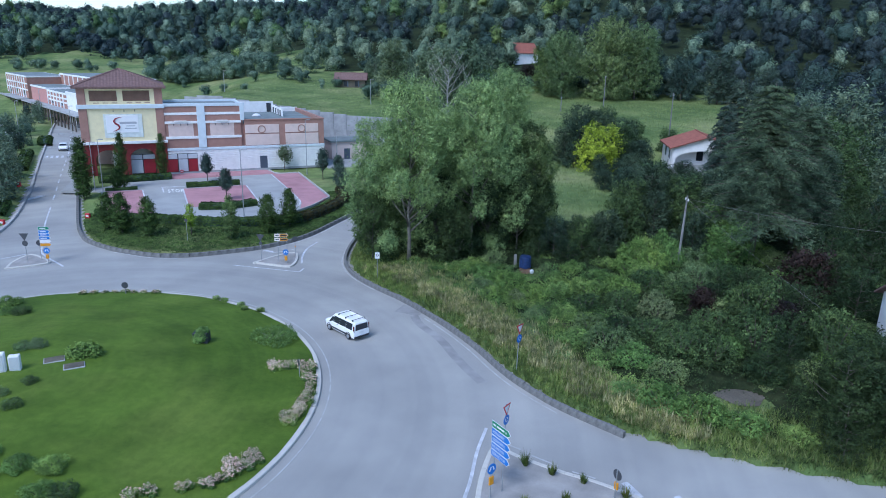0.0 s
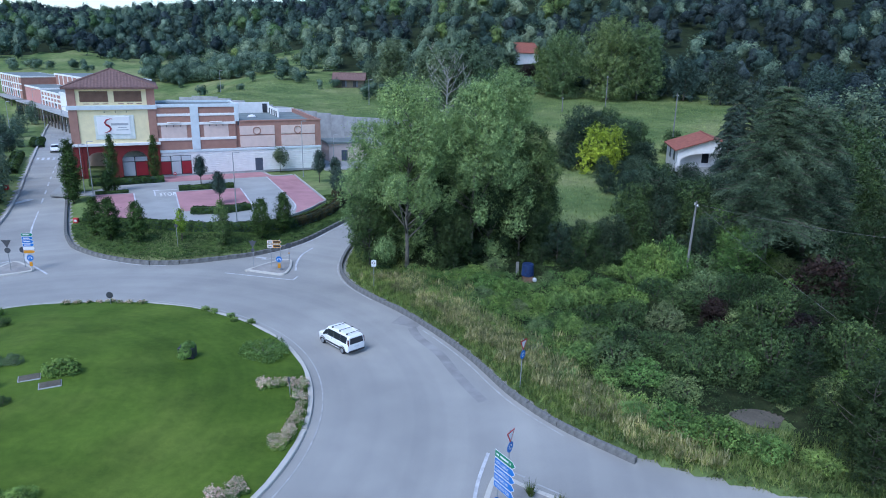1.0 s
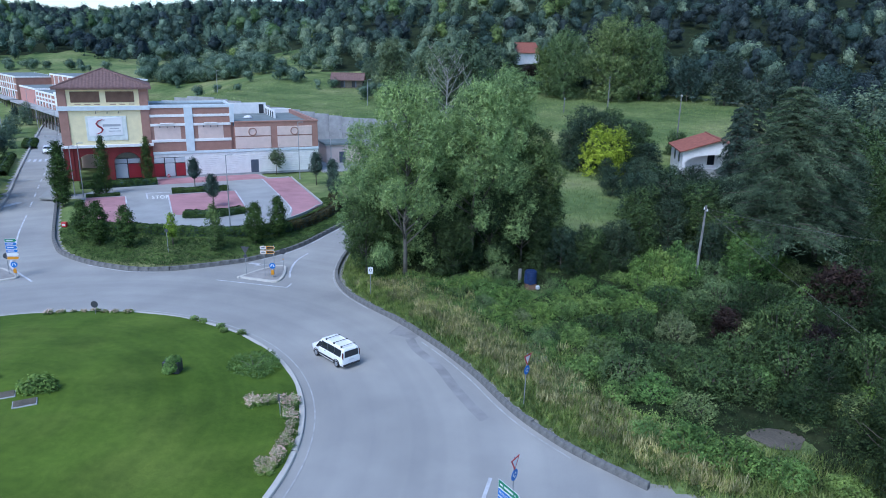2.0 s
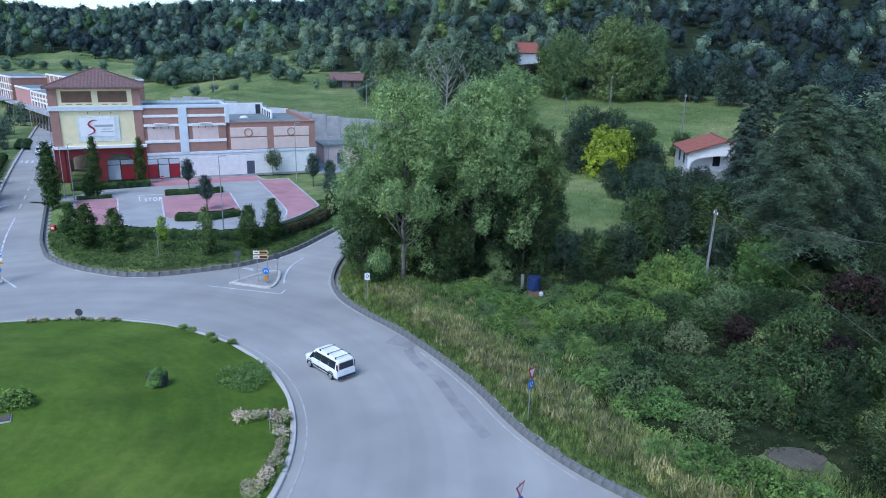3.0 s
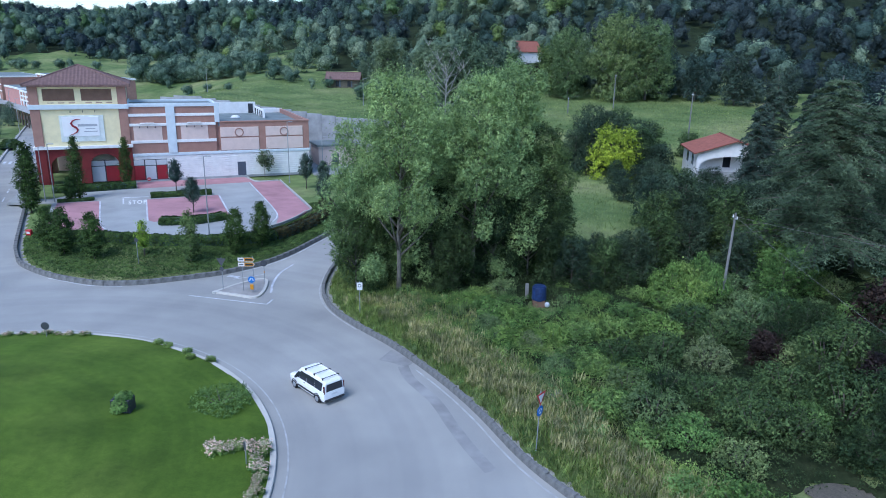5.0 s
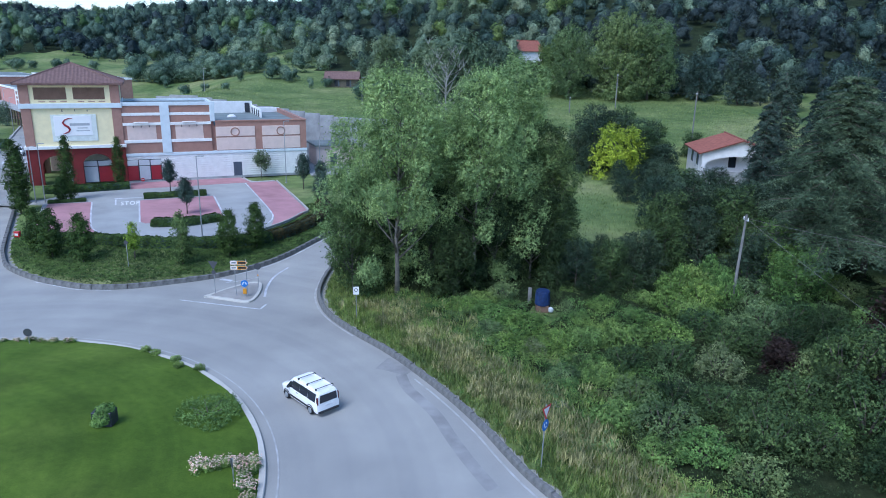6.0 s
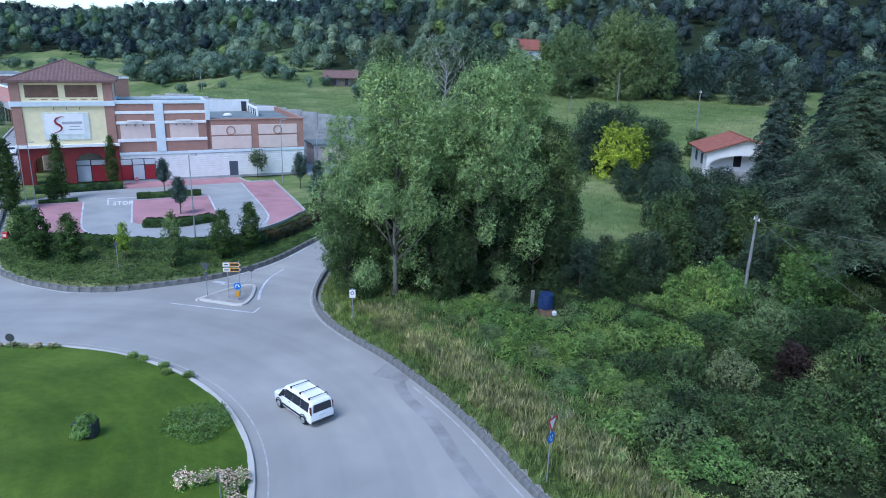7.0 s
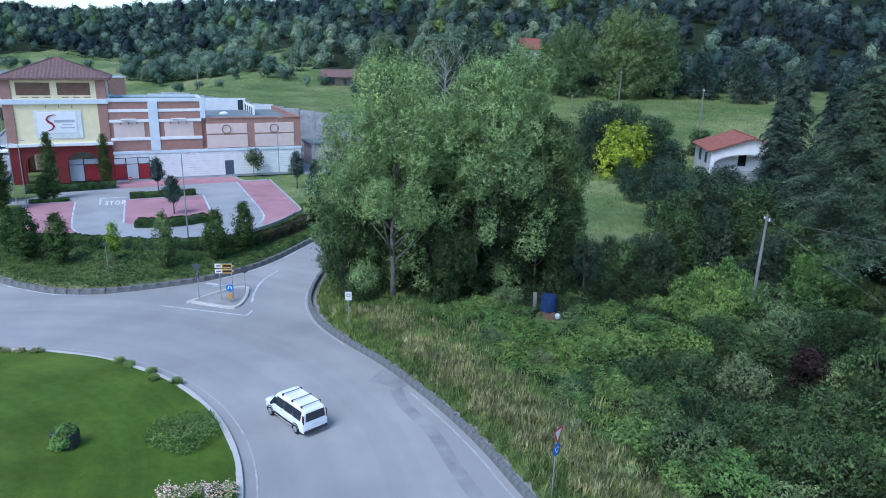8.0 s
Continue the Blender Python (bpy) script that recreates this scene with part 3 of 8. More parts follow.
PINKS = ([(-36.4, 13.1), (-31.4, 13.4), (-30.9, 25.3), (-30.0, 31.5), (-32.9, 30.2), (-36.3, 25.4)],
         [(-25.5, 14.2), (-16.25, 14.0), (-16.25, 27.6), (-18.4, 27.2), (-22.6, 27.4), (-24.9, 28.0), (-25.5, 27.0)],
         [(-10.5, 5.2), (-6.0, 5.2), (-6.0, 27.2), (-8.2, 30.4), (-11.6, 33.6), (-10.6, 30.0), (-10.3, 25)],
         [(-26.7, 5.6), (-26.7, 0.3), (-10.8, 0.3), (-9.8, 5.0)])
for p in PINKS:
    tagged(slab("parking_bay", p, 1.515, M_PINK, None, "", 0.1), "pink paved parking area", "paving", kind="structure")


def stripe(name, pts, width, z=1.522):
    line = smooth_line([tuple(uv(u, v).xy) for u, v in pts], 0.6) if len(pts) > 2 else np.array([tuple(uv(u, v).xy) for u, v in pts])
    return ribbon(name, line, [(-width / 2, z), (width / 2, z)], flat_z, M_PAINT, markings)


for pts in ([(-31.3, 13.5), (-30.8, 25.3), (-30.2, 29.5), (-28.4, 32.6)], [(-25.6, 14.2), (-25.6, 27.2)], [(-16.1, 14.0), (-16.1, 27.5)],
            [(-10.7, 5.4), (-10.4, 24.7), (-10.9, 30.2), (-12.6, 34)], [(-28.4, 16.4), (-28.5, 12.1)], [(-28.66, 12.1), (-25.2, 12.3)]):
    stripe("bay_line", pts, 0.18 if len(pts) > 2 else 0.5 if abs(pts[0][1] - pts[1][1]) < 0.5 else 0.2)
stop_curve = bpy.data.curves.new("stop_lettering", "FONT")
stop_curve.body, stop_curve.size, stop_curve.align_x = "STOP", 1.55, "CENTER"
stop_curve.extrude, stop_curve.offset = 0.002, 0.02
stop_curve.space_character = 1.25
stop_ob = new("stop_lettering", stop_curve)
stop_ob.matrix_world = HALL @ Matrix.Translation((-26.7, -16.8, 1.535)) @ Matrix.Diagonal((0.52, 2.2, 1, 1))
stop_curve.materials.append(M_WHITE)
stop_ob.parent = None
tagged(stop_ob, "white STOP lettering painted on the grey paving", "road marking", kind="structure")
court_edge = root("court_kerb", "low concrete kerb edging of the car park", "kerb", kind="structure")
for pts in ([(-5.85, 4.6), (-5.85, 27.2), (-6.9, 28.2)], front_arc[::-1], [(-10.4, 0.4), (-9.5, 4.8), (-5.85, 4.7)]):
    ln = smooth_line([tuple(uv(u, v).xy) for u, v in pts], 0.8)
    stones("kerb_stone", ln, 1.0, 0.16, 1.3, 1.62, flat_z, M_KERB, court_edge, side=1.0, jitter=0.003)

# ---- growing things ----
def leaf_cards(centres, normals, size, rng, long=1.5, wide=0.36):
    """Pointed leaves, one small three-cornered blade each."""
    n = len(centres)
    nrm = normals / (np.linalg.norm(normals, axis=1, keepdims=True) + 1e-9)
    a = np.cross(nrm, rng.normal(size=(n, 3)))
    a /= np.linalg.norm(a, axis=1, keepdims=True) + 1e-9
    b = np.cross(nrm, a)
    s = (size * rng.uniform(0.6, 1.4, n))[:, None]
    v = np.stack([centres + a * s * 0.6 * long, centres - a * s * 0.38 + b * s * wide, centres - a * s * 0.38 - b * s * wide], 1)
    return v.reshape(-1, 3), np.arange(3 * n).reshape(-1, 3)


def sprays(p, nrm, k, length, rng):
    """Gathers leaves into small twigs: every k-th point carries k leaves along one outward, rising line."""
    n = max(1, len(p) // k)
    d = nrm[:n] / (np.linalg.norm(nrm[:n], axis=1, keepdims=True) + 1e-9) + rng.normal(size=(n, 3)) * 0.45 + np.array([0, 0, 0.35])
    d /= np.linalg.norm(d, axis=1, keepdims=True)
    t = rng.uniform(-0.5, 0.6, (n, k, 1)) * length * rng.uniform(0.6, 1.5, (n, 1, 1))
    q = p[:n, None, :] + d[:, None, :] * t + rng.normal(size=(n, k, 3)) * length * 0.16
    m = np.repeat(nrm[:n], k, 0) + np.array([0, 0, 0.25]) + rng.normal(size=(n * k, 3)) * 0.45
    return q.reshape(-1, 3), m


def lobe_points(lobes, n, rng, inner=0.55):
    """Points near the skins of many overlapping lobes (x, y, z, radius across, radius up), with outward directions."""
    lobes = np.asarray(lobes, float)
    w = (lobes[:, 3] ** 2)
    pick = rng.choice(len(lobes), int(n * 1.7), p=w / w.sum())
    d = rng.normal(size=(len(pick), 3))
    d /= np.linalg.norm(d, axis=1, keepdims=True)
    r = inner + (1 - inner) * rng.random(len(pick)) ** 0.6
    r *= 1 + 0.16 * np.sin(d[:, 0] * 7 + pick) * np.cos(d[:, 1] * 6 + pick * 1.7)
    rad = lobes[pick][:, [3, 3, 4]]
    p = lobes[pick][:, :3] + d * rad * r[:, None]
    deep = np.zeros(len(p), bool)
    for i, lb in enumerate(lobes):
        q = (p - lb[:3]) / lb[[3, 3, 4]]
        deep |= ((q**2).sum(1) < 0.6) & (pick != i)
    p, d = p[~deep][:n], d[~deep][:n]
    nrm = d + np.array([0, 0, 0.4]) + rng.normal(size=d.shape) * 0.35
    return p, nrm


def limbs(rng, height, first, reach, count, r0, lift=0.5, lean=0.0, fork=True, straight=False):
    """A trunk and tapered limbs; gives the mesh and the limbs' ends."""
    bm = bmesh.new()
    top = height * 0.86
    n = 7
    path = [(lean * t * t * height + rng.normal(0, 0.012 * height) * t * (not straight), rng.normal(0, 0.012 * height) * t * (not straight), t * top) for t in np.linspace(0, 1, n)]
    path[0] = (0, 0, -0.3)
    tube(path, [r0 * (1.25 - 0.25 * min(1, i)) * (1 - 0.86 * i / (n - 1)) for i in range(n)], 8, bm)
    ends = []
    for i in range(count):
        t = first + (0.97 - first) * (i + rng.random() * 0.7) / count
        k = min(int(t * (n - 1)), n - 2)
        f = t * (n - 1) - k
        base = Vector(path[k]).lerp(Vector(path[k + 1]), f)
        ang = i * 2.4 + rng.normal(0, 0.4)
        far = reach * (1 - 0.55 * t) * rng.uniform(0.7, 1.15)
        end = base + Vector((math.cos(ang) * far, math.sin(ang) * far, far * lift * rng.uniform(0.6, 1.5)))
        midp = base.lerp(end, 0.5) + Vector((0, 0, -0.08 * far))
        rb = r0 * (1 - 0.8 * t) * 0.5 + 0.015
        tube([base, midp, end], [rb, rb * 0.6, rb * 0.2], 5, bm)
        ends.append(end)
    return bm, ends, Vector(path[-1])


def broad_tree(seed, height, radius, mat, bark, leaves, size, first=0.25, count=16, name="tree", label="", trunk_r=None, low=0.0, plumes=0, lobe=1.0, lift=0.5, inner=0.55, twig=14):
    """A broad-leaved tree: trunk with limbs, and a crown of many tufts with gaps and an uneven outline."""
    rng = np.random.default_rng(seed)
    bm, ends, top = limbs(rng, height, first, radius * 0.85, count, trunk_r or height * 0.016, lift)
    lobes = []
    for e in ends:
        s = radius * rng.uniform(0.18, 0.34) * lobe
        lobes.append((e.x, e.y, e.z, s, s * rng.uniform(0.8, 1.5)))
        m = rng.uniform(0.4, 0.75)
        q = s * rng.uniform(0.6, 1.0)
        lobes.append((e.x * m + rng.normal(0, q * 0.5), e.y * m + rng.normal(0, q * 0.5), e.z - q * rng.uniform(-0.6, 1.2), q, q * 1.2))
    for i in range(5):
        s = radius * rng.uniform(0.25, 0.4)
        lobes.append((top.x + rng.normal(0, radius * 0.2), top.y + rng.normal(0, radius * 0.2), height - s * rng.uniform(0.7, 1.6), s, s))
    for i in range(int(low)):
        a, s = rng.random() * math.tau, radius * rng.uniform(0.2, 0.36)
        d = radius * rng.uniform(0.4, 0.85)
        lobes.append((math.cos(a) * d, math.sin(a) * d, height * rng.uniform(0.06, 0.35), s, s * 1.1))
    for i in range(plumes):
        e = ends[i % len(ends)]
        m, q = rng.uniform(0.35, 1.1), radius * rng.uniform(0.07, 0.15) * (0.5 + 0.5 * lobe)
        lobes.append((e.x * m + rng.normal(0, radius * 0.1), e.y * m + rng.normal(0, radius * 0.1), min(e.z + rng.uniform(-0.08, 0.10) * height, height - q), q, q * rng.uniform(1.3, 2.6) / lobe))
    p, nrm = lobe_points(lobes, leaves, rng, inner)
    p, nrm = sprays(p, nrm, twig, size * (2.2 + 0.14 * twig), rng)
    sp = int(leaves * 0.10)
    q = p[rng.integers(0, len(p), sp)] * np.array([1.05, 1.05, 1.01]) + rng.normal(0, radius * 0.075, (sp, 3))
    p, nrm = np.vstack([p, q]), np.vstack([nrm, rng.normal(size=(sp, 3))])
    keep_up = p[:, 2] > 0.15
    v, f = leaf_cards(p[keep_up], nrm[keep_up], size, rng)
    e = root(name, label, "tree")
    part("trunk", bm, bark, e, smooth=True)
    sheet("crown", v, f, mat, e)
    return e


def column_tree(seed, height, radius, mat, leaves, size, label, stem=0.6, name="tree", taper=0.8):
    """A slim, upright park tree, widest below its middle."""
    rng = np.random.default_rng(seed)
    bm = tube([(0, 0, -0.2), (0.03, 0.02, height * 0.4), (0, 0, height * 0.92)], [0.08, 0.06, 0.02], 7)
    for i in range(12):
        t = 0.15 + 0.7 * i / 12
        a = i * 2.4
        rad = radius * 0.7 * (1 - t * 0.7)
        tube([(0, 0, height * t), (math.cos(a) * rad, math.sin(a) * rad, height * t + rad * 1.4)], [0.03, 0.01], 4, bm)
    t = rng.beta(1.15, 1.35, leaves)
    z = stem + t * (height - stem)
    a = rng.random(leaves) * math.tau
    prof = np.clip(np.sin(np.clip(t, 0.001, 1) ** 0.72 * math.pi), 0, 1) ** 0.5 * (1 - 0.22 * t * taper) + 0.05
    r = radius * prof * (0.55 + 0.45 * rng.random(leaves) ** 0.5) * (1 + 0.2 * np.sin(3 * a + 6 * t + seed) + 0.2 * np.sin(13 * t + 2 * a + seed) + 0.12 * np.sin(31 * t + a))
    p = np.stack([r * np.cos(a), r * np.sin(a), z], 1)
    nrm = np.stack([np.cos(a), np.sin(a), 0.5 + 0 * a], 1) + rng.normal(size=(leaves, 3)) * 0.5
    p, nrm = sprays(p, nrm, 12, size * 4.6, rng)
    v, f = leaf_cards(p, nrm, size, rng)
    e = root(name, label, "tree")
    part("trunk", bm, M_BARK, e, smooth=True)
    sheet("crown", v, f, mat, e)
    return e


def conifer(seed, height, radius, leaves, size, label, mat=L_CONIFER, droop=0.25, whorls=16, foot=0.10, name="conifer_tree"):
    """An evergreen with tiers of long, drooping boughs."""
    rng = np.random.default_rng(seed)
    bm = tube([(0, 0, -0.3), (0.1, 0, height * 0.5), (0.1, 0.1, height * 0.98)], [height * 0.018, height * 0.011, 0.03], 8)
    pts, nr = [], []
    boughs = []
    for w in range(whorls):
        t = foot + (0.98 - foot) * w / whorls
        reach = radius * (1 - t) ** 0.62 * rng.uniform(0.8, 1.15) + 0.3
        for k in range(6):
            a = k * math.tau / 6 + w * 0.9 + rng.normal(0, 0.25)
            far = reach * rng.uniform(0.65, 1.1)
            z0 = height * t
            end = Vector((math.cos(a) * far, math.sin(a) * far, z0 - droop * far + 0.1 * far))
            tube([(0, 0, z0), (end.x * 0.5, end.y * 0.5, z0 + 0.06 * far), tuple(end)], [0.05 + 0.01 * far, 0.04, 0.012], 4, bm)
            boughs.append((a, far, z0))
    per = leaves // len(boughs)
    for a, far, z0 in boughs:
        s = rng.random(per) ** 0.7
        wide = rng.normal(0, 0.20, per) * far * (1.1 - 0.6 * s)
        x = math.cos(a) * far * s - math.sin(a) * wide
        y = math.sin(a) * far * s + math.cos(a) * wide
        z = z0 + 0.1 * far * np.sin(s * math.pi) - droop * far * s * s - np.abs(rng.normal(0, 0.12, per)) * far * 0.5
        pts.append(np.stack([x, y, z], 1))
        nr.append(np.tile([math.cos(a) * 0.3, math.sin(a) * 0.3, 1.0], (per, 1)) + rng.normal(size=(per, 3)) * 0.45)
    v, f = leaf_cards(np.vstack(pts), np.vstack(nr), size * 1.25, rng, 2.4, 0.17)
    e = root(name, label, "tree")
    part("trunk", bm, M_BARK, e, smooth=True)
    sheet("crown", v, f, mat, e)
    return e


def bush(seed, radius, height, mat, leaves, size, label, name="shrub", lobes_n=9, flowers=0):
    rng = np.random.default_rng(seed)
    lobes = []
    for i in range(lobes_n):
        a, d = i * 2.4 + rng.normal(0, 0.3), radius * math.sqrt((i + 0.5) / lobes_n) * 0.78
        s = radius * rng.uniform(0.26, 0.44)
        top = height * rng.uniform(0.72, 1.0) * (1 - 0.5 * (d / radius) ** 2)
        lobes.append((math.cos(a) * d, math.sin(a) * d, max(top - s * 0.8, s * 0.3), s, min(s * 0.95, height * 0.5)))
        if top > 2.2 * s:
            lobes.append((math.cos(a) * d * 0.95, math.sin(a) * d * 0.95, max(top - s * 2.2, s * 0.3), s * 1.1, s))
    p, nrm = lobe_points(lobes, leaves, rng, 0.6)
    p = p + rng.normal(size=p.shape) * radius * rng.choice([0.015, 0.08], (len(p), 1), p=[0.9, 0.1])
    p, nrm = sprays(p, nrm, 4, size * 2.0, rng)
    p[:, 2] = np.abs(p[:, 2])
    v, f = leaf_cards(p, nrm, size, rng, 1.4)
    e = root(name, label, "shrub")
    bm = bmesh.new()
    for i in range(6):
        a = i * 1.05
        tube([(0, 0, -0.15), (math.cos(a) * radius * 0.3, math.sin(a) * radius * 0.3, height * 0.4), (math.cos(a) * radius * 0.55, math.sin(a) * radius * 0.55, height * 0.75)], [0.05, 0.03, 0.01], 5, bm)
    part("stem", bm, M_BARK, e)
    sheet("foliage", v, f, mat, e)
    if flowers:
        sel = p[:, 2] > height * 0.35
        q = p[sel][rng.integers(0, sel.sum(), flowers)] * 1.03 + np.array([0, 0, 0.03])
        v, f = leaf_cards(q, np.tile([0, -0.4, 1.0], (flowers, 1)) + rng.normal(size=(flowers, 3)) * 0.4, size * 1.0, rng, 1.0, 0.5)
        sheet("blossom", v, f, L_ROSE, e, "pale pink and cream blossoms")
    return e


def rest(ob, x, y, turn=0.0, scale=1.0, z=None, tall=1.0):
    """Stands a thing on the ground at x, y."""
    zz = float(ground_height(np.array(x), np.array(y))) if z is None else z
    ob.matrix_world = Matrix.Translation((x, y, zz)) @ Matrix.Rotation(radians(turn), 4, "Z") @ Matrix.Diagonal((scale, scale, scale * tall, 1))
    return ob


def stand(ob, x, y, turn=0.0, scale=1.0, z=None, tall=1.0):
    """A copy of a thing that shares its meshes, at x, y."""
    zz = float(ground_height(np.array(x), np.array(y))) if z is None else z
    return copy_thing(ob, Matrix.Translation((x, y, zz)) @ Matrix.Rotation(radians(turn), 4, "Z") @ Matrix.Diagonal((scale, scale, scale * tall, 1)))


def hedge(name, line, width, height, base, mat, label, per_m=260, size=0.16, closed=False):
    """A clipped hedge along a plan line: a rounded, leafy, slightly wavy body."""
    line = np.asarray(line, float)
    rng = np.random.default_rng(len(line) + int(width * 100))
    seg = np.linalg.norm(np.diff(line, axis=0), axis=1)
    cum = np.r_[0, np.cumsum(seg)]
    n = int(cum[-1] * per_m)
    s = rng.random(n) * cum[-1]
    x, y = np.interp(s, cum, line[:, 0]), np.interp(s, cum, line[:, 1])
    tx, ty = np.interp(s + 0.2, cum, line[:, 0]) - np.interp(s - 0.2, cum, line[:, 0]), np.interp(s + 0.2, cum, line[:, 1]) - np.interp(s - 0.2, cum, line[:, 1])
    ln = np.hypot(tx, ty) + 1e-9
    nx_, ny_ = -ty / ln, tx / ln
    a = rng.random(n) * math.pi
    sq = 0.55
    cx = np.sign(np.cos(a)) * np.abs(np.cos(a)) ** sq
    cz = np.sin(a) ** sq
    k = (1 + 0.05 * np.sin(s * 1.9) + 0.03 * np.sin(s * 5.3)) * (0.86 + 0.14 * rng.random(n))
    zb = base(x, y) if callable(base) else base
    p = np.stack([x + nx_ * cx * width / 2 * k, y + ny_ * cx * width / 2 * k, zb + cz * height * k], 1)
    nrm = np.stack([nx_ * cx, ny_ * cx, cz], 1) + rng.normal(size=(n, 3)) * 0.45
    v, f = leaf_cards(p, nrm, size, rng, 1.3)
    e = root(name, label, "hedge")
    sheet("foliage", v, f, mat, e)
    # added inner sheet, blocks light and keeps the gaps between leaves dark
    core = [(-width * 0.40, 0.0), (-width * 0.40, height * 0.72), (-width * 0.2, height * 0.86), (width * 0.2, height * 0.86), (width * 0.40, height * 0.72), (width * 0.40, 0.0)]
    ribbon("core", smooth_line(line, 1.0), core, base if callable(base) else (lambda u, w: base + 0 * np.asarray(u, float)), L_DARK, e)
    return e

# ---- the hall with its corner tower ----
def hall_box(name, u0, u1, d0, d1, z0, z1, mat, parent, label="", bev=0.03):
    """A part in the hall's own directions; d runs from the front into the building."""
    return part(name, box(u0, u1, d0, d1, z0, z1, bev), mat, parent, label)


hall = root("shopping_hall", "long terracotta, blush and white shopping hall", "building", HALL)
Z0 = 1.55
hall_box("core", -27.0, -14.2, 0.35, 10, Z0, 12.9, M_BROWN, hall)
hall_box("core", -27.0, -14.25, 10.02, 24, Z0, 9.7, M_BROWN, hall)
hall_box("flat_roof", -26.9, -14.3, 10.1, 23.9, 9.7, 9.76, M_ROOFGREY, hall)
hall_box("core", -14.2, 0.0, 0.35, 24, Z0, 9.7, M_BROWN, hall)
for i in range(11):
    z = Z0 + 0.28 + i * 0.325
    hall_box("panel", -26.9, 0.06, 0.0, 0.36, z, z + 0.305, M_WHITE, hall, bev=0.025)
for i in range(11):
    z = Z0 + 0.28 + i * 0.325
    hall_box("panel", -0.2, 0.06, 0.37, 24, z, z + 0.305, M_WHITE, hall, bev=0.025)
hall_box("plinth", -26.9, 0.1, -0.04, 0.35, Z0 - 0.1, Z0 + 0.27, M_CONCRETE, hall)
hall_box("cornice", -27.0, 0.14, -0.10, 0.36, 5.42, 5.86, M_BLUEWHITE, hall)
# upper wall of the taller stretch
hall_box("cornice", -27.2, -13.9, -0.12, 0.36, 12.86, 13.36, M_BLUEWHITE, hall)
for u0, u1 in ((-27.0, -21.8), (-20.5, -14.6)):
    hall_box("wall_band", u0, u1, 0.02, 0.36, 11.84, 12.86, M_BROWN, hall)
    hall_box("ledge", u0, u1, -0.06, 0.36, 11.42, 11.84, M_WHITE, hall)
    hall_box("wall_band", u0, u1, 0.02, 0.36, 10.38, 11.42, M_BROWN, hall)
    hall_box("ledge", u0 - 0.0, u1, -0.14, 0.36, 9.98, 10.38, M_WHITE, hall)
    hall_box("wall_band", u0, u1, 0.05, 0.36, 7.84, 9.98, M_BROWN, hall)
    hall_box("ledge", u0, u1, -0.12, 0.36, 7.40, 7.84, M_WHITE, hall)
    hall_box("wall_band", u0, u1, 0.02, 0.36, 5.86, 7.40, M_BROWN, hall)
    pu0, pu1 = (-26.5, -22.5) if u0 < -25 else (-19.8, -15.8)
    hall_box("blind_panel", pu0, pu1, 0.0, 0.06, 7.84, 10.0, M_BLUSH, hall)
    hall_box("awning", (pu0 + pu1) / 2 - 1.0, (pu0 + pu1) / 2 + 1.0, -0.45, 0.0, 10.36, 10.50, M_WHITE, hall)
    for k in range(3):
        u = pu0 + 0.9 + k * 1.1
        part("spotlight", tube([(u, -0.1, 9.96), (u, -0.38, 9.78)], [0.05, 0.09], 6), M_DARK, hall)
hall_box("pilaster", -21.8, -20.5, -0.18, 0.36, 5.86, 13.1, M_BLUEWHITE, hall)
hall_box("pilaster", -14.7, -14.0, -0.14, 0.5, 10.4, 13.1, M_BLUEWHITE, hall)
hall_box("parapet", -27.0, -14.2, 9.6, 10, 12.9, 13.3, M_BLUEWHITE, hall)
hall_box("parapet", -14.55, -14.2, 0.4, 9.6, 9.7, 13.3, M_BLUEWHITE, hall)
hall_box("flat_roof", -26.9, -14.6, 0.5, 9.6, 12.9, 12.98, M_ROOFGREY, hall)
# lower stretch with two framed panels and rings
hall_box("wall_band", -14.0, 0.1, 0.02, 0.36, 5.86, 10.3, M_BROWN, hall)
hall_box("coping", -14.05, 0.2, -0.10, 0.5, 10.3, 10.5, M_BROWN, hall)
hall_box("flank_wall", -0.25, 0.1, 0.36, 24, 5.86, 10.3, M_BROWN, hall)
hall_box("coping", -0.3, 0.2, 0.5, 24, 10.3, 10.5, M_BROWN, hall)
hall_box("coping", -14.0, 0.2, 24.0, 24.4, 9.7, 10.6, M_WHITE, hall)
hall_box("flat_roof", -14.1, -0.3, 0.5, 23.9, 9.7, 9.76, M_ROOFGREY, hall)
for u0, u1 in ((-14.0 + 0.02, -8.05), (-6.95, -0.95)):
    hall_box("blind_panel", u0, u1, -0.06, 0.03, 8.06, 9.56, M_BLUSH, hall)
    hall_box("blind_panel", u0, u1, -0.06, 0.03, 5.95, 7.86, M_BLUSH, hall)
for u in (-11.1, -4.0):
    bm = bmesh.new()
    n, r, q = 28, 0.62, 0.085
    ring = [[bm.verts.new((u + (r + q * math.cos(b)) * math.cos(a), -0.08 + q * math.sin(b), 8.72 + (r + q * math.cos(b)) * math.sin(a))) for b in np.arange(6) * math.tau / 6] for a in np.arange(n) * math.tau / n]
    for i in range(n):
        for j in range(6):
            bm.faces.new((ring[i][j], ring[(i + 1) % n][j], ring[(i + 1) % n][(j + 1) % 6], ring[i][(j + 1) % 6]))
    part("wall_ring", bm, M_BROWN, hall, "dark round wall ornament", True)
# door, shop window
hall_box("door", -11.65, -10.35, -0.03, 0.1, Z0 + 0.1, 4.0, M_DOOR, hall, "dark slate service door")
hall_box("shop_window", -27.05, -22.2, -0.06, 0.1, 1.75, 4.95, M_DARK, hall, "shop window with red and white film")
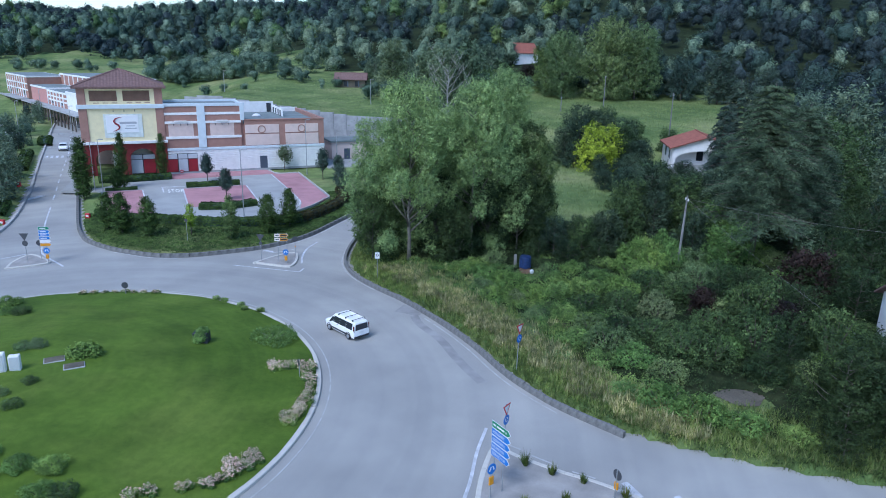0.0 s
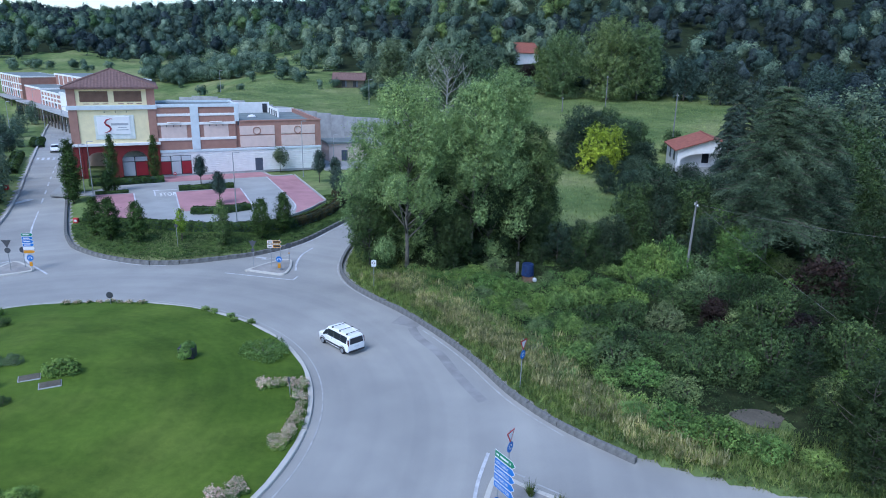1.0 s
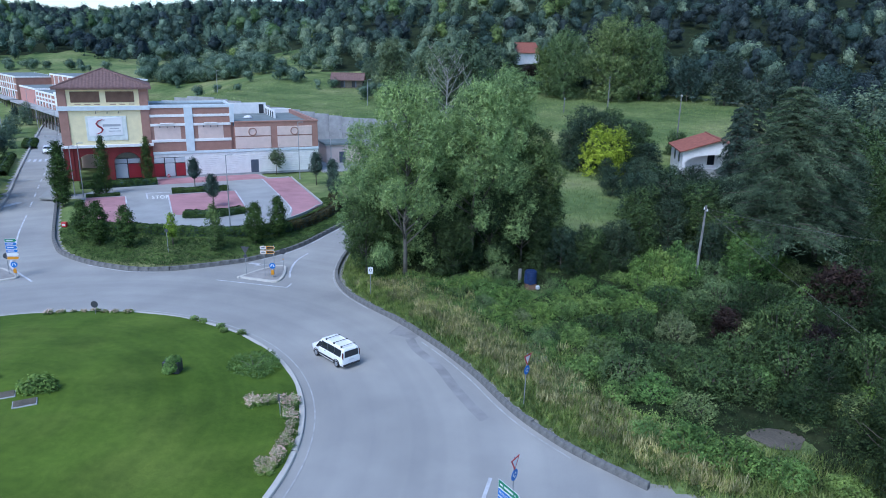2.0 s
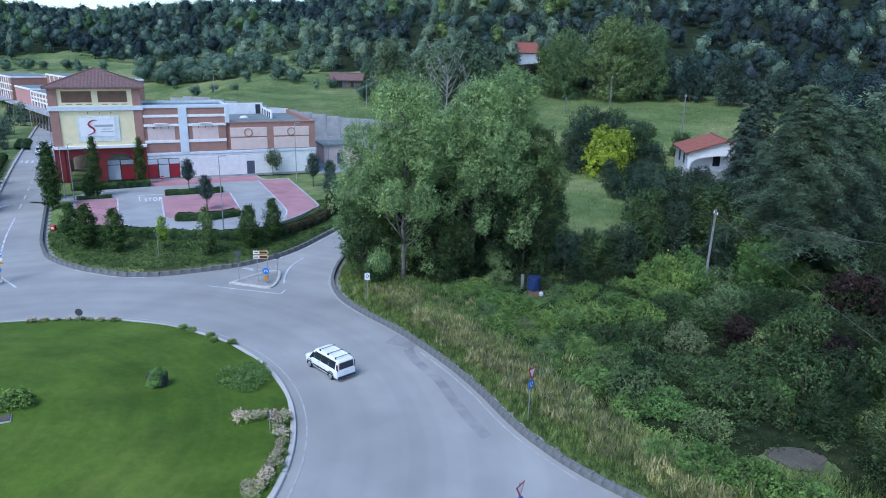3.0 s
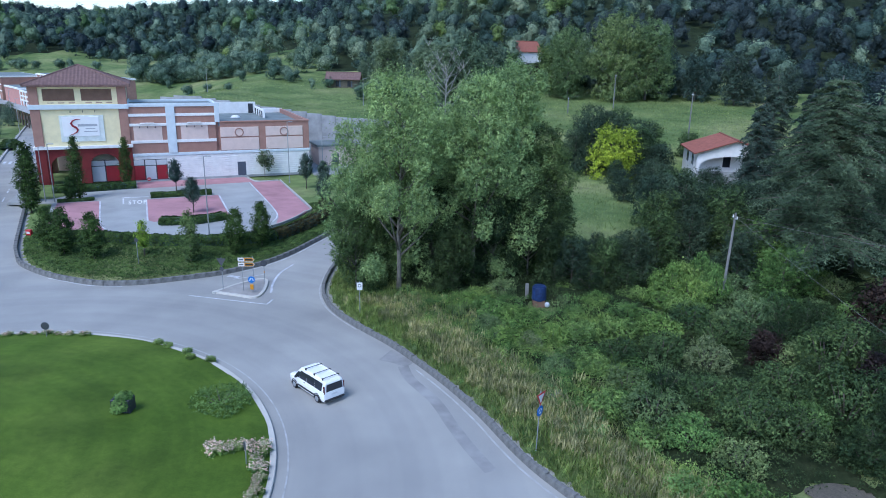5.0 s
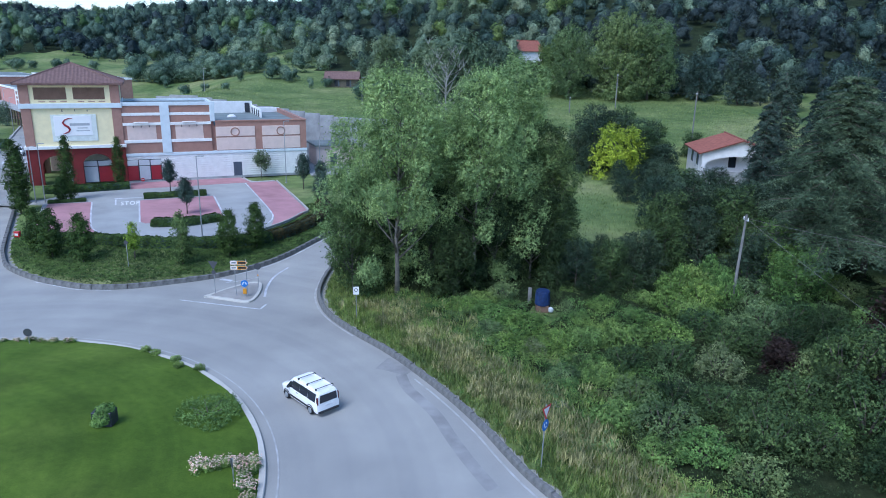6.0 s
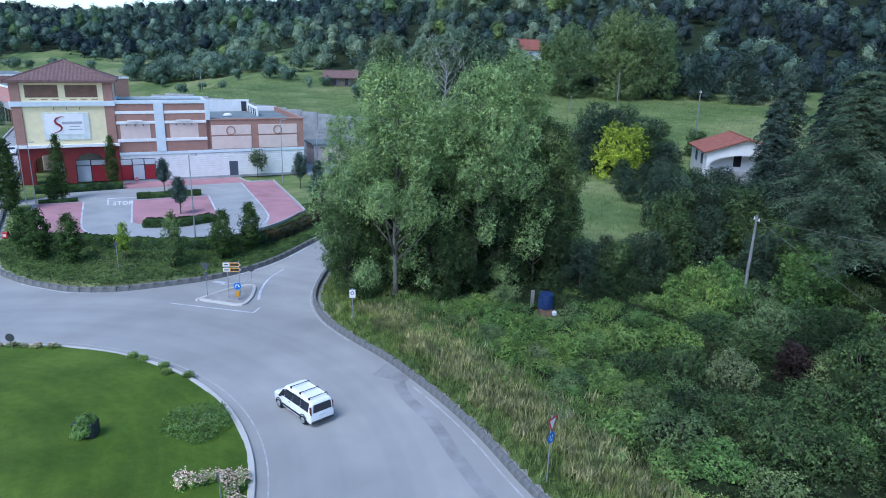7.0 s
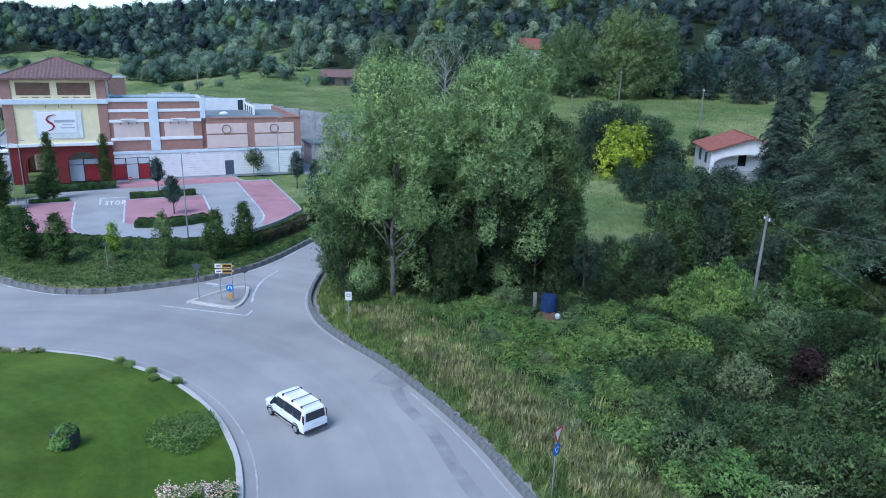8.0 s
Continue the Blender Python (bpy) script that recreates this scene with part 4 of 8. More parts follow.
for i in range(3):
    u0 = -26.95 + i * 1.62
    hall_box("pane", u0, u0 + 1.48, -0.09, -0.02, 4.05, 4.85, M_GLASSWHITE, hall)
    hall_box("pane", u0, u0 + 1.48, -0.09, -0.02, 1.85, 3.95, M_REDPANEL if i != 1 else M_GLASSWHITE, hall)
# things on the flat roof: a long white rear parapet with dark vents
vent_wall = root("roof_screen", "white screen wall with dark openings on the roof", "screen wall", HALL)
hall_box("screen", -13.9, -5.0, 23.0, 23.3, 9.76, 11.9, M_WHITE, vent_wall)
hall_box("screen", -5.3, -5.0, 12.0, 23.0, 9.76, 11.2, M_WHITE, vent_wall)
for i, (u, d) in enumerate(((-13.2, 22.9), (-6.4, 22.9), (-5.4, 20.5), (-5.4, 17.8), (-5.4, 15.2), (-5.4, 13.0))):
    if i < 2:
        hall_box("opening", u, u + 0.9, d - 0.02, d + 0.2, 9.8, 11.6, M_DARK, vent_wall)
    else:
        hall_box("opening", u + 0.02, u + 0.2, d, d + 0.9, 9.8, 10.9, M_DARK, vent_wall)
skylight = root("roof_skylight", "small white domed skylight on the flat roof", "skylight", HALL @ Matrix.Translation((-10.0, 13.0, 9.76)))
bm = bmesh.new()
bmesh.ops.create_uvsphere(bm, u_segments=14, v_segments=8, radius=0.8)
for v in bm.verts:
    v.co.z = max(v.co.z, 0) * 0.6 + 0.1
part("dome", bm, M_WHITE, skylight, smooth=True)
part("curb", box(-0.85, 0.85, -0.85, 0.85, 0, 0.12), M_STEEL, skylight)

# ---- the tower ----
tower = root("corner_tower", "square cream tower with brown hipped tile roof", "tower", HALL)
T0, T1, TD = -39.7, -27.0, 12.7
for u0, u1 in ((T0, T0 + 1.25), (T1 - 1.25, T1)):
    for d0, d1 in ((-0.12, 1.13), (TD - 1.25, TD)):
        hall_box("corner_pier", u0, u1, d0, d1, 1.5, 16.1, M_BROWN, tower)
hall_box("wall", T0 + 1.2, T1 - 1.2, 0.02, 0.4, 7.3, 16.0, M_CREAM, tower)
hall_box("wall", T0 + 0.1, T0 + 0.4, 1.1, TD - 1.2, 6.9, 16.0, M_CREAM, tower)
hall_box("wall", T1 - 0.4, T1 - 0.1, 1.1, TD - 1.2, 6.9, 16.0, M_CREAM, tower)
hall_box("wall", T0 + 1.2, T1 - 1.2, TD - 0.4, TD - 0.1, 6.9, 16.0, M_CREAM, tower)
hall_box("cornice", T0 - 0.2, T1 + 0.15, -0.32, TD + 0.2, 12.62, 13.3, M_BLUEWHITE, tower)
hall_box("ledge", T0 - 0.25, T1 + 0.25, -0.45, TD + 0.2, 6.9, 7.32, M_WHITE, tower)
for u0, u1 in ((-37.9, -33.85), (-33.0, -28.95)):
    hall_box("lattice_vent", u0, u1, -0.03, 0.1, 13.84, 15.5, M_VENT, tower, "brown lattice vent")
    for k in range(22):
        uu = u0 + (k + 0.5) * (u1 - u0) / 22
        hall_box("slat", uu - 0.03, uu + 0.03, -0.06, 0.0, 13.86, 15.48, M_VENT, tower, bev=0)
    for k in range(3):
        uu = u0 + 0.5 + k * 1.35
        hall_box("trim_block", uu, uu + 0.85, -0.04, 0.05, 13.48, 13.60, M_BROWN, tower)
for k in range(3):
    u = -34.6 + k * 1.6
    part("spotlight", tube([(u, 0.0, 12.5), (u, -0.5, 12.45), (u, -0.55, 12.2)], [0.03, 0.03, 0.09], 6), M_DARK, tower)
# the sign: a drawn red curl and plain bars for the writing
sign = root("wall_sign", "white wall sign with red curl and grey lettering bars", "sign", HALL)
hall_box("board", -36.2, -30.4, -0.10, 0.03, 7.95, 11.75, plain("pale_sign_field", (0.72, 0.76, 0.72), 0.6), sign)
hall_box("board_front", -35.85, -31.05, -0.16, -0.08, 8.72, 11.55, M_SIGNFACE, sign)
curl = [(-33.45, 11.15), (-33.9, 11.2), (-34.45, 11.0), (-34.72, 10.6), (-34.5, 10.25), (-34.1, 10.0), (-33.9, 9.65), (-34.1, 9.3), (-34.6, 9.05), (-34.9, 9.0)]
part("curl", tube([(u, -0.17, z) for u, z in curl], [0.03, 0.06, 0.10, 0.14, 0.16, 0.16, 0.14, 0.10, 0.06, 0.03], 8), M_REDPANEL, sign, "red brush-stroke curl")
for u0, u1, z0, z1 in ((-33.85, -31.3, 10.15, 10.5), (-32.9, -31.6, 9.75, 9.88), (-33.1, -31.35, 9.35, 9.48)):
    hall_box("lettering", u0, u1, -0.175, -0.15, z0, z1, plain("sign_grey", (0.42, 0.44, 0.47), 0.6), sign, "grey bar of lettering", 0)
# red arcade at the foot
def arch_wall(u0, u1, z0, z1, openings, d0, d1, mat, parent, plane="u"):
    """A wall with round-headed openings cut right through it; openings are (centre, half width, springing)."""
    bm = bmesh.new()
    outline = [(u0, z0)]
    for c, hw, sp in openings:
        outline += [(c - hw, z0)] + [(c - hw * math.cos(a), sp + hw * 0.85 * math.sin(a)) for a in np.linspace(0, math.pi, 15)] + [(c + hw, z0)]
    outline += [(u1, z0), (u1, z1), (u0, z1)]
    place = (lambda a, d, z: (a, d, z)) if plane == "u" else (lambda a, d, z: (d, a, z))
    f = bm.faces.new([bm.verts.new(place(a, d0, z)) for a, z in outline])
    ext = bmesh.ops.extrude_face_region(bm, geom=[f])
    off = place(0, d1 - d0, 0)
    for v in ext["geom"]:
        if isinstance(v, bmesh.types.BMVert):
            v.co += Vector(off)
    bmesh.ops.recalc_face_normals(bm, faces=bm.faces)
    return part("arcade_wall", bm, mat, parent, "deep red arcade wall with round arches")


arch_wall(T0 + 1.25, T1 - 1.25, 1.5, 6.9, [(-36.1, 1.85, 4.35), (-30.85, 1.95, 4.35)], -0.06, 0.55, M_RED, tower)
arch_wall(1.13, TD - 1.25, 1.5, 6.9, [(3.9, 1.9, 4.35), (8.6, 1.9, 4.35)], T0 + 0.05, T0 + 0.6, M_RED, tower, "d")
hall_box("red_pier", T0 - 0.05, T0 + 1.3, -0.17, 1.2, 1.5, 6.9, M_RED, tower)
hall_box("red_pier", T1 - 1.3, T1 + 0.05, -0.17, 1.2, 1.5, 6.9, M_RED, tower)
hall_box("inner_wall", T0 + 4.4, T1 - 0.1, 3.6, 3.9, 1.5, 6.9, M_WHITE, tower)
hall_box("inner_wall", T0 + 4.2, T0 + 4.5, 3.6, TD - 1.0, 1.5, 6.9, M_WHITE, tower)
hall_box("soffit", T0 + 0.3, T1 - 0.3, 0.4, TD - 0.3, 6.75, 6.95, M_WHITE, tower)
hall_box("shop_window", -32.9, -28.9, 1.0, 1.15, 1.6, 4.9, M_DARK, tower, "shop window with red and white film")
for i, (u0, u1) in enumerate(((-32.8, -31.0), (-30.85, -29.0))):
    hall_box("pane", u0, u1, 0.96, 1.02, 4.1, 4.85, M_GLASSWHITE, tower)
    hall_box("pane", u0, u1, 0.96, 1.02, 1.7, 4.0, M_REDPANEL if i else M_GLASSWHITE, tower)
# hipped roof with rows of tiles running down the slope
eave, ov, peak = 16.1, 0.62, 18.75
cu, cd = (T0 + T1) / 2, TD / 2
hw = (T1 - T0) / 2 + ov
hall_box("eave_board", cu - hw, cu + hw, cd - hw, cd + hw, eave - 0.28, eave, M_TILE, tower)
for side in range(4):
    bm = bmesh.new()
    n = 58
    cols = []
    for i in range(n + 1):
        s = -1 + 2 * i / n
        lift = 0.05 if i % 2 else 0.0
        a = (s * hw, -hw, eave + lift)
        t = 1 - abs(s)
        b = (s * hw, -hw + hw * t, eave + (peak - eave) * t + lift)
        cols.append([bm.verts.new(a), bm.verts.new(b)])
    for c0, c1 in zip(cols, cols[1:]):
        if (c0[0].co - c0[1].co).length > 1e-4 or (c1[0].co - c1[1].co).length > 1e-4:
            vs = list(dict.fromkeys([c0[0], c1[0], c1[1], c0[1]]))
            bm.faces.new(vs)
    bmesh.ops.transform(bm, matrix=Matrix.Translation((cu, cd, 0)) @ Matrix.Rotation(side * math.pi / 2, 4, "Z"), verts=bm.verts)
    part("roof_slope", bm, M_TILE, tower, "brown ribbed tile roof slope")
for sx, sy in ((1, 1), (1, -1), (-1, 1), (-1, -1)):
    part("hip_tiles", tube([(cu + sx * hw, cd + sy * hw, eave + 0.03), (cu, cd, peak + 0.05)], [0.12, 0.12], 6), M_TILE, tower)

# ---- large trees and woods ----
rng = np.random.default_rng(7)
# tall light poplars beside the road; L_SHADE ones added as shade under the crowns
POPLARS = [(-4.2, 69.6, 18.8, 4.2, L_POPLAR), (-7.4, 73.6, 14.5, 3.9, L_POPLAR), (-1.6, 75.6, 14.0, 4.0, L_POPLAR), (2.4, 72.4, 18.4, 4.2, L_POPLAR), (5.4, 75.4, 19.4, 4.1, L_POPLAR),
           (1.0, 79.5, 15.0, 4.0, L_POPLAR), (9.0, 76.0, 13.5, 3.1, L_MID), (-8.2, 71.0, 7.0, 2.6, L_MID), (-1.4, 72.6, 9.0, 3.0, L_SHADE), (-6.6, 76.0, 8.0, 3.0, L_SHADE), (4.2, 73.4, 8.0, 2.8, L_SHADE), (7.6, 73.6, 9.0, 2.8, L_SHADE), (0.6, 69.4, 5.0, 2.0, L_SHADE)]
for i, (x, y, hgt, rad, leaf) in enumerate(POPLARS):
    t = broad_tree(100 + i, hgt, rad * 1.15, leaf, M_BARKPALE, int(4600 * hgt), 0.115, 0.2, 44, name="poplar_tree", label="tall green poplar with a loose leafy crown" if leaf is L_POPLAR else "dark green poplar, the darkest ones standing in for crown shade",
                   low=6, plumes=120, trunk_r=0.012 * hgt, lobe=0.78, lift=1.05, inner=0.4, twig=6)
    tagged(t, group="roadside poplars")
    rest(t, x, y, i * 50)

wood_a = broad_tree(200, 12.0, 4.8, L_WOOD, M_BARK, 5600, 0.34, 0.18, 18, name="woodland_tree", label="broad green woodland tree with rounded crown", low=8)
wood_b = broad_tree(201, 11.0, 4.6, L_DARK, M_BARK, 5600, 0.34, 0.12, 18, name="woodland_tree", label="dark green woodland tree with dense crown", low=10)
wood_c = broad_tree(202, 13.0, 4.4, L_LIGHT, M_BARKPALE, 7000, 0.31, 0.18, 20, name="woodland_tree", label="pale green woodland tree with airy crown", low=5)
wood_d = broad_tree(203, 12.0, 3.8, L_GREY, M_BARKPALE, 7000, 0.31, 0.2, 16, name="woodland_tree", label="grey-green willow-like tree with thin crown", low=5)
mid_a = broad_tree(210, 10.0, 4.2, L_MID, M_BARK, 13000, 0.2, 0.12, 20, name="woodland_tree", label="dark green tree with a dense, uneven crown", low=10, inner=0.35, twig=7)
mid_b = broad_tree(211, 10.5, 4.4, L_MIDBLUE, M_BARK, 13000, 0.2, 0.12, 20, name="woodland_tree", label="blue-green dark tree with a dense crown", low=10, inner=0.35, twig=7)
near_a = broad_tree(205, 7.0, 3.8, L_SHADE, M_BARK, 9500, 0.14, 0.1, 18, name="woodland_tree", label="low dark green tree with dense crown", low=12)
near_b = broad_tree(206, 6.0, 3.4, L_BRAMBLE, M_BARK, 11000, 0.13, 0.1, 16, name="woodland_tree", label="low mid-green tree in the thicket", low=10)
rest(wood_a, 55, 84, 10, 0.8)
rest(wood_b, 50.0, 76.0, 40, 0.62)
rest(mid_a, 48.5, 86.0, 0, 1.0)
rest(mid_b, 42.5, 80.0, 0, 1.0)
field_tree = broad_tree(208, 21.0, 8.2, L_SALLOW, M_BARKPALE, 36000, 0.28, 0.12, 34, name="woodland_tree", label="large pale green tree at the edge of the meadow", low=12, plumes=60)
rest(field_tree, 43.0, 196, 70, 1.05)
rest(wood_c, 27, 203, 20, 1.1)
rest(wood_d, -1.5, 150, 0, 1.25)
rest(near_a, 28.3, 41.0, 0, 0.8)
rest(near_b, 29.4, 73.5, 0, 1.0)
# dark trees east of the meadow's tongue
DARK_ROW = [(tongue + (i * 3.7) % (38.5 - tongue), y) for i in range(30) for y in [83.0 + i * 1.15] for tongue in [float(np.interp(y, [82, 92, 104, 120], [24.6, 23.8, 22.8, 22.0]))]]
for kind, x, y, s, tall in (
        (field_tree, 31, 199, 0.78, 1.0), (field_tree, 51.5, 198, 0.95, 1.0), (wood_b, 57, 200, 1.6, 1.1),
        (wood_b, 64, 196, 1.5, 1.1), (wood_b, 72, 190, 1.9, 1.0), (wood_b, 80, 180, 1.5, 1.1), (wood_b, 88, 172, 1.6, 1.0), (wood_b, 84, 160, 1.8, 1.0),
        # east of the house
        (wood_b, 57, 101, 1.15, 1.1), (wood_a, 60.5, 105, 1.5, 1.0), (wood_b, 66, 92, 1.2, 1.0), (wood_a, 60, 112, 1.2, 1.0), (wood_b, 70, 116, 1.4, 1.0),
        (wood_b, 60, 78, 1.1, 1.0), (wood_a, 66, 128, 1.3, 1.0), (wood_b, 76, 132, 1.4, 1.0), (wood_b, 74, 102, 1.3, 1.0),
        # next row: mostly dark low trees added as shade under the cedar
        (near_a, 36.5, 57.5, 0.9, 1.0), (near_a, 38.5, 66.5, 1.1, 1.0), (near_a, 43.0, 70.0, 1.2, 1.0), (near_a, 42.5, 58.0, 1.0, 1.0), (near_a, 47.0, 73.5, 1.3, 1.0), (near_a, 37.0, 62.5, 0.8, 1.0),
        (wood_b, 47, 66, 0.8, 1.0), (wood_a, 53, 62, 0.85, 1.0), (wood_b, 60, 62, 0.9, 1.0),
        (mid_b, 11.6, 72.6, 0.42, 1.0), (mid_a, 14.6, 72.4, 0.46, 1.0), (mid_b, 17.4, 72.8, 0.5, 1.0), (mid_b, 26.6, 72.2, 0.5, 1.0), (near_a, 12.8, 70.2, 0.5, 0.9), (near_a, 16.0, 70.0, 0.5, 0.9), (near_a, 9.8, 71.4, 0.42, 1.0),
        # round the yellow tree, before and behind the house
        (wood_b, 46, 133, 0.6, 0.9),
        *[(mid_b if (i * 7) % 5 else mid_a, x, y, (0.64 if y < 87 else 0.42 if y < 95 else 0.27) + 0.12 * ((i * 0.618) % 1), 0.85 + 0.12 * ((i * 0.37) % 1)) for i, (x, y) in enumerate(DARK_ROW)],
        (mid_b, 22.0, 121, 0.5, 0.9), (mid_b, 30.5, 116.5, 0.4, 0.8), (mid_a, 25.5, 114.0, 0.2, 0.8), (mid_b, 31.5, 112.0, 0.42, 0.8), (mid_b, 20.8, 125, 0.7, 0.9), (mid_a, 30.5, 124.0, 0.8, 0.85), (mid_b, 33.6, 121.0, 0.6, 0.8), (mid_a, 29.0, 133.0, 0.85, 0.9), (mid_b, 24.0, 129.0, 0.95, 0.9), (mid_a, 30.5, 106.0, 0.42, 0.9), (mid_b, 27.6, 104.0, 0.5, 0.9), (mid_b, 23.5, 126, 0.8, 0.9), (mid_b, 27.5, 129.5, 0.86, 0.9), (mid_b, 32.0, 128, 0.8, 0.85), (mid_a, 35, 132, 0.66, 0.9), (mid_b, 33.0, 122.5, 0.62, 0.8), (mid_a, 42, 133, 0.5, 0.8), 
        (mid_b, 38.0, 110.0, 0.17, 0.75), (mid_a, 35.0, 111.0, 0.24, 0.75), (mid_b, 41.5, 109.0, 0.18, 0.8),
        (mid_a, 9.6, 82, 0.5, 0.85), (mid_b, 18.2, 80.2, 0.27, 0.9), (mid_a, 21.0, 79.0, 0.72, 1.0), (mid_b, 24.0, 80.5, 0.85, 1.0), (mid_a, 27.5, 79.0, 0.72, 1.0), (mid_b, 13.6, 76.0, 0.32, 0.9),
        (mid_b, 16.8, 76.6, 0.34, 0.9), (mid_a, 20.2, 75.6, 0.62, 0.95), (mid_b, 23.4, 76.0, 0.66, 1.0), (mid_a, 26.8, 75.6, 0.66, 0.95), (mid_b, 30.5, 80.5, 0.7, 1.0),
        (mid_a, 10.8, 79.0, 0.6, 1.0), (mid_b, 15.5, 80.5, 0.24, 0.9), (mid_b, 44.5, 90.0, 1.0, 1.0), (mid_a, 53.0, 93.0, 1.2, 1.0), (mid_b, 38.5, 88.0, 0.9, 1.0),
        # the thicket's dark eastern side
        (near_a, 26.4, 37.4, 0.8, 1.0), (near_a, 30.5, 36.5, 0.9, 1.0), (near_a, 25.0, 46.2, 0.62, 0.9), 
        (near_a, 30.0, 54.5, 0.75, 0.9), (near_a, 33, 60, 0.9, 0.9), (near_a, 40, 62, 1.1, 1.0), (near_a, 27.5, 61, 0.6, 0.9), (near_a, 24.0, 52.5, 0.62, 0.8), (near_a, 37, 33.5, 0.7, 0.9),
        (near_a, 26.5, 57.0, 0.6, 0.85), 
        # dark low trees added to stand in for shade at the poplars' feet
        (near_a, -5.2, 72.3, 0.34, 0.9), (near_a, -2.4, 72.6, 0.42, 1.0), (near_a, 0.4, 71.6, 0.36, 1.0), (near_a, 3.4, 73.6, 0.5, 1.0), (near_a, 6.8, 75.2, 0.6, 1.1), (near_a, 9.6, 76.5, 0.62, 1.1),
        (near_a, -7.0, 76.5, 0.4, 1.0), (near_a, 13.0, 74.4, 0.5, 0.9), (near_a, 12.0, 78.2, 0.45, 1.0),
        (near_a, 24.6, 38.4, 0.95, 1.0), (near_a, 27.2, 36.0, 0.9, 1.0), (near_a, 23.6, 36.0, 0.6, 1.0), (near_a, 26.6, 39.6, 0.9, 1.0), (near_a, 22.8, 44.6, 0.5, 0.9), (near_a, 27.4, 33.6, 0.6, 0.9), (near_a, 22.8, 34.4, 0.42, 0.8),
        # beyond the hill meadow, by the barn, and by the far house
        (wood_d, -16, 190, 1.0, 1.0), (wood_a, -8, 186, 0.9, 1.0), (wood_d, -5, 168, 0.9, 1.0), (wood_a, 2, 176, 1.0, 1.0), (wood_a, -24, 216, 0.9, 0.9), (wood_a, -14, 214, 1.0, 1.0),
        (wood_b, 9, 198, 1.0, 1.0), (wood_a, 12, 213, 1.2, 1.0), (wood_d, 3, 152, 1.0, 1.05), (wood_c, 6, 158, 0.9, 1.0), (wood_a, -8, 142, 0.7, 0.9), (wood_a, -4, 134, 0.65, 0.9)):
    stand(kind, x, y, rng.random() * 360, s * rng.uniform(0.93, 1.07), None, tall)

cedar = conifer(300, 19.6, 8.4, 90000, 0.15, "large dark green cedar with drooping boughs", droop=0.12, whorls=24, foot=0.24)
rest(cedar, 32.8, 71.4, 0)
stand(cedar, 39.5, 76.5, 130, 0.86, None, 1.0)
spruce = conifer(301, 17.0, 4.6, 22000, 0.24, "dark pointed spruce beside the house", L_DARK, 0.35, 20)
rest(spruce, 43.5, 106, 0, 1.0)
stand(spruce, 46.5, 102, 90, 0.9)
stand(spruce, 40.2, 102, 200, 0.8)
yellow = broad_tree(204, 6.2, 4.2, L_YELLOW, M_BARK, 9000, 0.2, 0.15, 18, label="bright yellow-green garden tree above dark bushes", low=6)
rest(yellow, 26.0, 119.5, 0, 1.15)
stand(near_b, 29.0, 68.4, 80, 0.85)
purple = broad_tree(207, 5.0, 2.6, L_PURPLE, M_BARK, 6000, 0.24, 0.1, 14, label="dark purple-leaved small tree in the thicket", low=8)
rest(purple, 33.0, 60.4, 0, 1.0)
stand(purple, 22.4, 56.4, 140, 0.5)
stand(purple, 27.6, 52.0, 140, 0.6)
stand(purple, 22.5, 210, 30, 1.2)
bare_bm, ends, top = limbs(np.random.default_rng(31), 15, 0.25, 5.5, 26, 0.2, 0.9)
bare = root("bare_tree", "leafless pale grey tree with thin branches", "tree")
for e in ends:
    for kk in range(4):
        tube([e, e + Vector((math.cos(kk * 1.7 + e.x), math.sin(kk * 1.7 + e.y), 1.4))], [0.03, 0.008], 4, bare_bm)
part("trunk", bare_bm, M_BAREWOOD, bare)
rest(bare, -1.0, 145, 0, 1.12)


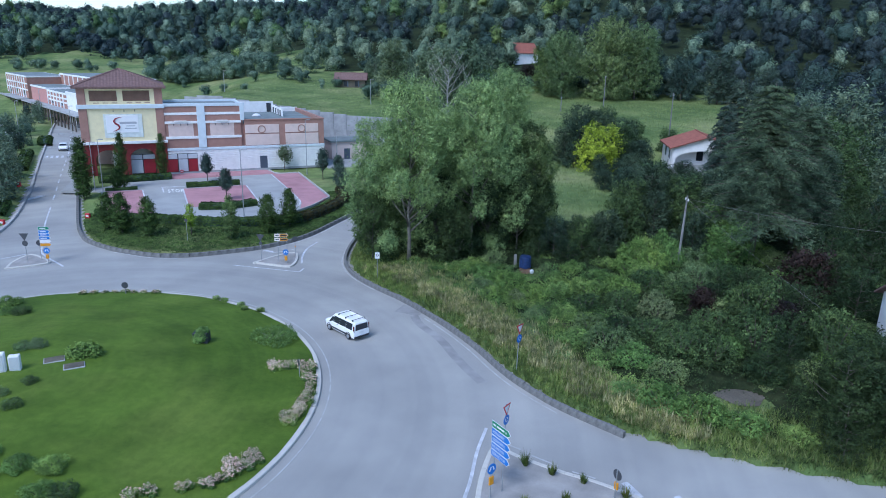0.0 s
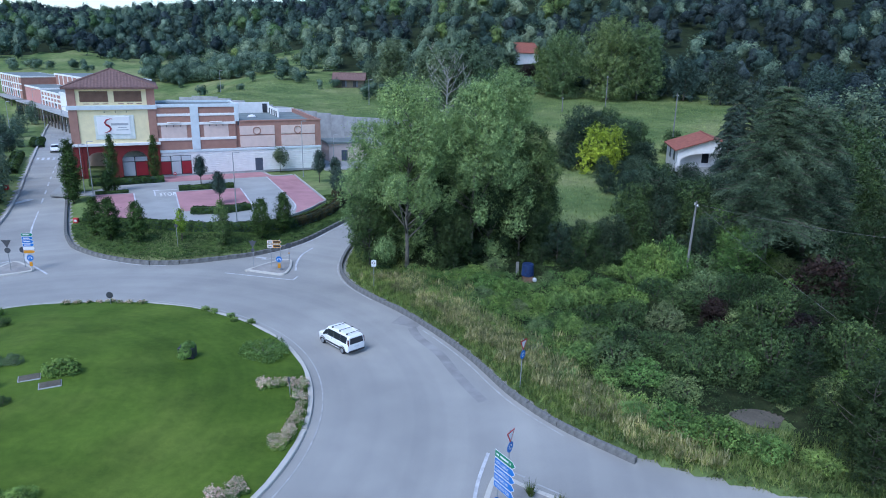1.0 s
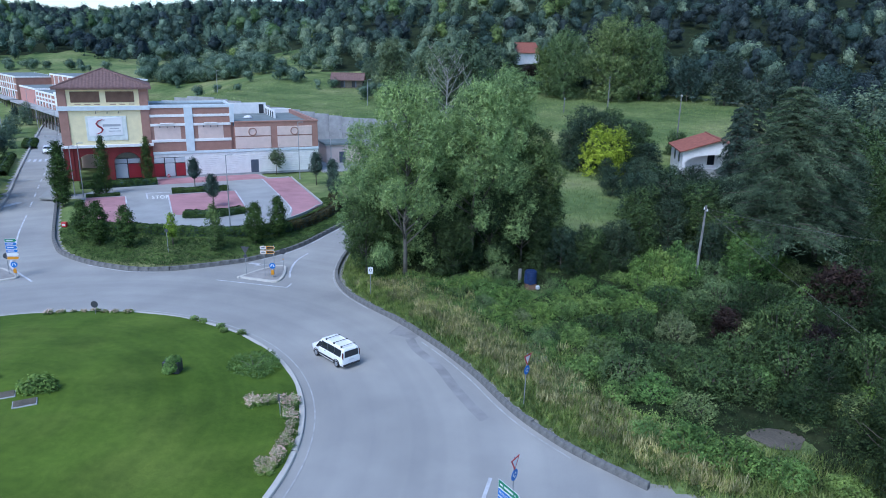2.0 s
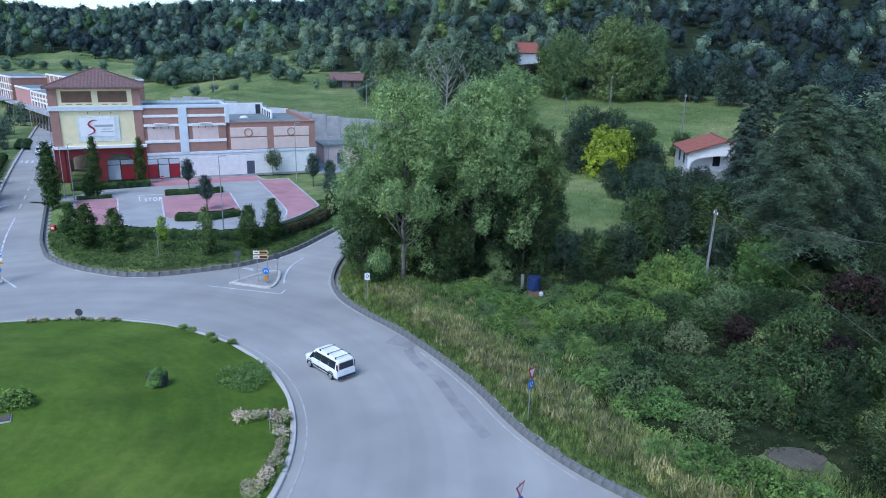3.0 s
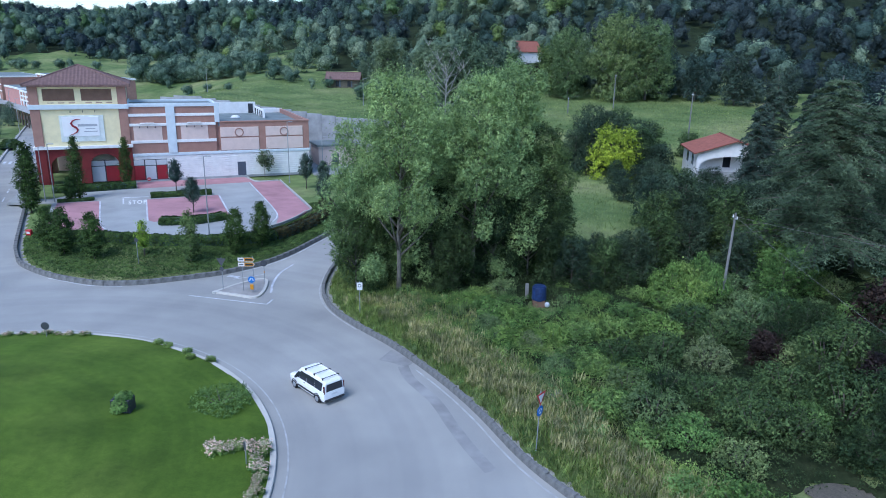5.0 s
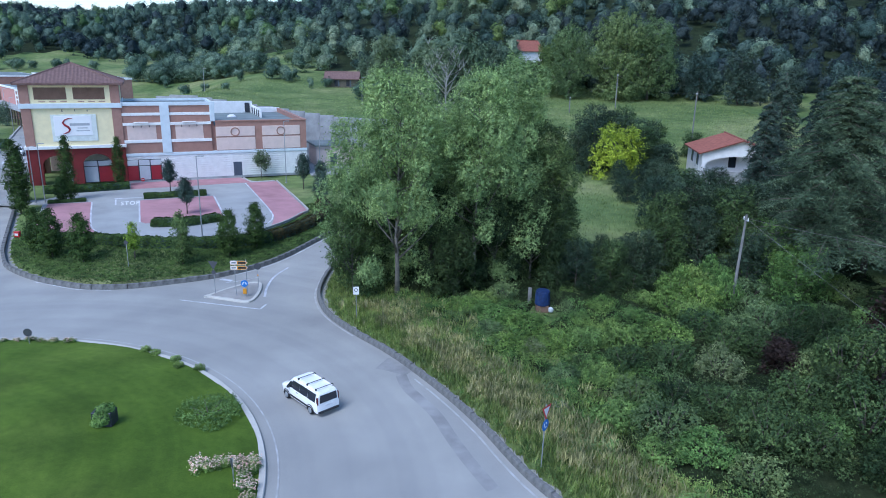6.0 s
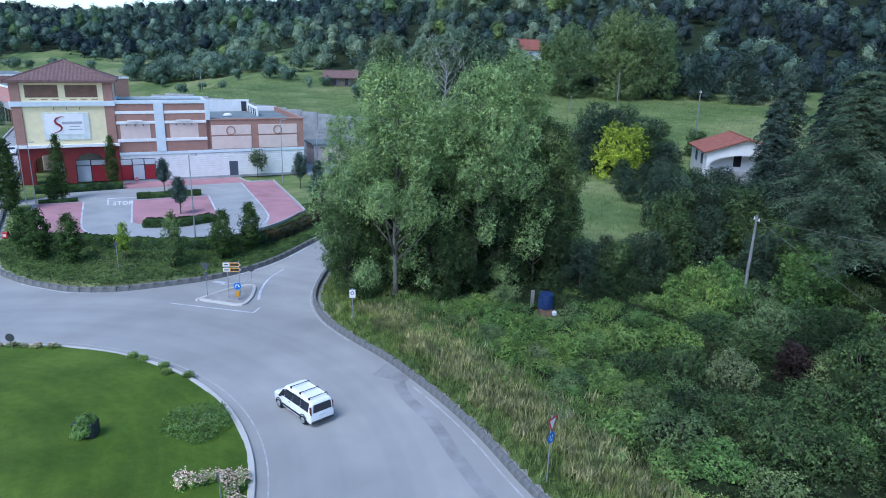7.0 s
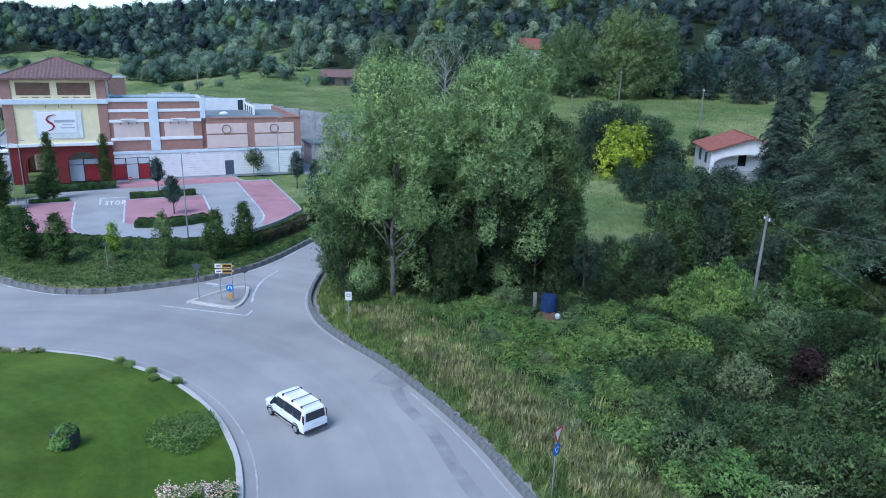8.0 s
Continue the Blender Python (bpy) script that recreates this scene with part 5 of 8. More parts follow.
def far_woods(name, label, spots, mat, per, size, seed):
    """Distant woodland: many crowns of tufts over the slopes, in one mesh."""
    r = np.random.default_rng(seed)
    shapes = []
    for s in range(5):
        lobes = []
        for i in range(11):
            a, t = r.random() * math.tau, r.random()
            d = 0.55 * math.sin(math.pi * (0.15 + 0.8 * t)) * r.uniform(0.5, 1.1)
            q = r.uniform(0.28, 0.45)
            lobes.append((math.cos(a) * d, math.sin(a) * d, 0.25 + 1.35 * t, q, q * 1.05))
        p, nrm = lobe_points(lobes, per, r)
        la, lo = np.meshgrid(np.linspace(-1.45, 1.5, 8), np.arange(10) * math.tau / 10, indexing="ij")
        dirs = np.stack([np.cos(la) * np.cos(lo), np.cos(la) * np.sin(lo), np.sin(la)], -1).reshape(-1, 3)
        lb = np.array(lobes)
        reach = np.full(len(dirs), 0.35)
        for q in lb:
            to = q[:3] - np.array([0, 0, 1.0])
            along = dirs @ to
            gap = q[3] ** 2 - ((to[None] - along[:, None] * dirs) ** 2).sum(1)
            reach = np.where(gap > 0, np.maximum(reach, along + np.sqrt(np.maximum(gap, 0))), reach)
        shapes.append((p, nrm, dirs * reach[:, None] * 0.72 + np.array([0, 0, 1.0])))
    rings = [(i * 10 + j, i * 10 + (j + 1) % 10, (i + 1) * 10 + (j + 1) % 10, (i + 1) * 10 + j) for i in range(7) for j in range(10)]
    heart = np.array([t for a, b, c, d in rings for t in ((a, b, c), (a, c, d))])
    vs, fs, off = [], [], 0
    zs = ground_height(spots[:, 0], spots[:, 1])
    for (x, y, rad, tall), z in zip(spots, zs):
        p, nrm, core = shapes[r.integers(0, 5)]
        a = r.random() * math.tau
        c, s = math.cos(a), math.sin(a)
        q = np.stack([(p[:, 0] * c - p[:, 1] * s) * rad + x, (p[:, 0] * s + p[:, 1] * c) * rad + y, p[:, 2] * rad * tall + z], 1)
        v, f = leaf_cards(q, nrm, size * rad / 4.5, r, 1.35)
        k = np.stack([(core[:, 0] * c - core[:, 1] * s) * rad + x, (core[:, 0] * s + core[:, 1] * c) * rad + y, core[:, 2] * rad * tall + z], 1)
        vs += [v, k]
        fs += [f + off, heart + off + len(v)]
        off += len(v) + len(k)
    return tagged(sheet(name, np.vstack(vs), np.vstack(fs), mat), label, "woodland", kind="stuff")


def wooded(x, y):
    """Where the hills carry wood, and where meadow is left open."""
    right_field = (x > 2) & (x < 92) & (y < 207)
    hump = (x > -72) & (x <= 2) & (y < 230)
    s = y + 0.25 * x
    left_field = (x <= -60) & (s < 270)
    strip = (x <= -105) & (x > -190) & (s >= 262) & (s < 300 + 12 * np.sin(x * 0.05))
    clearing = (x <= -30) & (x > -75) & (y >= 222) & (y < 236)
    return ~(right_field | hump | left_field | strip | clearing)


# leaf litter under the woods, shade put into its colour, instead of meadow
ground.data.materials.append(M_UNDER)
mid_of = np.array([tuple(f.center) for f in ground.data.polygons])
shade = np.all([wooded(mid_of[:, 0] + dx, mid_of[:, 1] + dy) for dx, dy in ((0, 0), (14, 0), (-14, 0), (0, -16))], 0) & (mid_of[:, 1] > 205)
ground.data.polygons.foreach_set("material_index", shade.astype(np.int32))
cand = np.stack([rng.uniform(-480, 330, 9000), rng.uniform(120, 660, 9000)], 1)
ok = wooded(cand[:, 0], cand[:, 1]) & (np.abs(cand[:, 0]) < 0.80 * cand[:, 1] + 45)
cand = cand[ok]
kept = []
cell = {}
for x, y in cand:
    need = 4.1 + 0.009 * max(y - 200, 0)
    kx, ky = int(x // 9), int(y // 9)
    if all(math.hypot(x - px_, y - py_) > need for i in (-1, 0, 1) for j in (-1, 0, 1) for px_, py_ in cell.get((kx + i, ky + j), ())):
        cell.setdefault((kx, ky), []).append((x, y))
        kept.append((x, y))
kept = np.array(kept)
size_of = rng.uniform(2.9, 5.6, len(kept)) + 0.003 * np.maximum(kept[:, 1] - 200, 0)
tall_of = rng.uniform(0.7, 1.12, len(kept))
spots = np.c_[kept, size_of, tall_of]
near_part = kept[:, 1] < 330
tone = np.array([noise.noise((x * 0.02, y * 0.02, 3.0)) for x, y in kept]) + rng.normal(0, 0.22, len(kept))
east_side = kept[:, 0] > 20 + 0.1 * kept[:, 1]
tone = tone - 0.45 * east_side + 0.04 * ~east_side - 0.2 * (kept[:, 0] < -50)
for lo, hi, mat, lab in ((-9, -0.42, L_DEEP, "very dark wooded hillside with blue haze in the leaf colour"), (-0.42, -0.12, L_DARK, "dark green wooded hillside"), (-0.12, 0.26, L_WOOD, "green wooded hillside with rounded crowns"),
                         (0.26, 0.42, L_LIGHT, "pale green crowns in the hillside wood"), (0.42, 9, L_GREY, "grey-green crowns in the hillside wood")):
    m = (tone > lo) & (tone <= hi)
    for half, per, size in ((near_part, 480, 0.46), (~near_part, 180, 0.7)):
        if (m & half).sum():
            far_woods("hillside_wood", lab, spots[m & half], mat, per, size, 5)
# hedgerows and lone bushes on the left-hand meadows
row = []
for x0, y0, x1, y1, n, r0 in ((-112, 262, -62, 246, 34, 4.6), (-116, 274, -66, 258, 26, 5.2), (-60, 226, -44, 222, 8, 3.0), (-190, 300, -140, 290, 14, 3.0), (-175, 262, -160, 262, 4, 2.2),
                              (-40, 205, -30, 226, 5, 2.4), (-21, 188, -6, 178, 12, 3.0), (-14, 205, 6, 216, 12, 3.4), (-70, 200, -66, 198, 2, 2.4), (-56, 186, -55, 184, 1, 2.2),
                              (88, 196, 60, 206, 18, 4.0), (60, 206, 14, 208, 18, 2.6), (-260, 250, -180, 262, 22, 3.5)):
    for i in range(n):
        t = (i + rng.random()) / n
        row.append((x0 + (x1 - x0) * t + rng.normal(0, 2.5), y0 + (y1 - y0) * t + rng.normal(0, 2.5), r0 * rng.uniform(0.6, 1.15), rng.uniform(0.7, 1.0)))
row = np.array(row)
east_row = row[:, 0] > 10
far_woods("hedgerow", "bushy green hedgerow trees between the meadows", row[~east_row], L_WOOD, 800, 0.4, 9)
far_woods("hedgerow", "dark bushy wood edge above the meadow", row[east_row], L_DARK, 800, 0.45, 10)
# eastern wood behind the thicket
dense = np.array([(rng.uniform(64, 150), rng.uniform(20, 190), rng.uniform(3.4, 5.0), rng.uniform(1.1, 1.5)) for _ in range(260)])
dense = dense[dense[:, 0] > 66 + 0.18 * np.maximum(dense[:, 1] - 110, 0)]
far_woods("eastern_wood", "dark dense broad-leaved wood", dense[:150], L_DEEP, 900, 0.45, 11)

# ---- the overgrown bank: shrubs, brambles, tall grass ----
shrub_a = bush(400, 1.5, 1.7, L_BRAMBLE, 8000, 0.09, "green bramble mound on the overgrown bank", lobes_n=13)
shrub_b = bush(401, 1.6, 2.1, L_MID, 8000, 0.09, "mid-green leafy shrub on the overgrown bank", lobes_n=14)
shrub_c = bush(402, 1.5, 1.9, L_SALLOW, 8000, 0.09, "grey-green shrub on the overgrown bank", lobes_n=14)
shrub_d = bush(403, 1.5, 1.9, L_SHADE, 8000, 0.09, "dark blue-green shrub on the overgrown bank", lobes_n=13)
shrub_e = bush(404, 1.4, 1.5, L_HERB, 8000, 0.09, "yellow-green low shrub on the overgrown bank", lobes_n=14)
shrub_w = bush(405, 1.6, 2.6, L_WILLOW, 8000, 0.09, "pale grey-green willow shrub on the overgrown bank", lobes_n=16)
kinds = [shrub_a, shrub_b, shrub_c, shrub_d, shrub_e, shrub_w]
first = [True] * 6
for s in kinds:
    tagged(s, group="shrubs of the bank")
placed = []


def plant(k, x, y, s, tall=1.0):
    placed.append((x, y, 1.15 * s))
    if first[k]:
        first[k] = False
        rest(kinds[k], x, y, rng.random() * 360)
    else:
        stand(kinds[k], x, y, rng.random() * 360, s, None, tall)


# the mounds that stand out: kind, place, size, height
for k, x, y, s, tall in ((0, 3.6, 64.8, 1.15, 0.9), (0, 6.0, 63.2, 1.1, 0.9), (0, 4.6, 59.6, 1.0, 0.8), (0, 7.9, 60.2, 1.0, 0.85), (0, 1.6, 66.6, 1.0, 0.8), (4, 10.4, 60.6, 1.15, 1.0), (4, 13.2, 60.3, 1.3, 1.1),
                         (0, 16.2, 61.0, 1.2, 1.1), (1, 12.2, 56.6, 0.8, 0.9), (0, 18.4, 67.6, 1.0, 1.2), (0, 19.6, 69.4, 1.15, 1.7), (0, 21.2, 67.8, 1.1, 1.5), (4, 21.6, 70.6, 1.2, 1.8), (0, 23.4, 71.6, 1.2, 1.7), (0, 23.0, 68.6, 1.1, 1.6), (2, 25.0, 67.0, 1.15, 1.4), (4, 19.6, 66.0, 1.0, 1.1), (2, 24.4, 63.4, 1.15, 1.3),
                         (3, 25.6, 61.0, 1.0, 1.2), (2, 22.4, 62.4, 1.1, 1.1), (1, 19.4, 63.0, 1.1, 1.0), (5, 18.1, 55.6, 1.15, 1.05), (1, 15.4, 57.0, 1.05, 1.1), (4, 10.1, 49.6, 1.05, 0.9), (2, 12.4, 48.4, 1.25, 1.0),
                         (0, 13.9, 46.2, 1.05, 1.0), (4, 11.4, 46.0, 0.95, 0.9), (1, 17.6, 47.0, 1.25, 1.15), (3, 19.6, 46.4, 1.2, 1.1), (1, 25.7, 54.4, 1.6, 1.4), (1, 23.9, 48.8, 1.4, 1.3), (3, 26.6, 49.8, 1.4, 1.4),
                         (4, 32.4, 63.6, 1.0, 1.0), (1, 30.2, 64.6, 1.0, 1.0), (4, 10.0, 55.2, 0.95, 0.9), (2, 7.8, 55.0, 0.75, 0.8), (3, 14.3, 52.2, 0.95, 1.0), (1, 16.2, 51.0, 1.0, 1.0), (1, 18.7, 50.4, 0.95, 1.0),
                         (2, 11.8, 52.4, 1.0, 0.9), (1, 21.6, 51.8, 1.2, 1.1), (4, 12.0, 38.4, 0.4, 0.8), (0, 14.2, 40.0, 1.1, 0.9), (0, 16.2, 38.8, 1.1, 0.9), (4, 12.2, 41.6, 0.9, 0.8), (0, 18.4, 37.4, 1.0, 0.8), (4, 21.2, 36.4, 0.85, 0.8),
                         (3, 22.6, 44.4, 1.0, 0.9), (1, 28.6, 57.6, 1.4, 1.4), (1, 27.0, 64.4, 1.1, 1.2), (1, 29.6, 48.6, 1.5, 1.5), (2, 15.6, 43.8, 1.0, 0.9), (3, 28.0, 60.6, 1.1, 1.2)):
    plant(k, x, y, s, tall)
dead_shrub = bush(409, 0.7, 0.8, L_DEAD, 1800, 0.06, "bleached dead shrub in the dry grass", lobes_n=7)
rest(dead_shrub, 6.9, 51.0)
tries = 0
while len(placed) < 125 and tries < 12000:
    tries += 1
    x, y = rng.uniform(-4, 36), rng.uniform(35, 82)
    d = float(off_road(np.array([x]), np.array([y]))[0])
    if d < 5.5 or math.hypot(x - 19.9, y - 41.2) < 2.6 or (x < 3 and y > 66) or math.hypot(x - 7.9, y - 66.0) < 2.4 or math.hypot(x - 6.9, y - 51.0) < 1.6:
        continue
    dark = np.clip((x - 14) / 12, 0, 1)
    s = rng.uniform(0.5, 1.0) * (0.7 if d < 9 else 1.0) + 0.25 * dark
    if any(math.hypot(x - a, y - b) < 0.75 * (r + s) for a, b, r in placed) or (d < 9 and rng.random() < 0.7):
        continue
    p = np.array([0.30 - 0.18 * dark, 0.16 + 0.28 * dark, 0.22, 0.02 + 0.2 * dark, 0.28 - 0.22 * dark, 0.02])
    plant(int(rng.choice(6, p=p / p.sum())), x, y, s, rng.uniform(0.75, 1.15))


BANK = (-12, 40, 31, 84)
bx = np.arange(BANK[0], BANK[1] + 0.01, 0.25)
by = np.arange(BANK[2], BANK[3] + 0.01, 0.25)
waves = lambda f, k: np.array([[noise.noise((x * f, y * f, k)) for x in bx] for y in by])
GX, GY = np.meshgrid(bx, by)
bank_off = off_road(GX, GY)
mounds = 0.3 + 1.3 * np.clip(waves(0.17, 1.0) + 0.3, 0, 1.2) + 1.3 * np.clip(0.75 - 2.4 * np.abs(waves(0.30, 5.0)), 0, 1) + 0.75 * (0.55 - np.abs(waves(0.75, 9.0)) * 2.4) + 0.4 * (0.5 - np.abs(waves(1.7, 13.0)) * 2.4)
mounds = 0.5 * np.clip(mounds, 0.12, 2.8) * step(0.9, 6.5, bank_off)
clear = np.clip(np.hypot((GX - 19.6) / 1.5, (GY - 40.8) / 1.5) - 1.0, 0, 1) * np.clip(np.hypot(GX - 7.9, GY - 66.0) - 0.9, 0, 1)
mounds = mounds * clear
bank_tone = waves(0.22, 20.0)
bank_ground = ground_height(GX, GY)


def on_bank(grid, x, y):
    """Reads a grid of the bank at any points, smoothly."""
    u, w = np.clip((x - bx[0]) / 0.25, 0, len(bx) - 1.001), np.clip((y - by[0]) / 0.25, 0, len(by) - 1.001)
    i, j = u.astype(int), w.astype(int)
    fu, fw = u - i, w - j
    return grid[j, i] * (1 - fu) * (1 - fw) + grid[j, i + 1] * fu * (1 - fw) + grid[j + 1, i] * (1 - fu) * fw + grid[j + 1, i + 1] * fu * fw


slope_y, slope_x = np.gradient(mounds, 0.25)


def thicket(name, label, mat, count, size, seed, want, k=15):
    """A continuous tangle of brambles and herbs: leafy twigs over a bumpy blanket above the ground."""
    r = np.random.default_rng(seed)
    x, y = r.uniform(BANK[0], BANK[1], count), r.uniform(BANK[2], BANK[3], count)
    d = on_bank(bank_off, x, y)
    m = (d > 0.6) & want(x, y, on_bank(bank_tone, x, y) + r.normal(0, 0.13, count), d) & (r.random(count) < 0.25 + on_bank(clear, x, y))
    x, y = x[m], y[m]
    rise = on_bank(mounds, x, y)
    z = on_bank(bank_ground, x, y) + 0.05 + rise * (1 - 0.4 * r.random(len(x)) ** 3)
    nrm = np.stack([-on_bank(slope_x, x, y), -on_bank(slope_y, x, y), 0.8 + 0 * x], 1)
    p = np.repeat(np.stack([x, y, z], 1), k, 0) + r.normal(size=(len(x) * k, 3)) * np.array([1, 1, 0.8]) * size * 1.7
    nrm = np.repeat(nrm, k, 0) + r.normal(size=p.shape) * 0.55
    v, f = leaf_cards(p, nrm, size, r, 1.5)
    return tagged(sheet(name, v, f, mat), label, "undergrowth", kind="stuff")


# added dark sheet within the mounds, stands in for shade between the leaves
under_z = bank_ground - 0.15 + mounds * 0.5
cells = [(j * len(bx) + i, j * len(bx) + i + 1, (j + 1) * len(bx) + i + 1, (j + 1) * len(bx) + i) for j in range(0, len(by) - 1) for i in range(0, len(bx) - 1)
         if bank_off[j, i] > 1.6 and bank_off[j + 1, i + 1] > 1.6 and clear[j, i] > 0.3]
tagged(sheet("bramble_shade_sheet", np.stack([GX, GY, under_z], -1).reshape(-1, 3), cells, M_UNDER, smooth=True), "dark sheet inside the brambles standing in for their shade", "undergrowth", kind="structure")


def grass(name, label, pts, mat, tall, size, seed, upright=0.5, base=0.03):
    """Grass and herbs: slender blades lying over one another at many heights, all in one mesh."""
    r = np.random.default_rng(seed)
    n = len(pts)
    d = off_road(pts[:, 0], pts[:, 1])
    clump = np.array([0.6 + 0.7 * noise.noise((x * 0.9, y * 0.9, seed)) for x, y in pts])
    z = ground_height(pts[:, 0], pts[:, 1]) + base + tall * np.clip(clump, 0.1, 1.3) * r.random(n) * step(0.0, 1.6, d)
    a = r.random(n) * math.tau
    flat = r.uniform(0.15, 1.0, n) * (0.5 + upright)
    axis = np.stack([np.cos(a) * flat, np.sin(a) * flat, 0.8 + 0 * a], 1)
    axis /= np.linalg.norm(axis, axis=1, keepdims=True)
    side = np.stack([-np.sin(a), np.cos(a), 0 * a], 1)
    ln, foot = (size * r.uniform(0.6, 1.5, n))[:, None], np.c_[pts, z]
    v = np.stack([foot + axis * ln * 2.4, foot + side * ln * 0.17, foot - side * ln * 0.17], 1).reshape(-1, 3)
    f = np.arange(3 * n).reshape(-1, 3)
    return tagged(sheet(name, v, f, mat), label, "grass", kind="stuff")


# where tree shade falls; the thicket there gets darker leaf colours instead
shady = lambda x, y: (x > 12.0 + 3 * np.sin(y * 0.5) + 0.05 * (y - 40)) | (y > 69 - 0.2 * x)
thicket("bramble_thicket", "continuous green bramble tangle on the bank", L_BRAMBLE, 58000, 0.082, 61, lambda x, y, n, d: (n > -0.16) & (n <= 0.16) & ~shady(x, y))
thicket("bramble_thicket", "pale green herbs and creepers on the bank", L_HERB, 58000, 0.08, 62, lambda x, y, n, d: (n > 0.16) & ~shady(x, y))
thicket("bramble_thicket", "grey-green leafy undergrowth on the bank", L_SALLOW, 58000, 0.08, 63, lambda x, y, n, d: (n <= -0.16) & ~shady(x, y))
thicket("bramble_thicket", "leafy undergrowth coloured dark for the shade of the trees", L_SHADE, 15000, 0.10, 64, lambda x, y, n, d: shady(x, y))
gp = np.stack([rng.uniform(-12, 40, 800000), rng.uniform(28, 100, 800000)], 1)
gd = off_road(gp[:, 0], gp[:, 1])
near_kerb = (gd > 0.22) & (gd < 7.0 + 1.5 * np.sin(gp[:, 1] * 0.4)) & (rng.random(len(gp)) < np.interp(gd, [0.2, 3.0, 6, 9], [1, 0.9, 0.4, 0.1]))
grass("tall_grass", "tall green grass along the kerb", gp[near_kerb & (rng.random(len(gp)) < 0.72)], L_MEADOW, 0.45, 0.16, 21)
drier = near_kerb & (gp[:, 0] < 16) & (gp[:, 1] > 36) & (gp[:, 1] < 68) & (np.sin(gp[:, 0] * 0.9 + gp[:, 1] * 0.55) + 0.5 * np.sin(gp[:, 1] * 1.7) > -0.45) & (gd > 0.7)
grass("dry_grass", "straw-coloured dry grass along the kerb", gp[drier & (rng.random(len(gp)) < 0.8)], L_STRAW, 0.75, 0.16, 22, 0.3)
mead = np.stack([rng.uniform(5, 70, 90000), rng.uniform(80, 206, 90000)], 1)
grass("meadow_grass", "pale flowering meadow grass on the slope", mead[off_road(mead[:, 0], mead[:, 1]) > 3], L_FLECK, 0.16, 0.13, 24)
hump = np.stack([rng.uniform(-75, 4, 50000), rng.uniform(152, 230, 50000)], 1)
grass("meadow_grass", "green meadow grass above the retaining wall", hump, L_FLECK, 0.15, 0.12, 25)

# ---- retaining wall, yard and hut behind the hall ----
wall_line = smooth_line([(-95, 165.0), (-70, 159.5), (-45, 154), (-20, 148.6), (-6, 146.0)], 3.0)
retaining = root("retaining_wall", "grey concrete panel retaining wall below the meadow", "retaining wall", kind="structure")
for (x0, y0), (x1, y1) in zip(wall_line, wall_line[1:]):
    top = float(land((x0 + x1) / 2, (y0 + y1) / 2 + 3)) + 0.5
    ln = math.hypot(x1 - x0, y1 - y0)
    seg = part("panel", box(-ln / 2, ln / 2 - 0.03, -0.15, 0.15, 1.0, top, 0.03), M_CONCRETE, retaining)
    seg.matrix_basis = Matrix.Translation(((x0 + x1) / 2, (y0 + y1) / 2, 0)) @ Matrix.Rotation(math.atan2(y1 - y0, x1 - x0), 4, "Z")
yard = slab("service_yard", [(0.5, -26), (0.5, 1.2), (10, 1.2), (14, -4), (14, -26)], 1.50, M_PAVE, None, "", 0.3)
tagged(yard, "grey paved service yard beside the hall", "yard", kind="structure")
hut = root("service_hut", "low beige service hut with a flat dark roof", "building", HALL @ Matrix.Translation((7.0, 11.0, 1.5)))
part("wall", box(-3.5, 3.5, -3, 3, 0, 3.4), M_BLUSH, hut)
part("roof", box(-3.8, 3.8, -3.3, 3.3, 3.4, 3.75), M_ROOFGREY, hut, "dark flat roof")
part("door", box(-1.0, 0.2, -3.06, -2.98, 0, 2.1, 0.01), M_DOOR, hut)
railing = root("yard_railing", "thin steel railing along the service yard", "railing", HALL @ Matrix.Translation((0, 20, 1.5)))
for i in range(9):
    part("post", tube([(2 + i * 1.4, 0, 0), (2 + i * 1.4, 0, 1.1)], [0.03, 0.03], 6), M_STEEL, railing)
for z in (0.55, 1.1):
    part("rail", tube([(2, 0, z), (13.2, 0, z)], [0.025, 0.025], 6), M_STEEL, railing)
# flat roofs and plant behind the tower
annex = root("rear_hall", "long low rear hall with white parapet and grey roof", "building", HALL)
hall_box("wall", -38.5, -27.2, 13.6, 30, 1.4, 8.6, M_BLUSH, annex)
hall_box("parapet", -38.7, -27.0, 13.4, 13.8, 8.6, 9.5, M_WHITE, annex)
hall_box("flat_roof", -38.3, -27.2, 13.8, 29.8, 8.6, 8.7, M_ROOFGREY, annex)
hall_box("parapet", -38.7, -27.0, 29.6, 30, 8.6, 9.5, M_WHITE, annex)


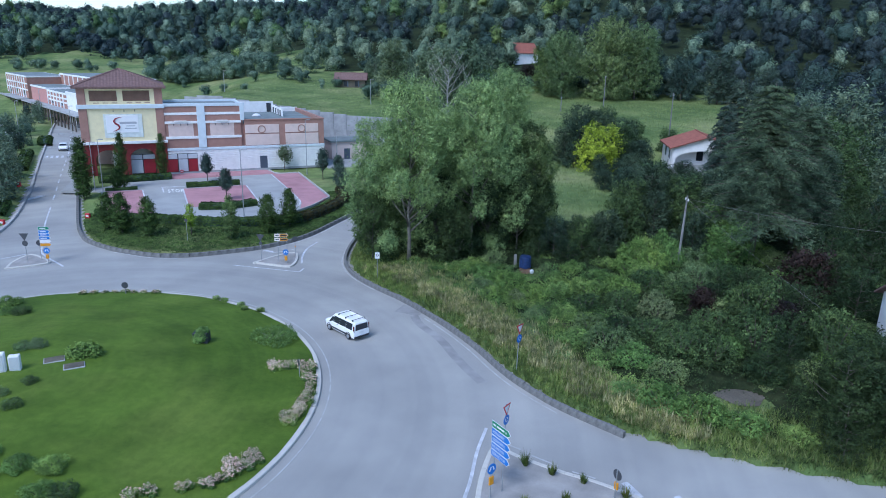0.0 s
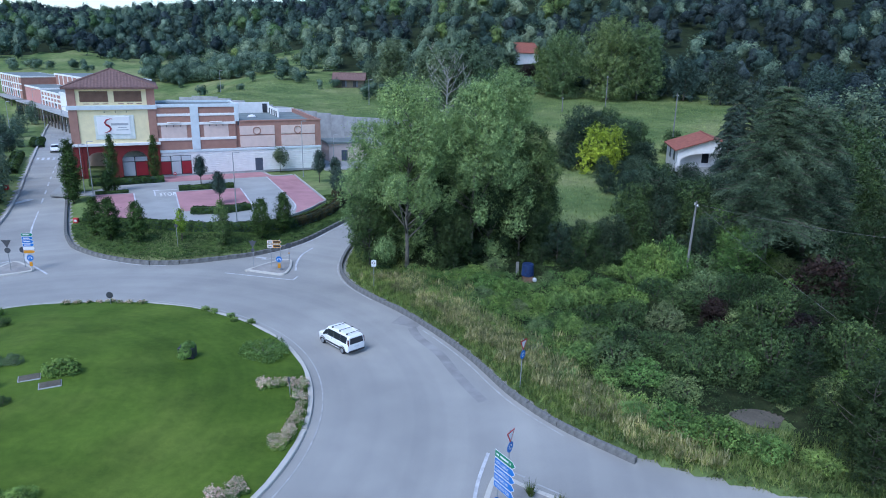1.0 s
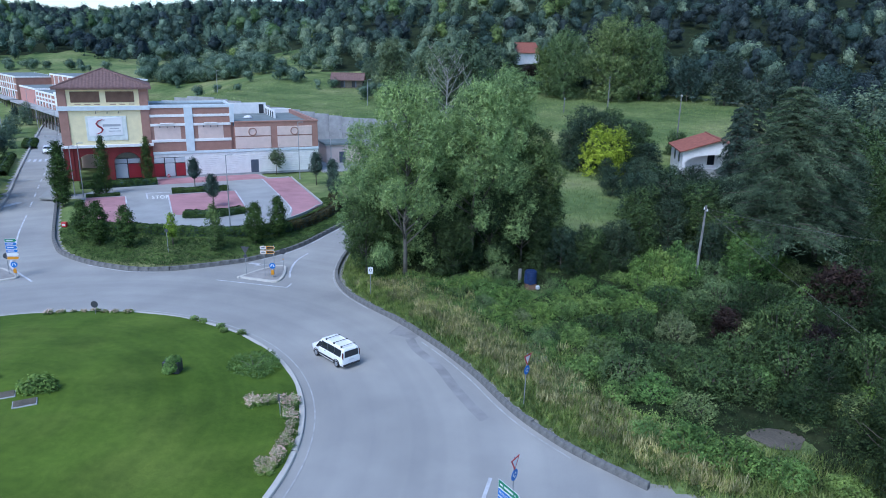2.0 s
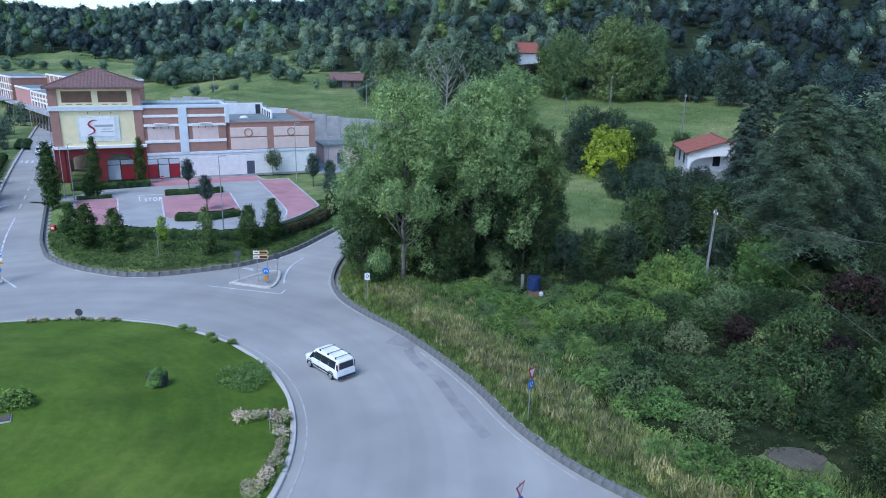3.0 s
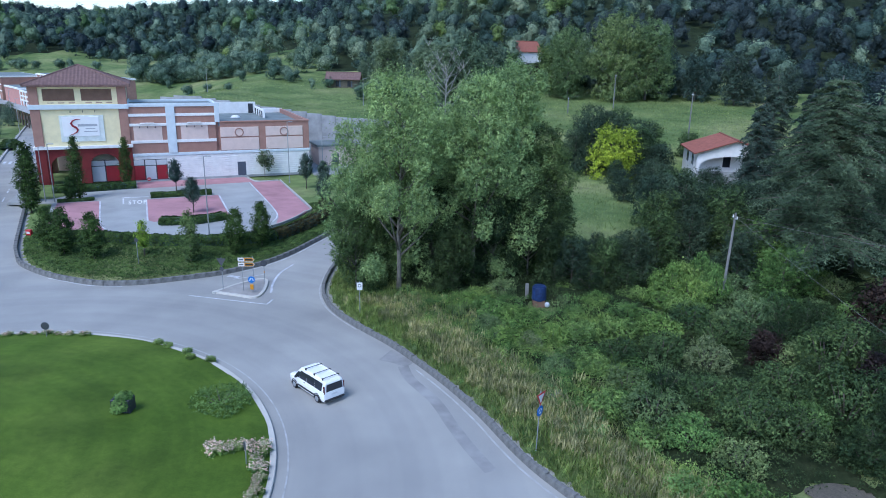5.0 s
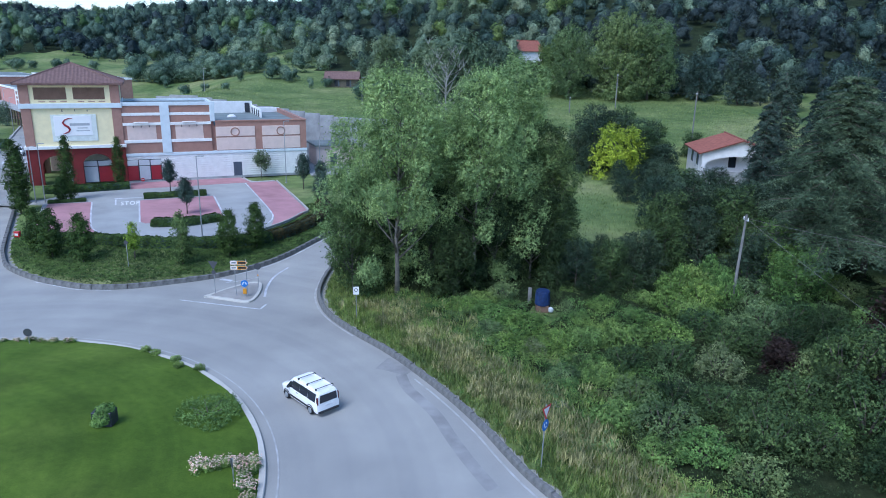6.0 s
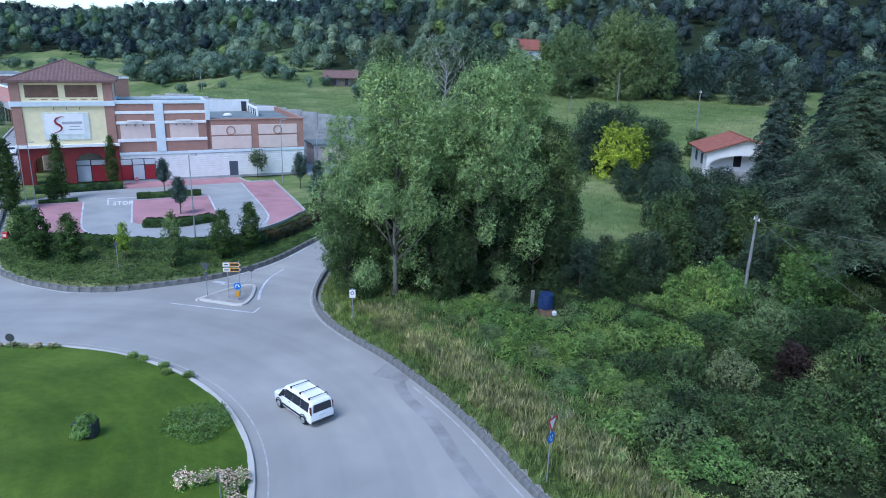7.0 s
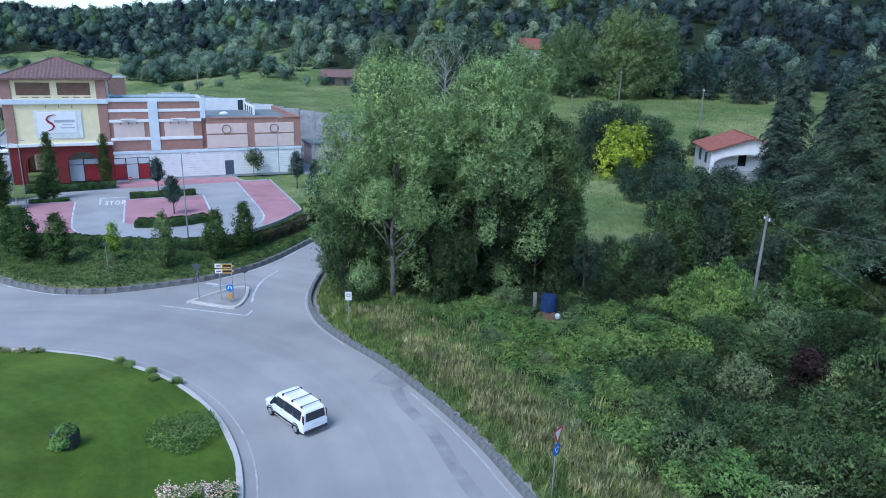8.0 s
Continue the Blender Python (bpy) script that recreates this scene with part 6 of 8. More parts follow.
# ---- shop row along the access road ----
def shop_block(m, width, depth, height, colour, label, bays, arcade=4.3, windows=True):
    """One block of the shop row: banded front above a dark colonnade; its front faces -y."""
    r = root("shop_building", label, "building", m, group="shop row")
    part("wall", box(-width / 2, width / 2, 0, depth, 0, height, 0.05), colour, r)
    part("parapet", box(-width / 2 - 0.15, width / 2 + 0.15, -0.15, depth + 0.15, height, height + 0.45, 0.04), M_WHITE, r)
    part("flat_roof", box(-width / 2 + 0.3, width / 2 - 0.3, 0.3, depth - 0.3, height + 0.45, height + 0.47, 0), M_ROOFGREY, r)
    low = arcade or 0.0
    bw = width / bays
    if windows:
        for t in (0.36, 0.66):
            z = low + (height - low) * t
            part("belt_course", box(-width / 2 - 0.05, width / 2 + 0.05, -0.12, 0.1, z, z + 0.4), M_WHITE, r)
    for i in range(bays):
        x = -width / 2 + (i + 0.5) * bw
        if windows:
            part("pilaster", box(x - bw / 2 - 0.3, x - bw / 2 + 0.3, -0.16, 0.1, low, height), M_WHITE, r)
            if i % 3 == 1:
                w = part("window", box(x - bw * 0.32, x + bw * 0.32, -0.03, 0.05, low + 0.5, low + (height - low) * 0.34, 0.01), M_WIN, r)
                part("window_frame", box(x - bw * 0.32 - 0.08, x - bw * 0.32, -0.06, 0.04, low + 0.4, low + (height - low) * 0.35, 0), M_WHITE, w)
        if arcade:
            part("shop_front", box(x - bw * 0.42, x + bw * 0.42, -0.04, 0.05, 0.1, arcade - 0.9, 0.01), M_WIN, r, "dark shop window")
            part("column", tube([(x - bw / 2, -2.8, -0.2), (x - bw / 2, -2.8, arcade - 0.2)], [0.2, 0.17], 8), M_BARK, r)
    if arcade:
        part("arcade_roof", box(-width / 2, width / 2, -3.2, -0.02, arcade - 0.35, arcade, 0.03), M_CONCRETE, r, "pale arcade roof")
    return r


for (x, y), w, d, hgt, colour, lab, bays, arcade, windows in (
        ((-96.9, 179.0), 22, 9, 8.6, M_WHITE, "white shop building with an arcade", 6, 4.3, False),
        ((-111.5, 195.5), 21.6, 9, 8.0, M_BROWN, "terracotta and white shop building with an arcade", 6, 4.3, True),
        ((-126.2, 212.0), 21.6, 9, 8.4, M_PINKWALL, "plain pink shop building with an arcade", 6, 4.3, False),
        ((-113.3, 212.6), 50, 14, 11.6, M_BROWN, "long terracotta shop building with white bands and pilasters", 9, 0, True),
        ((-148.0, 236.5), 34, 12, 10.8, M_BROWN, "tall terracotta shop building with white bands", 9, 4.3, True)):
    shop_block(Matrix.Translation((x, y, 1.35)) @ Matrix.Rotation(radians(-48.4), 4, "Z"), w, d, hgt, colour, lab, bays, arcade, windows)
red_sign = root("roof_sign", "red sign board with plain white bars on a roof", "sign", Matrix.Translation((-154.5, 233, 14.4)) @ Matrix.Rotation(radians(335), 4, "Z"))
part("board", box(-4, 4, -0.2, 0.2, 0.4, 3.2), M_RED, red_sign)
part("lettering", box(-3.2, 3.2, -0.25, -0.18, 1.4, 2.2, 0), M_REDPANEL, red_sign)
for xx in (-3, 3):
    part("post", tube([(xx, 0, 0), (xx, 0, 0.5)], [0.1, 0.1], 6), M_STEEL, red_sign)


# ---- houses ----
def gable_house(m, width, length, base, eave, ridge, label, roofmat, porch=False, name="house"):
    """A gabled house, its gable towards -y, tiled roof with overhang, windows with frames."""
    r = root(name, label, "house", m)
    hw = width / 2
    bm = bmesh.new()
    prof = [(-hw, base), (hw, base), (hw, eave), (0, ridge - 0.12), (-hw, eave)]
    f = bm.faces.new([bm.verts.new((x, 2.0 if porch else 0.0, z)) for x, z in prof])
    ext = bmesh.ops.extrude_face_region(bm, geom=[f])
    for v in ext["geom"]:
        if isinstance(v, bmesh.types.BMVert):
            v.co.y = length
    bmesh.ops.recalc_face_normals(bm, faces=bm.faces)
    part("wall", bm, M_WHITE, r)
    over = 0.55
    for sgn in (-1, 1):
        bm = bmesh.new()
        n = 40
        slope = (ridge - eave) / hw
        cols = []
        for i in range(n + 1):
            y = -over + (length + 2 * over) * i / n
            lift = 0.06 if i % 2 else 0.0
            cols.append([bm.verts.new((sgn * (hw + over), y, eave - over * slope + lift)), bm.verts.new((0, y, ridge + lift)),
                         bm.verts.new((0, y, ridge - 0.16)), bm.verts.new((sgn * (hw + over), y, eave - over * slope - 0.16))])
        for a, b in zip(cols, cols[1:]):
            for k in range(4):
                bm.faces.new((a[k], b[k], b[(k + 1) % 4], a[(k + 1) % 4]))
        bm.faces.new(cols[0])
        bm.faces.new(cols[-1][::-1])
        bmesh.ops.recalc_face_normals(bm, faces=bm.faces)
        part("roof", bm, roofmat, r, "tiled roof slope")
    part("ridge_tiles", tube([(0, -over, ridge + 0.04), (0, length + over, ridge + 0.04)], [0.13, 0.13], 6), roofmat, r)
    for y in (length * 0.25, length * 0.62):
        w = part("window", box(-hw - 0.04, -hw + 0.05, y, y + 0.9, eave - 2.3, eave - 0.7, 0.01), M_WIN, r)
        part("shutter", box(-hw - 0.07, -hw + 0.02, y - 0.45, y - 0.05, eave - 2.35, eave - 0.65, 0.01), M_DOOR, w)
    if porch:
        arch = bmesh.new()
        out = [(-hw, base + 1.6)] + [(-hw + 0.5, base + 1.6)] + [(-0.1 - (hw - 0.6) * math.cos(a), eave - 2.1 + 1.5 * math.sin(a)) for a in np.linspace(0, math.pi, 17)] + [(hw - 0.7, base + 1.6), (hw, base + 1.6), (hw, eave), (0, ridge - 0.15), (-hw, eave)]
        ff = arch.faces.new([arch.verts.new((x, -0.05, z)) for x, z in out])
        ext = bmesh.ops.extrude_face_region(arch, geom=[ff])
        for v in ext["geom"]:
            if isinstance(v, bmesh.types.BMVert):
                v.co.y = 0.3
        bmesh.ops.recalc_face_normals(arch, faces=arch.faces)
        part("porch_arch", arch, M_WHITE, r, "wide white porch arch")
        part("window", box(-1.2, -0.1, 1.94, 2.06, eave - 2.5, eave - 0.8, 0.01), M_WIN, r)
        part("front_door", box(2.2, 3.6, 1.94, 2.06, base + 1.6, eave - 0.9, 0.01), M_VENT, r)
        part("stone_base", box(-hw - 0.1, hw + 0.1, -0.6, 2.1, base - 1.5, base + 1.6, 0.05), M_CONCRETE, r, "grey stone porch base")
        part("balustrade", box(-hw, hw, -0.6, -0.45, base + 1.6, base + 2.3, 0.03), M_CONCRETE, r)
    else:
        for x in (-hw * 0.45, hw * 0.45):
            for z in (base + 1.2, eave - 1.5):
                part("window", box(x - 0.5, x + 0.5, -0.05, 0.05, z, z + 1.3, 0.01), M_WIN, r)
    return r


gable_house(pose(43.2, 115.7, 0, 0, 0, -8), 11.0, 10.8, 2.7, 7.78, 9.65, "white house with red tile roof and wide porch arch", M_TILERED, True)
gable_house(pose(19.5, 238, 0, 0, 0, -68), 8.0, 8.0, float(land(23, 236)) - 1, 23.0, 25.8, "white hillside house with red tile roof", M_TILERED)
gable_house(pose(45.0, 48.0, 0, 0, 0, 75), 7.0, 10.0, -1.2, 4.2, 6.2, "white house with brown tile roof behind the trees", M_TILE)
barn = gable_house(pose(-26.0, 211.5, 0, 0, 0, 92), 5.0, 8.8, 11.5, 14.4, 15.9, "low brown barn with tile roof on the meadow", M_TILE, name="barn")
for ob in barn.children:
    if ob.name.startswith("wall"):
        ob.data.materials[0] = M_EARTH

# ---- utility poles and wires ----
def utility_pole(x, y, z, top, label, lean=0.0):
    r = root("utility_pole", label, "utility pole", Matrix.Translation((x, y, z)))
    h = top - z
    part("pole", tube([(0, 0, -0.5), (lean * 0.5, 0, h * 0.5), (lean, 0, h)], [0.13, 0.12, 0.085], 8), M_WOODPOLE, r)
    part("crossarm", box(lean - 0.05, lean + 0.05, -0.5, 0.5, h - 0.5, h - 0.4, 0.01), M_STEEL, r)
    for yy in (-0.4, 0.4):
        part("insulator", tube([(lean, yy, h - 0.4), (lean, yy, h - 0.22)], [0.05, 0.03], 6), M_WHITE, r)
    return Vector((x + lean, y, top - 0.3))


def wire(a, b, sag, parent_label):
    pts = [a.lerp(b, t) - Vector((0, 0, sag * 4 * t * (1 - t))) for t in np.linspace(0, 1, 15)]
    r = root("overhead_wire", parent_label, "cable", Matrix.Translation(a))
    part("cable", tube([p - a for p in pts], [0.010] * 15, 4), M_WOODPOLE, r)


p1 = utility_pole(24.0, 68.5, 1.0, 8.9, "grey wooden utility pole above the thicket", 0.2)
p2 = utility_pole(45.2, 143, 6.3, 15.3, "grey wooden utility pole on the meadow")
p3 = utility_pole(39.2, 180, 9.3, 17.5, "grey wooden utility pole at the meadow edge")
p4 = utility_pole(27.0, 172, 8.8, 12.5, "short dark pole on the meadow")
utility_pole(58.0, 104, 4.0, 13.0, "grey wooden utility pole among the trees")
wire(p1, Vector((52, 55, 8.2)), 1.0, "thin grey overhead wire from the pole")
wire(p1, Vector((31.0, 47.0, 2.5)), 0.3, "thin grey stay wire running down from the pole")
wire(p3, p2, 1.4, "sagging overhead wires between meadow poles")
wire(p4, p3, 0.8, "sagging overhead wires between meadow poles")
wire(p2, Vector((84, 132, 14)), 1.2, "sagging overhead wires towards the wood")

# ---- planting of the forecourt and the roundabout ----
bank_arc = [(-46.4, 87.5), (-43.8, 85.2), (-40.3, 83.6), (-36.3, 82.7), (-30.7, 81.6), (-26.0, 82.3), (-22.6, 83.9), (-19.5, 86.6), (-17.4, 90.3), (-15.9, 94.6), (-15.5, 99.5), (-17.0, 103.2)]
court_z = lambda x, y: ground_height(np.asarray(x, float), np.asarray(y, float))
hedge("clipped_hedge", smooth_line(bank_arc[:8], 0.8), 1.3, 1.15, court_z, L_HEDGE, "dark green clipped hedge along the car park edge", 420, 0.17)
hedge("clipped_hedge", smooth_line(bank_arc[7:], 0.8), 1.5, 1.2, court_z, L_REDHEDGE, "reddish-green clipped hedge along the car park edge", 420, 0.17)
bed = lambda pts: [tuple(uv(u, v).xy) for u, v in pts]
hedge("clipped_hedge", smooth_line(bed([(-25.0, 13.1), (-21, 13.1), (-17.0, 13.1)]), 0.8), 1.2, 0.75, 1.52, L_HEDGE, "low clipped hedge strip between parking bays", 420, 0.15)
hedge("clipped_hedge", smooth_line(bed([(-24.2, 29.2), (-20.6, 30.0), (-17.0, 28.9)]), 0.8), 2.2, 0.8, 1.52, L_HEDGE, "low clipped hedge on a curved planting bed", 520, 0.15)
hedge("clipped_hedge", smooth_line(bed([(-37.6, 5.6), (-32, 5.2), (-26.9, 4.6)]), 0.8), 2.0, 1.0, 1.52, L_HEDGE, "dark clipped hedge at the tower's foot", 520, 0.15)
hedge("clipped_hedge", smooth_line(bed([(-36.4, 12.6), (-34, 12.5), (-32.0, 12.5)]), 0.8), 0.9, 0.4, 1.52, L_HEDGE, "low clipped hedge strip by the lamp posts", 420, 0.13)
# dense ground cover on the bank round the car park
cov = np.stack([rng.uniform(-50, -11, 150000), rng.uniform(71, 104, 150000)], 1)
cd_ = edge_distance(np.array(PLAZA_KERB), cov[:, 0], cov[:, 1], False)
cov = cov[(off_road(cov[:, 0], cov[:, 1]) > 0.5) & (cd_ < 10) & (cov[:, 0] > -48)]
loc_uv = np.array([tuple((HALL.inverted() @ Vector((x, y, 0))).xy) for x, y in cov])
outside_court = ~((-loc_uv[:, 1] < np.interp(loc_uv[:, 0], [-40, -36, -30, -24, -19, -14, -9, -6], [22, 26, 33.5, 36.8, 37.6, 35.8, 31.5, 27.5]) + 0.4) & (loc_uv[:, 0] < -5.5))
cov = cov[outside_court]
cz_ = ground_height(cov[:, 0], cov[:, 1]) + 0.06 + 0.1 * rng.random(len(cov))
cv_, cf_ = leaf_cards(np.c_[cov, cz_], np.tile([0, -0.3, 1.0], (len(cov), 1)) + rng.normal(size=(len(cov), 3)) * 0.5, 0.13, rng, 1.8)
tagged(sheet("ground_cover", cv_, cf_, L_COVER), "low dark green ground-cover planting on the bank", "ground cover", kind="stuff")

park_a = column_tree(500, 4.8, 0.95, L_HEDGE, 6000, 0.13, "dark green upright park tree on the bank", 0.5)
park_b = column_tree(501, 8.4, 0.85, L_HEDGE, 8000, 0.13, "tall slim dark green upright tree", 0.3, taper=1.0)
park_c = column_tree(502, 5.2, 0.75, L_LIGHT, 5000, 0.12, "slim light green upright tree on the bank", 0.4)
park_y = column_tree(503, 3.6, 0.5, L_YELLOW, 1800, 0.12, "thin young yellow-green tree on the bank", 1.0)
park_d = column_tree(504, 4.6, 0.9, L_DARK, 4600, 0.13, "small dark green tree on a clear stem", 1.6)
pine = broad_tree(505, 4.0, 1.5, L_CONIFER, M_BARK, 1600, 0.2, 0.45, 9, label="small open dark pine beside the hall")
for t in (park_a, park_b, park_c, park_d):
    tagged(t, group="forecourt trees")
rest(park_a, -35.7, 78.1, 0)
for x, y, s, tl in ((-42.2, 81.4, 1.05, 0.92), (-39.6, 79.6, 1.15, 0.9), (-22.2, 81.1, 1.05, 0.96), (-20.3, 84.1, 0.98, 1.05)):
    stand(park_a, x, y, rng.random() * 360, s, None, tl)
rest(park_c, -25.9, 78.1, 0, 1.02)
rest(park_y, -30.8, 78.6, 0, 1.0)
u1 = uv(-33.9, 10.9)
rest(park_b, u1.x, u1.y, 0, 1.0, 1.52)
u2 = uv(-28.0, 2.6)
stand(park_b, u2.x, u2.y, 60, 0.9, 1.52, 0.95)
u3 = uv(-36.0, 11.3)
stand(park_a, u3.x + 1.4, u3.y - 0.2, 60, 0.75, 1.52, 0.9)
stand(park_b, -52.8, 96.2, 120, 1.35, None, 0.78)
stand(park_b, -55.2, 100.6, 20, 1.1, None, 0.75)
for (u, v), s, tl in (((-20.2, 24.3), 0.95, 0.98), ((-21.5, 8.9), 1.0, 1.02), ((-3.2, 12.1), 1.05, 1.1), ((-4.1, 27.0), 1.05, 1.0), ((-1.0, 14.0), 0.95, 1.0)):
    q = uv(u, v)
    if (u, v) == (-20.2, 24.3):
        rest(park_d, q.x, q.y, 0, s, 1.52)
    else:
        stand(park_d, q.x, q.y, rng.random() * 360, s, 1.45, tl)
q = uv(-7.6, 1.2)
rest(pine, q.x, q.y, 0, 1.0, 1.45)

ball_bush = bush(510, 1.05, 0.95, L_BRAMBLE, 3000, 0.13, "round clipped green bush on the lawn", lobes_n=14)
rest(ball_bush, -25.4, 43.7, 0, 1.0, float(dome(-25.4, 43.7)) - 0.05)
oval = bush(511, 1.9, 0.68, L_HERB, 14000, 0.075, "flat oval shrub bed on the lawn", lobes_n=46)
rest(oval, -13.7, 49.9, 0, 1.0, float(dome(-13.7, 49.9)) - 0.05)
square_bush = root("planter_bush", "small bushy shrub in a dark square planter", "shrub", Matrix.Translation((-18.6, 47.6, float(dome(-18.6, 47.6)) - 0.05)))
part("planter", box(-0.55, 0.55, -0.3, 0.5, 0, 0.85, 0.04), M_DARK, square_bush, "dark square planter")
rb_ = np.random.default_rng(8)
pp, nn = lobe_points([(0, -0.15, 0.55, 0.55, 0.45), (0.1, 0.1, 0.9, 0.5, 0.3), (-0.2, -0.3, 0.3, 0.4, 0.35)], 1500, rb_)
vv, ff_ = leaf_cards(pp, nn, 0.12, rb_)
sheet("foliage", vv, ff_, L_BRAMBLE, square_bush)
for x, y, s, k in ((-30.3, 44.6, 0.42, 2), (-29.4, 44.9, 0.4, 5), (-35.4, 52.6, 0.5, 1), (-36.6, 52.8, 0.5, 0), (-38.4, 55.6, 0.7, 0), (-40.2, 55.0, 0.7, 0), (-26.7, 39.4, 0.32, 1), (-27.6, 37.6, 0.4, 2), (-26.0, 36.4, 0.4, 1),
                   (-28.6, 37.0, 0.6, 2), (-22.3, 30.9, 0.55, 0), (-20.6, 31.0, 0.55, 0), (-23.5, 29.4, 0.55, 0), (-20.2, 29.0, 0.55, 0), (-18.9, 29.0, 0.5, 1), (-24.5, 31.5, 0.55, 0)):
    stand(kinds[k], x, y, rng.random() * 360, s, float(dome(x, y)) - 0.08, 0.8)
rose = bush(520, 0.75, 0.75, L_BRAMBLE, 2200, 0.085, "rose bush with pale pink blossoms by the kerb", "rose_bush", 8, 330)
tagged(rose, group="rose bushes")
rose_spots = [(-12.2, 44.3), (-11.4, 44.7), (-10.6, 45.0), (-9.9, 45.2), (-9.9, 44.2), (-9.5, 43.2), (-9.3, 42.2), (-9.2, 41.2), (-9.2, 40.2), (-9.3, 39.2), (-9.4, 38.2), (-9.7, 37.4), (-10.0, 38.0),
              (-10.6, 33.2), (-11.0, 32.6), (-11.5, 32.0), (-11.9, 31.4), (-12.4, 30.9), (-13.5, 30.4), (-15.1, 29.8), (-15.8, 29.3), (-10.9, 33.7), (-11.7, 32.6),
              (-29.4, 59.9), (-30.3, 60.1), (-31.2, 60.0), (-32.1, 59.9), (-33.0, 59.6), (-33.9, 59.4), (-28.5, 59.9), (-27.4, 60.0)]
rest(rose, *rose_spots[0], 0, 0.9, float(dome(*rose_spots[0])) - 0.05)
for i, (x, y) in enumerate(rose_spots[1:]):
    stand(rose, x, y, rng.random() * 360, rng.uniform(0.6, 0.9) * (0.8 if y > 55 else 1), float(dome(x, y)) - 0.05)
for x, y in ((-21.3, 58.9), (-20.4, 58.4), (-18.6, 57.5), (-16.5, 56.2), (-18.0, 56.4)):
    stand(shrub_e, x, y, rng.random() * 360, 0.28, float(dome(x, y)) - 0.03)
cabinet = root("utility_cabinet", "white roadside utility cabinet on the lawn", "cabinet", Matrix.Translation((-29.6, 40.6, float(dome(-29.6, 40.6)) - 0.03)) @ Matrix.Rotation(0.35, 4, "Z"))
part("body", box(-0.55, 0.55, -0.25, 0.25, 0, 1.35, 0.03), M_WHITE, cabinet)
part("door", box(-0.48, 0.48, -0.275, -0.24, 0.12, 1.25, 0.01), M_GLASSWHITE, cabinet)
copy_thing(cabinet, Matrix.Translation((-28.6, 41.0, float(dome(-28.6, 41.0)) - 0.03)) @ Matrix.Rotation(0.35, 4, "Z") @ Matrix.Diagonal((0.6, 0.9, 0.8, 1)))
for x, y in ((-27.0, 42.7), (-25.2, 41.9)):
    hatch = root("access_hatch", "flat concrete access hatch in the lawn", "hatch", Matrix.Translation((x, y, float(dome(x, y)))) @ Matrix.Rotation(0.5, 4, "Z"))
    part("cover", box(-0.6, 0.6, -0.4, 0.4, -0.05, 0.09, 0.02), M_EARTH, hatch)
    part("rim", box(-0.66, 0.66, -0.46, 0.46, -0.1, 0.05, 0.02), M_CONCRETE, hatch)

# ---- signs ----
M_SIGNBLUE = plain("sign_blue", (0.02, 0.16, 0.52), 0.4, 0.4, 0, 0.05, 2, 30, 0)
M_SIGNGREEN = plain("sign_green", (0.01, 0.20, 0.10), 0.4, 0.4, 0, 0.05, 2, 30, 0)
M_SIGNRED = plain("sign_red", (0.50, 0.03, 0.04), 0.4, 0.4, 0, 0.05, 2, 30, 0)
M_SIGNWHITE = plain("sign_white", (0.72, 0.73, 0.74), 0.4, 0.4, 0, 0.04, 2, 30, 0)
M_SIGNYELLOW = plain("sign_yellow", (0.62, 0.27, 0.012), 0.4, 0.4, 0, 0.05, 2, 30, 0)
M_SIGNBACK = plain("sign_back", (0.06, 0.065, 0.075), 0.5, 0.4, 0.0, 0.1, 2, 30, 0)
M_SIGNBLACK = plain("sign_black", (0.02, 0.02, 0.022), 0.5, 0.4, 0, 0.05, 2, 30, 0)


def plate(pts, y0, y1):
    bm = bmesh.new()
    n = len(pts)
    a, b = [bm.verts.new((x, y0, z)) for x, z in pts], [bm.verts.new((x, y1, z)) for x, z in pts]
    bm.faces.new(a)
    bm.faces.new(b[::-1])
    for i in range(n):
        bm.faces.new((a[i], b[i], b[(i + 1) % n], a[(i + 1) % n]))
    bmesh.ops.recalc_face_normals(bm, faces=bm.faces)
    return bm


def disc(r, z, n=24):
    return [(r * math.cos(k * math.tau / n), z + r * math.sin(k * math.tau / n)) for k in range(n)]


def down_triangle(s, z):
    return [(-s / 2, z + s * 0.29), (0, z - s * 0.577), (s / 2, z + s * 0.29)]


def bar_text(parent, text, x, z, size, mat=None):
    c = bpy.data.curves.new("lettering", "FONT")
    c.body, c.size, c.extrude = text, size, 0.002
    c.align_x = "LEFT"
    ob = new("lettering", c)
    c.materials.append(mat or M_SIGNWHITE)
    ob.parent = parent
    ob.matrix_basis = pose(x, -0.065, z, 90, 0, 0)
    return ob


